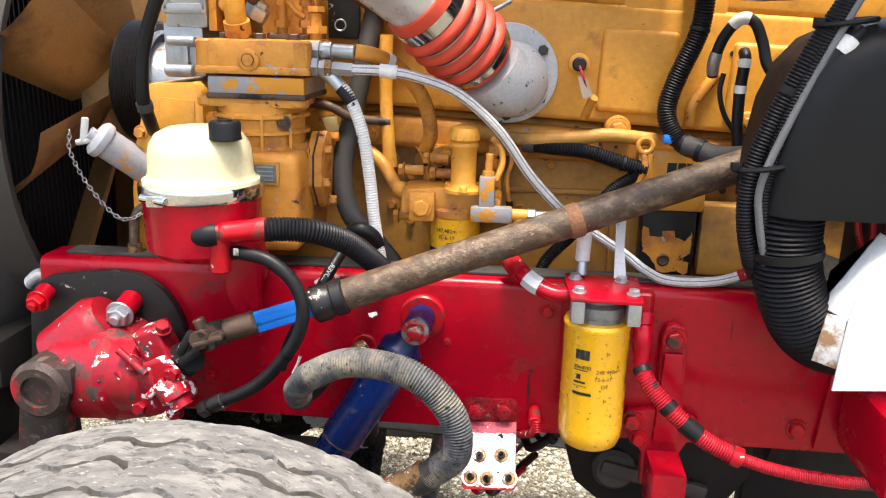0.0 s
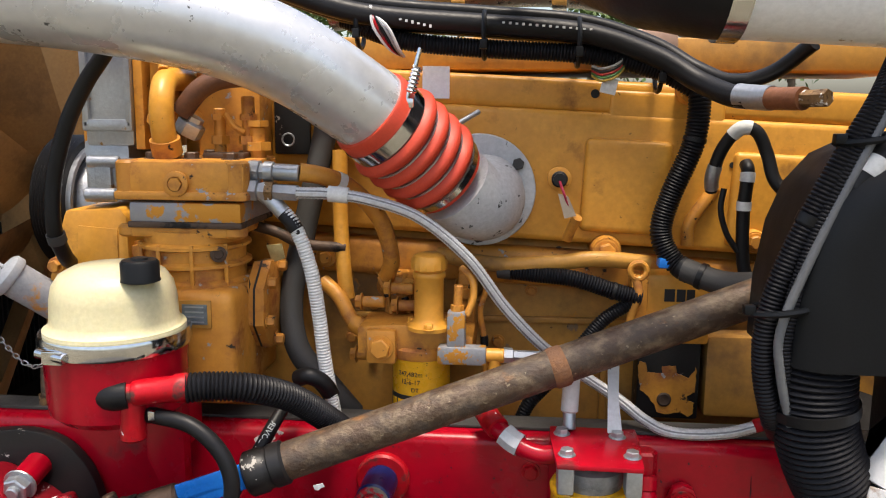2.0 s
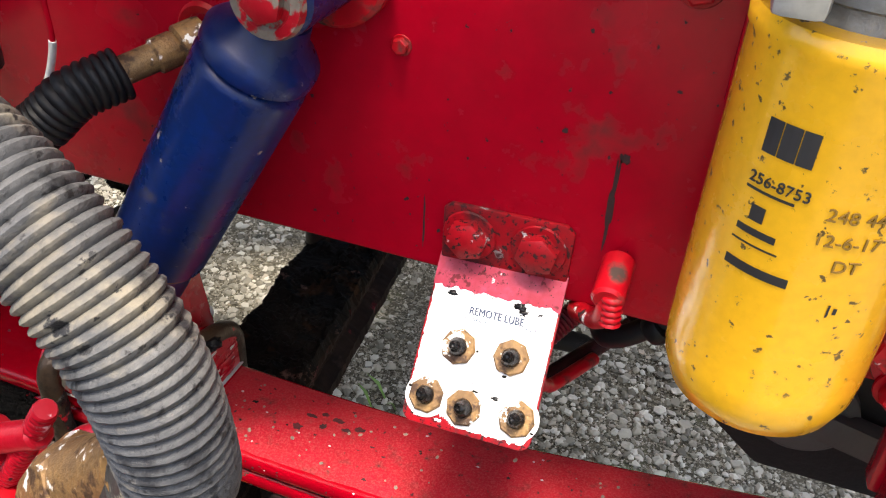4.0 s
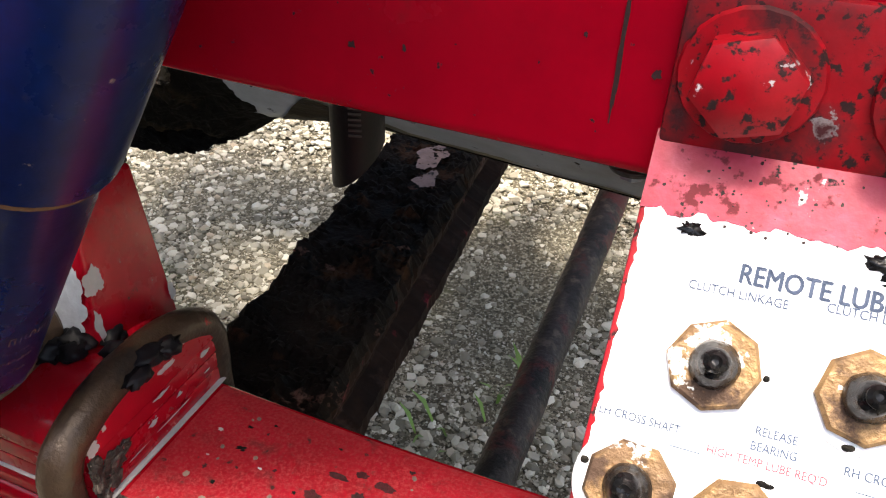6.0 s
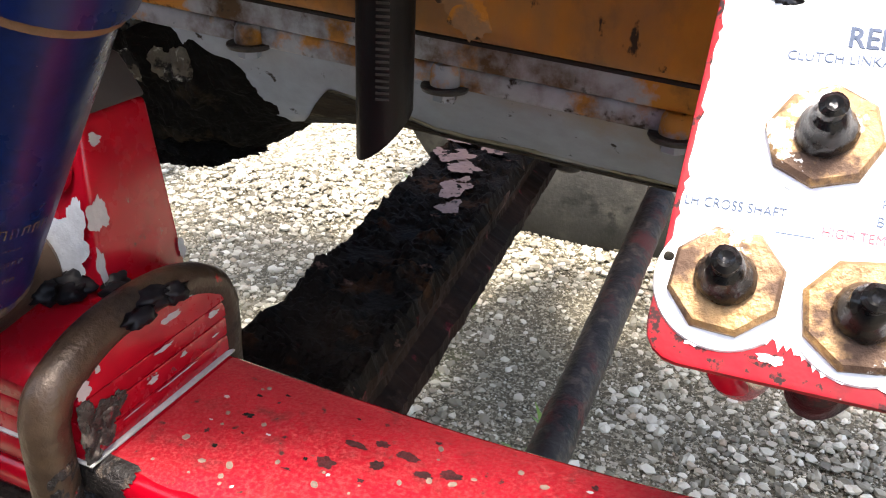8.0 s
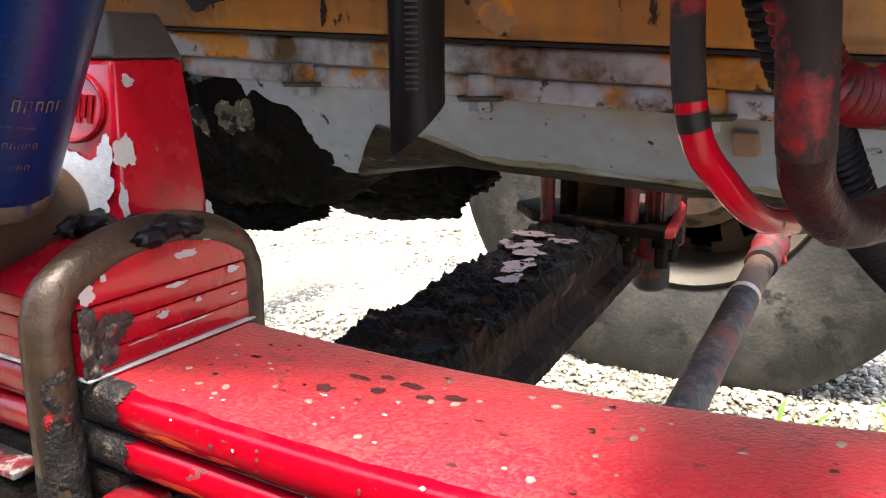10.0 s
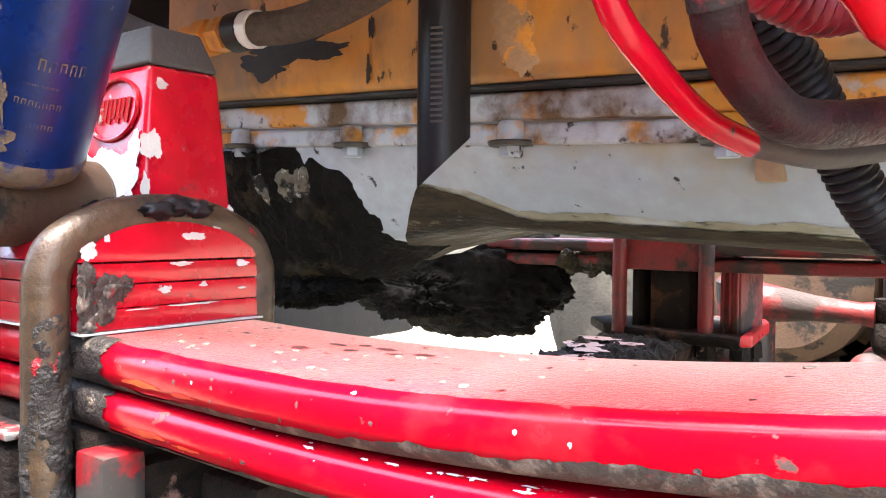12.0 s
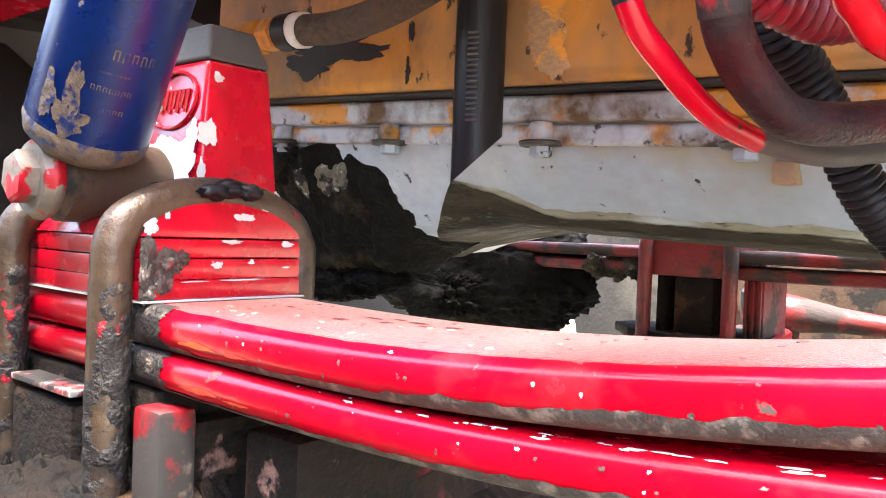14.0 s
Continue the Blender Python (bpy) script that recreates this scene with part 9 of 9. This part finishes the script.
part("pitman_arm", bm, mat("grimy forged arm", (0.060, 0.038, 0.032), 0.5, 0.2, col2=(0.030, 0.022, 0.020), vscale=14, bump=0.4, bscale=120, layers=[((0.34, 0.006, 0.016), 16, 0.62, 0.05, 0.5, 0), ((0.10, 0.07, 0.055), 60, 0.66, 0.06, 0.8, 0)]), t, "dark grimy pitman arm with pinch bolt and red overspray")
bm = B()
tube(bm, [(-0.30, 1.50, 1.07), (-0.275, 1.478, 1.095)], 0.022, 18, ridge=0.004, pitch=0.012)
part("boot", bm, M_RUBBER, t)
bm = B()
for k in range(12):
    a = k / 12
    lathe(bm, (-0.69 + 0.06 * a, 1.66, 1.155 + 0.02 * math.sin(a * 3)), (1, 0, 0.3), [(0.010, 0), (0.0135, 0.002), (0.010, 0.005)], 14)
tagged(part("braided_hose", bm, M_BRAID), "end of a steel braided hose at the rail tip", "hose")

# ---- air intake and cab side ----
t = thing("air_intake", (0.80, 1.45, 1.20), "black moulded intake elbow with ribbed duct below", "air duct")
bm = B()
outl = [(0.668, 1.413), (0.670, 1.50), (0.682, 1.58), (0.702, 1.635), (0.735, 1.675), (0.785, 1.70), (0.86, 1.71), (1.10, 1.712), (1.10, 1.413)]
slab(bm, [(x, 1.60, z) for x, z in outl], (0, -0.19, 0), 0)
es = [q for q in bm.edges if abs(q.verts[0].co.y - q.verts[1].co.y) < 1e-5 and q.verts[0].co.y < 1.5 and max(v.co.z for v in q.verts) > 1.42]
bmesh.ops.bevel(bm, geom=es, offset=0.06, segments=6, affect="EDGES", profile=0.5)
part("elbow", bm, M_BLACKPL, t, "smooth black moulded elbow", sharp=50)
bm = tube(B(), [(0.722, 1.475, 1.43), (0.722, 1.475, 1.38), (0.730, 1.478, 1.32), (0.752, 1.485, 1.26), (0.785, 1.50, 1.21), (0.84, 1.53, 1.175), (0.92, 1.56, 1.16)], 0.050, 28, ridge=0.0050, pitch=0.0078, step=0.0026)
part("ribbed_duct", bm, M_LOOM, t, "black corrugated rubber duct")
bm = tube(B(), [(0.7245, 1.4755, 1.355), (0.7255, 1.476, 1.348), (0.7265, 1.4765, 1.341)], 0.0575, 28, 0.003)
part("strap", bm, M_RUBBER, t)
hose("loom", [(0.80, 1.50, 1.80), (0.76, 1.455, 1.74), (0.715, 1.445, 1.66), (0.672, 1.45, 1.555), (0.650, 1.455, 1.47), (0.652, 1.46, 1.40), (0.668, 1.47, 1.34), (0.69, 1.50, 1.30)], 0.0125, M_LOOM, "black corrugated harness strapped to the intake", "cable", ridge=0.0022, pitch=0.0055, bands=((0.42, 0.44, 1.08, M_RUBBER, "tape"), (0.94, 1.0, 1.06, M_RUBBER, "tape")))
hose("loom", [(0.805, 1.49, 1.82), (0.77, 1.45, 1.755), (0.728, 1.44, 1.665), (0.690, 1.44, 1.56), (0.672, 1.445, 1.46), (0.676, 1.45, 1.40), (0.688, 1.465, 1.35), (0.70, 1.49, 1.31)], 0.010, M_LOOM, "second black corrugated harness on the intake", "cable", ridge=0.0018, pitch=0.005)
hose("cable", [(0.78, 1.44, 1.76), (0.735, 1.432, 1.665), (0.690, 1.43, 1.555), (0.662, 1.435, 1.46), (0.668, 1.44, 1.40), (0.684, 1.448, 1.345), (0.70, 1.46, 1.30)], 0.006, mat("grey plastic cable", (0.16, 0.165, 0.17), 0.4), "smooth grey cable beside the harness", "cable")
hose("cable", [(0.735, 1.50, 1.60), (0.742, 1.46, 1.67), (0.765, 1.45, 1.695), (0.80, 1.46, 1.70)], 0.0065, mat("pale grey cable", (0.42, 0.44, 0.46), 0.4), "pale grey cable looped over the harness", "cable")
for (x, z) in ((0.653, 1.485), (0.745, 1.70)):
    tt = thing("cable_tie", (x, 1.45, z), "black cable tie round the harness", "cable tie", "cable ties")
    bm = tube(B(), [V(x + 0.012 + 0.042 * math.cos(a), 1.452 + 0.030 * math.sin(a), z + 0.006 * math.cos(a)) for a in [2 * math.pi * k / 16 for k in range(17)]], 0.0045, 6, 0.008)
    box(bm, (x - 0.03, 1.44, z), (0.014, 0.014, 0.012), 0.002)
    part("strap", bm, M_BLACKPL, tt)
tt = thing("connector", (0.77, 1.455, 1.66), "black connector with white label sleeve", "connector")
bm = tube(B(), [(0.735, 1.44, 1.64), (0.755, 1.44, 1.665), (0.775, 1.45, 1.69)], 0.015, 14)
part("sleeve", bm, M_RUBBER, tt)
bm = tube(B(), [(0.750, 1.438, 1.657), (0.757, 1.438, 1.667), (0.762, 1.44, 1.673)], 0.0165, 14)
part("label_band", bm, M_TAG, tt)
t = thing("charge_pipe", (0.75, 1.43, 1.86), "thick white pipe with black rubber boot and steel clamp", "pipe")
dW = V(0.15, 0.0, -0.008)
bm = tube(B(), [(0.575, 1.43, 1.896), (0.80, 1.43, 1.884), (1.20, 1.43, 1.862)], 0.080, 36, 0.02)
part("pipe", bm, M_WHITE, t)
bm = tube(B(), [(0.28, 1.75, 2.02), (0.38, 1.66, 1.985), (0.47, 1.53, 1.93), (0.535, 1.45, 1.902), (0.59, 1.43, 1.896)], 0.081, 32, 0.012, taper=lambda s: 0.9 + 0.12 * s + 0.05 * math.exp(-((s - 0.75) / 0.05) ** 2))
part("boot", bm, M_RUBBER, t, "black ribbed rubber boot")
bm = B()
lathe(bm, (0.562, 1.435, 1.898), dW, [(0.08, 0), (0.0865, 0), (0.0865, 0.024), (0.08, 0.024)], 40)
part("clamp_band", bm, M_CHROME, t)
# turbo side seen over the engine
t = thing("exhaust_pipe", (0.3, 2.15, 1.80), "dull steel exhaust and turbo piping beyond the engine", "pipe")
bm = tube(B(), [(-0.1, 2.30, 1.98), (0.20, 2.26, 2.02), (0.45, 2.22, 2.02), (0.62, 2.16, 1.97), (0.75, 2.1, 1.92)], 0.075, 28, 0.015)
part("pipe", bm, mat("heat-dulled steel", (0.30, 0.29, 0.28), 0.28, 0.9, col2=(0.20, 0.19, 0.185), vscale=6, bump=0.05), t)
bm = B()
lathe(bm, (0.40, 2.20, 2.02), (1, -0.1, -0.05), [(0.07, 0), (0.085, 0), (0.085, 0.03), (0.07, 0.03)], 32)
part("band", bm, M_CHROME, t)
bm = B()
lathe(bm, (0.18, 2.26, 2.02), (1, 0, 0), [(0.07, 0), (0.083, 0), (0.083, 0.03), (0.07, 0.03)], 32)
part("band", bm, M_CHROME, t)
bm = B()
box(bm, (0.42, 2.06, 1.83), (1.2, 0.30, 0.06), 0.015)
part("manifold", bm, M_ORANGEDIRTY, t)
bm = B()
box(bm, (0.52, 1.93, 1.845), (0.16, 0.12, 0.05), 0.015, Matrix.Rotation(radians(-6), 4, "Y"))
tagged(part("cover_plate", bm, mat("pale pink cover", (0.55, 0.36, 0.26), 0.5)), "pale orange cover on the engine top", "cover")
bm = B()
slab(bm, [(0.158, 1.8705, 1.806), (0.206, 1.8705, 1.806), (0.206, 1.8705, 1.750), (0.158, 1.8705, 1.750)], (0, -0.0015, 0), 0)
tagged(part("sticker", bm, mat("white label stock", (0.86, 0.86, 0.87), 0.5, col2=(0.80, 0.80, 0.82))), "white label on the valve cover", "sticker")

# white guard panel
t = thing("guard_panel", (0.83, 1.42, 1.15), "bent white metal guard panel with rusty edge", "panel")
bm = B()
slab(bm, [(0.800, 1.405, 1.142), (0.893, 1.405, 1.148), (0.905, 1.405, 1.365), (0.876, 1.405, 1.378), (0.818, 1.405, 1.318), (0.808, 1.405, 1.26)], (0, -0.004, 0), 0.0015)
slab(bm, [(0.808, 1.405, 1.26), (0.818, 1.405, 1.318), (0.876, 1.405, 1.378), (0.862, 1.47, 1.385), (0.796, 1.47, 1.32), (0.788, 1.47, 1.26)], (0.002, 0, -0.003), 0)
part("face", bm, M_WHITE, t)
bm = B()
slab(bm, [(0.772, 1.425, 1.182), (0.806, 1.407, 1.176), (0.808, 1.407, 1.262), (0.785, 1.425, 1.262)], (0, 0.003, 0), 0.001)
part("return_edge", bm, mat("rust-marked white edge", (0.70, 0.70, 0.70), 0.5, layers=[((0.25, 0.15, 0.08), 14, 0.58, 0.05, 0.8, 0)]), t)
t = thing("cab_wall", (1.15, 2.0, 1.0), "dark firewall of the truck cab", "cab wall")
bm = B()
box(bm, (1.32, 1.9, 1.75), (0.06, 1.5, 1.5), 0.02)
part("firewall", bm, M_DARK, t)
bm = B()
for k in range(4):
    tube(bm, [(0.86 + 0.03 * k, 1.58, 1.42), (0.88 + 0.02 * k, 1.56, 1.33 - 0.02 * k), (0.95, 1.56, 1.30), (1.05, 1.6, 1.32)], 0.006, 8)
part("cables", bm, M_REDWORN, t, "tangle of dull red cables")
bm = B()
box(bm, (1.05, 1.66, 1.32), (0.32, 0.06, 0.20), 0.01)
part("bulkhead", bm, M_DARK, t)
bm = B()
box(bm, (1.12, 1.50, 1.02), (0.44, 0.22, 0.14), 0.02)
tagged(part("step_box", bm, M_RED), "dark red steel box behind the wheel", "step box")

# ---- bracket and red hose beside the filter ----
t = thing("shackle_bracket", (0.60, 1.60, 0.90), "red forged bracket bolted to the frame rail", "bracket")
bm = B()
outl = [(0.571, 1.14), (0.578, 1.158), (0.594, 1.165), (0.610, 1.158), (0.618, 1.14), (0.624, 0.985), (0.655, 0.975), (0.660, 0.955), (0.64, 0.93), (0.625, 0.90), (0.628, 0.83), (0.555, 0.83), (0.552, 0.90), (0.525, 0.935), (0.510, 0.965), (0.520, 0.985), (0.572, 0.99)]
slab(bm, [(x, 1.63, z) for x, z in outl], (0, -0.022, 0), 0.006)
part("plate", bm, M_RED, t)
bm = B()
slab(bm, [(0.577, 1.609, 1.11), (0.612, 1.609, 1.11), (0.618, 1.609, 0.93), (0.570, 1.609, 0.93)], (0, -0.014, 0), 0.005)
box(bm, (0.592, 1.56, 0.86), (0.065, 0.10, 0.10), 0.012)
part("rib", bm, M_RED, t)
for (x, z, r) in ((0.594, 1.135, 0.017), (0.531, 0.965, 0.016), (0.641, 0.957, 0.016), (0.545, 0.93, 0.013)):
    bm = B()
    hexbolt(bm, (x, 1.608, z), (0, -1, 0), r, 0.013)
    part("bolt", bm, M_REDWORN, t)
t = thing("red_hose", (0.527, 1.56, 1.22), "red oversprayed hose in ribbed sleeve with black tape", "hose")
RH = [(0.527, 1.535, 1.105), (0.538, 1.515, 1.085), (0.566, 1.495, 1.057), (0.606, 1.478, 1.025), (0.655, 1.468, 0.995), (0.74, 1.46, 0.968), (0.845, 1.455, 0.955), (0.95, 1.46, 0.95)]
M_REDRUB = mat("red oversprayed rubber", (0.40, 0.006, 0.018), 0.25, col2=(0.30, 0.01, 0.02), vscale=20, bump=0.1, layers=[((0.02, 0.02, 0.02), 16, 0.64, 0.02, 0.5, 0)])
part("sleeve", tube(B(), RH, 0.0140, 18, ridge=0.0022, pitch=0.0046, s1=0.46), M_REDRUB, t)
part("thin_sleeve", tube(B(), RH, 0.0098, 18, ridge=0.0016, pitch=0.0040, s0=0.45), M_REDRUB, t)
part("end_clamp", tube(B(), RH, 0.0178, 18, 0.003, s0=0.44, s1=0.475), M_REDWORN, t)
for s0, s1 in ((0.0, 0.03), (0.16, 0.19), (0.24, 0.31)):
    part("tape", tube(B(), RH, 0.0168, 18, 0.003, s0=s0, s1=s1), M_RUBBER, t)
bm = B()
rod(bm, (0.527, 1.575, 1.235), (0.527, 1.575, 1.195), 0.019, 6)
lathe(bm, (0.527, 1.565, 1.20), (0, -0.25, -1), [(0, 0), (0.018, 0), (0.018, 0.02), (0.015, 0.022), (0.0175, 0.026), (0.0175, 0.062), (0.015, 0.066), (0.014, 0.10)], 20)
part("fitting", bm, M_RED, t)
t = thing("red_elbow", (0.38, 1.57, 1.22), "red painted elbow fitting feeding the filter head", "hose fitting")
bm = tube(B(), [(0.285, 1.64, 1.262), (0.30, 1.61, 1.252), (0.325, 1.59, 1.238), (0.35, 1.578, 1.226), (0.375, 1.572, 1.221), (0.40, 1.57, 1.225)], 0.0145, 16)
part("pipe", bm, M_RED, t)
bm = tube(B(), [(0.318, 1.594, 1.2425), (0.33, 1.587, 1.235), (0.342, 1.582, 1.230)], 0.0185, 8, 0.004)
part("sleeve_nut", bm, M_FLANGE, t)
bm = tube(B(), [(0.283, 1.645, 1.264), (0.295, 1.62, 1.255), (0.308, 1.60, 1.248)], 0.0185, 12, 0.004)
part("red_nut", bm, M_REDWORN, t)
t = thing("hose_stub", (0.415, 1.62, 1.25), "white plastic capped hose stub and grey strap on the bracket", "hose fitting")
bm = B()
rod(bm, (0.417, 1.615, 1.245), (0.417, 1.625, 1.275), 0.010, 12)
part("stub", bm, M_ZINC, t)
bm = B()
rod(bm, (0.417, 1.623, 1.27), (0.420, 1.635, 1.325), 0.0135, 14)
part("cap", bm, M_TAG, t)
bm = B()
slab(bm, [(0.474, 1.60, 1.248), (0.496, 1.60, 1.248), (0.490, 1.615, 1.30), (0.492, 1.64, 1.36), (0.474, 1.64, 1.36), (0.474, 1.615, 1.30)], (0, 0.004, 0), 0)
part("strap", bm, M_FLANGE, t)

# ---- low hoses under the rail ----
M_HOSEGRIME = mat("grimy brown hose end", (0.022, 0.012, 0.010), 0.75, col2=(0.009, 0.007, 0.006), vscale=14, bump=0.4, layers=[((0.20, 0.005, 0.010), 24, 0.62, 0.06, 0.5, 0)])
M_REDRUBDARK = mat("grimy red ribbed rubber", (0.26, 0.006, 0.016), 0.4, col2=(0.10, 0.005, 0.012), vscale=30, bump=0.15, layers=[((0.02, 0.02, 0.02), 40, 0.62, 0.03, 0.5, 0), ((0.55, 0.52, 0.50), 55, 0.74, 0.02, 0.6, 0)])
hose("red_hose", [(0.225, 1.632, 0.90), (0.228, 1.622, 0.84), (0.233, 1.62, 0.789), (0.241, 1.64, 0.766), (0.248, 1.67, 0.750), (0.255, 1.70, 0.743)], 0.0054, M_RED, "red painted air line hanging below the rail", bands=((0.0, 0.50, 1.03, M_HOSEGRIME, "grimy_end"), (0.515, 0.552, 1.05, M_RUBBER, "tape")))
hose("hose", [(0.2545, 1.698, 0.7435), (0.271, 1.74, 0.740), (0.288, 1.78, 0.745), (0.33, 1.86, 0.76)], 0.0053, M_RUBBERDUSTY, "greyed continuation of the air line")
hose("hose", [(0.25, 1.634, 0.90), (0.262, 1.624, 0.84), (0.266, 1.630, 0.785), (0.266, 1.645, 0.769), (0.270, 1.66, 0.757), (0.278, 1.682, 0.748), (0.302, 1.722, 0.752), (0.36, 1.80, 0.772)], 0.0090, mat("oversprayed dirty hose", (0.070, 0.003, 0.008), 0.38, spec=0.2, col2=(0.009, 0.005, 0.006), vscale=22, bump=0.35, bscale=300, layers=[((0.035, 0.020, 0.018), 50, 0.72, 0.06, 0.9, 0), ((0.010, 0.008, 0.009), 12, 0.60, 0.12, 0.6, 0)]), "thick dirty hose with worn red overspray", bands=((0.0, 0.37, 1.04, M_HOSEGRIME, "grimy_end"),))
hose("red_hose", [(0.247, 1.66, 0.86), (0.260, 1.675, 0.808), (0.272, 1.69, 0.7955), (0.285, 1.712, 0.795), (0.31, 1.75, 0.815)], 0.0092, M_REDRUBDARK, "red ribbed hose under the rail", ridge=0.0024, pitch=0.0044)
hose("red_hose", [(0.290, 1.63, 0.87), (0.298, 1.658, 0.797), (0.302, 1.67, 0.785), (0.308, 1.682, 0.776), (0.335, 1.74, 0.768)], 0.0066, M_REDWORN, "second red air line under the rail", bands=((0.0, 0.25, 1.03, M_HOSEGRIME, "grimy_end"),))
hose("loom", [(0.235, 1.72, 0.84), (0.246, 1.74, 0.803), (0.255, 1.76, 0.783), (0.262, 1.78, 0.762), (0.274, 1.80, 0.729), (0.284, 1.825, 0.708), (0.31, 1.87, 0.67)], 0.0105, M_LOOM, "black corrugated hose running behind the air lines", "hose", ridge=0.0022, pitch=0.0048)
hose("hose", [(-0.185, 1.80, 0.868), (-0.127, 1.80, 0.864), (-0.063, 1.80, 0.872), (0.02, 1.80, 0.90), (0.10, 1.80, 0.95)], 0.0135, mat("cloth-braided hose", (0.045, 0.034, 0.024), 0.85, col2=(0.10, 0.072, 0.05), vscale=140, bump=0.9, bscale=420), "cloth-covered oil line on the crankcase", bands=((0.0, 0.05, 1.15, M_TAG, "white_band"),))
t = thing("oil_union", (-0.24, 1.80, 0.87), "orange painted brass union on the crankcase", "hose fitting")
bm = B()
lathe(bm, (-0.27, 1.80, 0.869), (1, 0, -0.01), [(0, 0), (0.013, 0), (0.013, 0.02), (0.016, 0.022), (0.016, 0.040), (0.012, 0.042), (0.015, 0.046), (0.015, 0.062), (0.012, 0.064), (0.012, 0.072)], 6)
part("union", bm, M_ORANGEWORN, t)
bm = B()
lathe(bm, (-0.20, 1.80, 0.868), (1, 0, -0.01), [(0, 0), (0.0165, 0), (0.0165, 0.018), (0, 0.018)], 18)
part("black_collar", bm, M_RUBBER, t)
bm = B()
box(bm, (0.194, 1.938, 0.748), (0.016, 0.03, 0.016), 0.002)
tagged(part("clip_bracket", bm, mat("tan painted clip", (0.30, 0.20, 0.12), 0.6)), "small tan clip on the oil pan", "clip")
# fallen grit on the spring
bm = B()
rg = random.Random(4)
for k in range(46):
    x, y = rg.uniform(-0.03, 0.42), rg.uniform(1.602, 1.69)
    s = rg.uniform(0.0008, 0.0024)
    z = leaf_z(x) + 0.0005
    bmesh.ops.create_icosphere(bm, subdivisions=1, radius=1, matrix=Matrix.Translation((x, y, z)) @ Matrix.Rotation(rg.uniform(0, 6), 4, "Z") @ Matrix.Diagonal((s * rg.uniform(0.8, 1.6), s, s * 0.35, 1)))
tagged(part("grit", bm, mat("dark grit", (0.10, 0.08, 0.07), 0.9, col2=(0.30, 0.22, 0.17), vscale=60)), "specks of grit lying on the red leaf spring", "grit", kind="stuff")

t = thing("engine_mount", (0.55, 1.80, 0.72), "black engine mount bracket below the frame rail", "bracket")
bm = B()
slab(bm, [(0.40, 1.72, 0.90), (0.44, 1.72, 0.76), (0.50, 1.72, 0.71), (0.74, 1.72, 0.71), (0.80, 1.72, 0.80), (0.80, 1.72, 0.92)], (0, 0.22, 0), 0.012)
part("casting", bm, M_DARK, t)
bm = B()
rod(bm, (0.52, 1.70, 0.80), (0.52, 1.96, 0.80), 0.045, 28)
box(bm, (0.60, 1.70, 0.79), (0.22, 0.02, 0.03), 0.005, Matrix.Rotation(radians(12), 4, "Y"))
part("rubber_bush", bm, M_RUBBERDUSTY, t)
t = thing("front_bumper", (-1.2, 2.0, 0.4), "dark front bumper and lower cross member", "bumper")
bm = B()
box(bm, (-1.25, 2.06, 0.62), (0.12, 2.3, 0.46), 0.03)
part("beam", bm, M_DARK, t)
bm = B()
box(bm, (-0.98, 1.67, 0.86), (0.40, 0.10, 0.16), 0.02)
box(bm, (-0.72, 1.645, 0.70), (0.10, 0.12, 0.22), 0.02)
part("spring_hanger", bm, M_DARK, t)
t = thing("inner_fender", (-0.80, 1.82, 0.30), "black dusty inner fender sheet ahead of the axle", "fender")
bm = B()
slab(bm, [(-0.80, 1.28, 0.30), (-0.80, 1.98, 0.30), (-0.80, 1.98, 0.80), (-0.80, 1.80, 0.93), (-0.80, 1.28, 0.93)], (-0.006, 0, 0), 0.001)
part("sheet", bm, M_DARK, t)
t = thing("bell_housing", (1.0, 2.06, 0.70), "dark grimy clutch bell housing behind the engine", "housing")
bm = B()
lathe(bm, (0.82, 2.06, 0.98), (1, 0, 0), [(0, 0), (0.30, 0), (0.34, 0.02), (0.34, 0.06), (0.31, 0.08), (0.25, 0.30), (0.18, 0.33), (0, 0.34)], 48)
part("shell", bm, M_DARK, t)
for k in range(12):
    a = radians(30 * k)
    part("bolt", hexbolt(B(), (0.88, 2.06 + 0.325 * math.cos(a), 0.98 + 0.325 * math.sin(a)), (1, 0, 0), 0.012, 0.01), M_DARK, t)
bm = B()
box(bm, (1.05, 1.80, 0.80), (0.50, 0.06, 0.26), 0.015)
part("side_tank", bm, M_DARK, t)
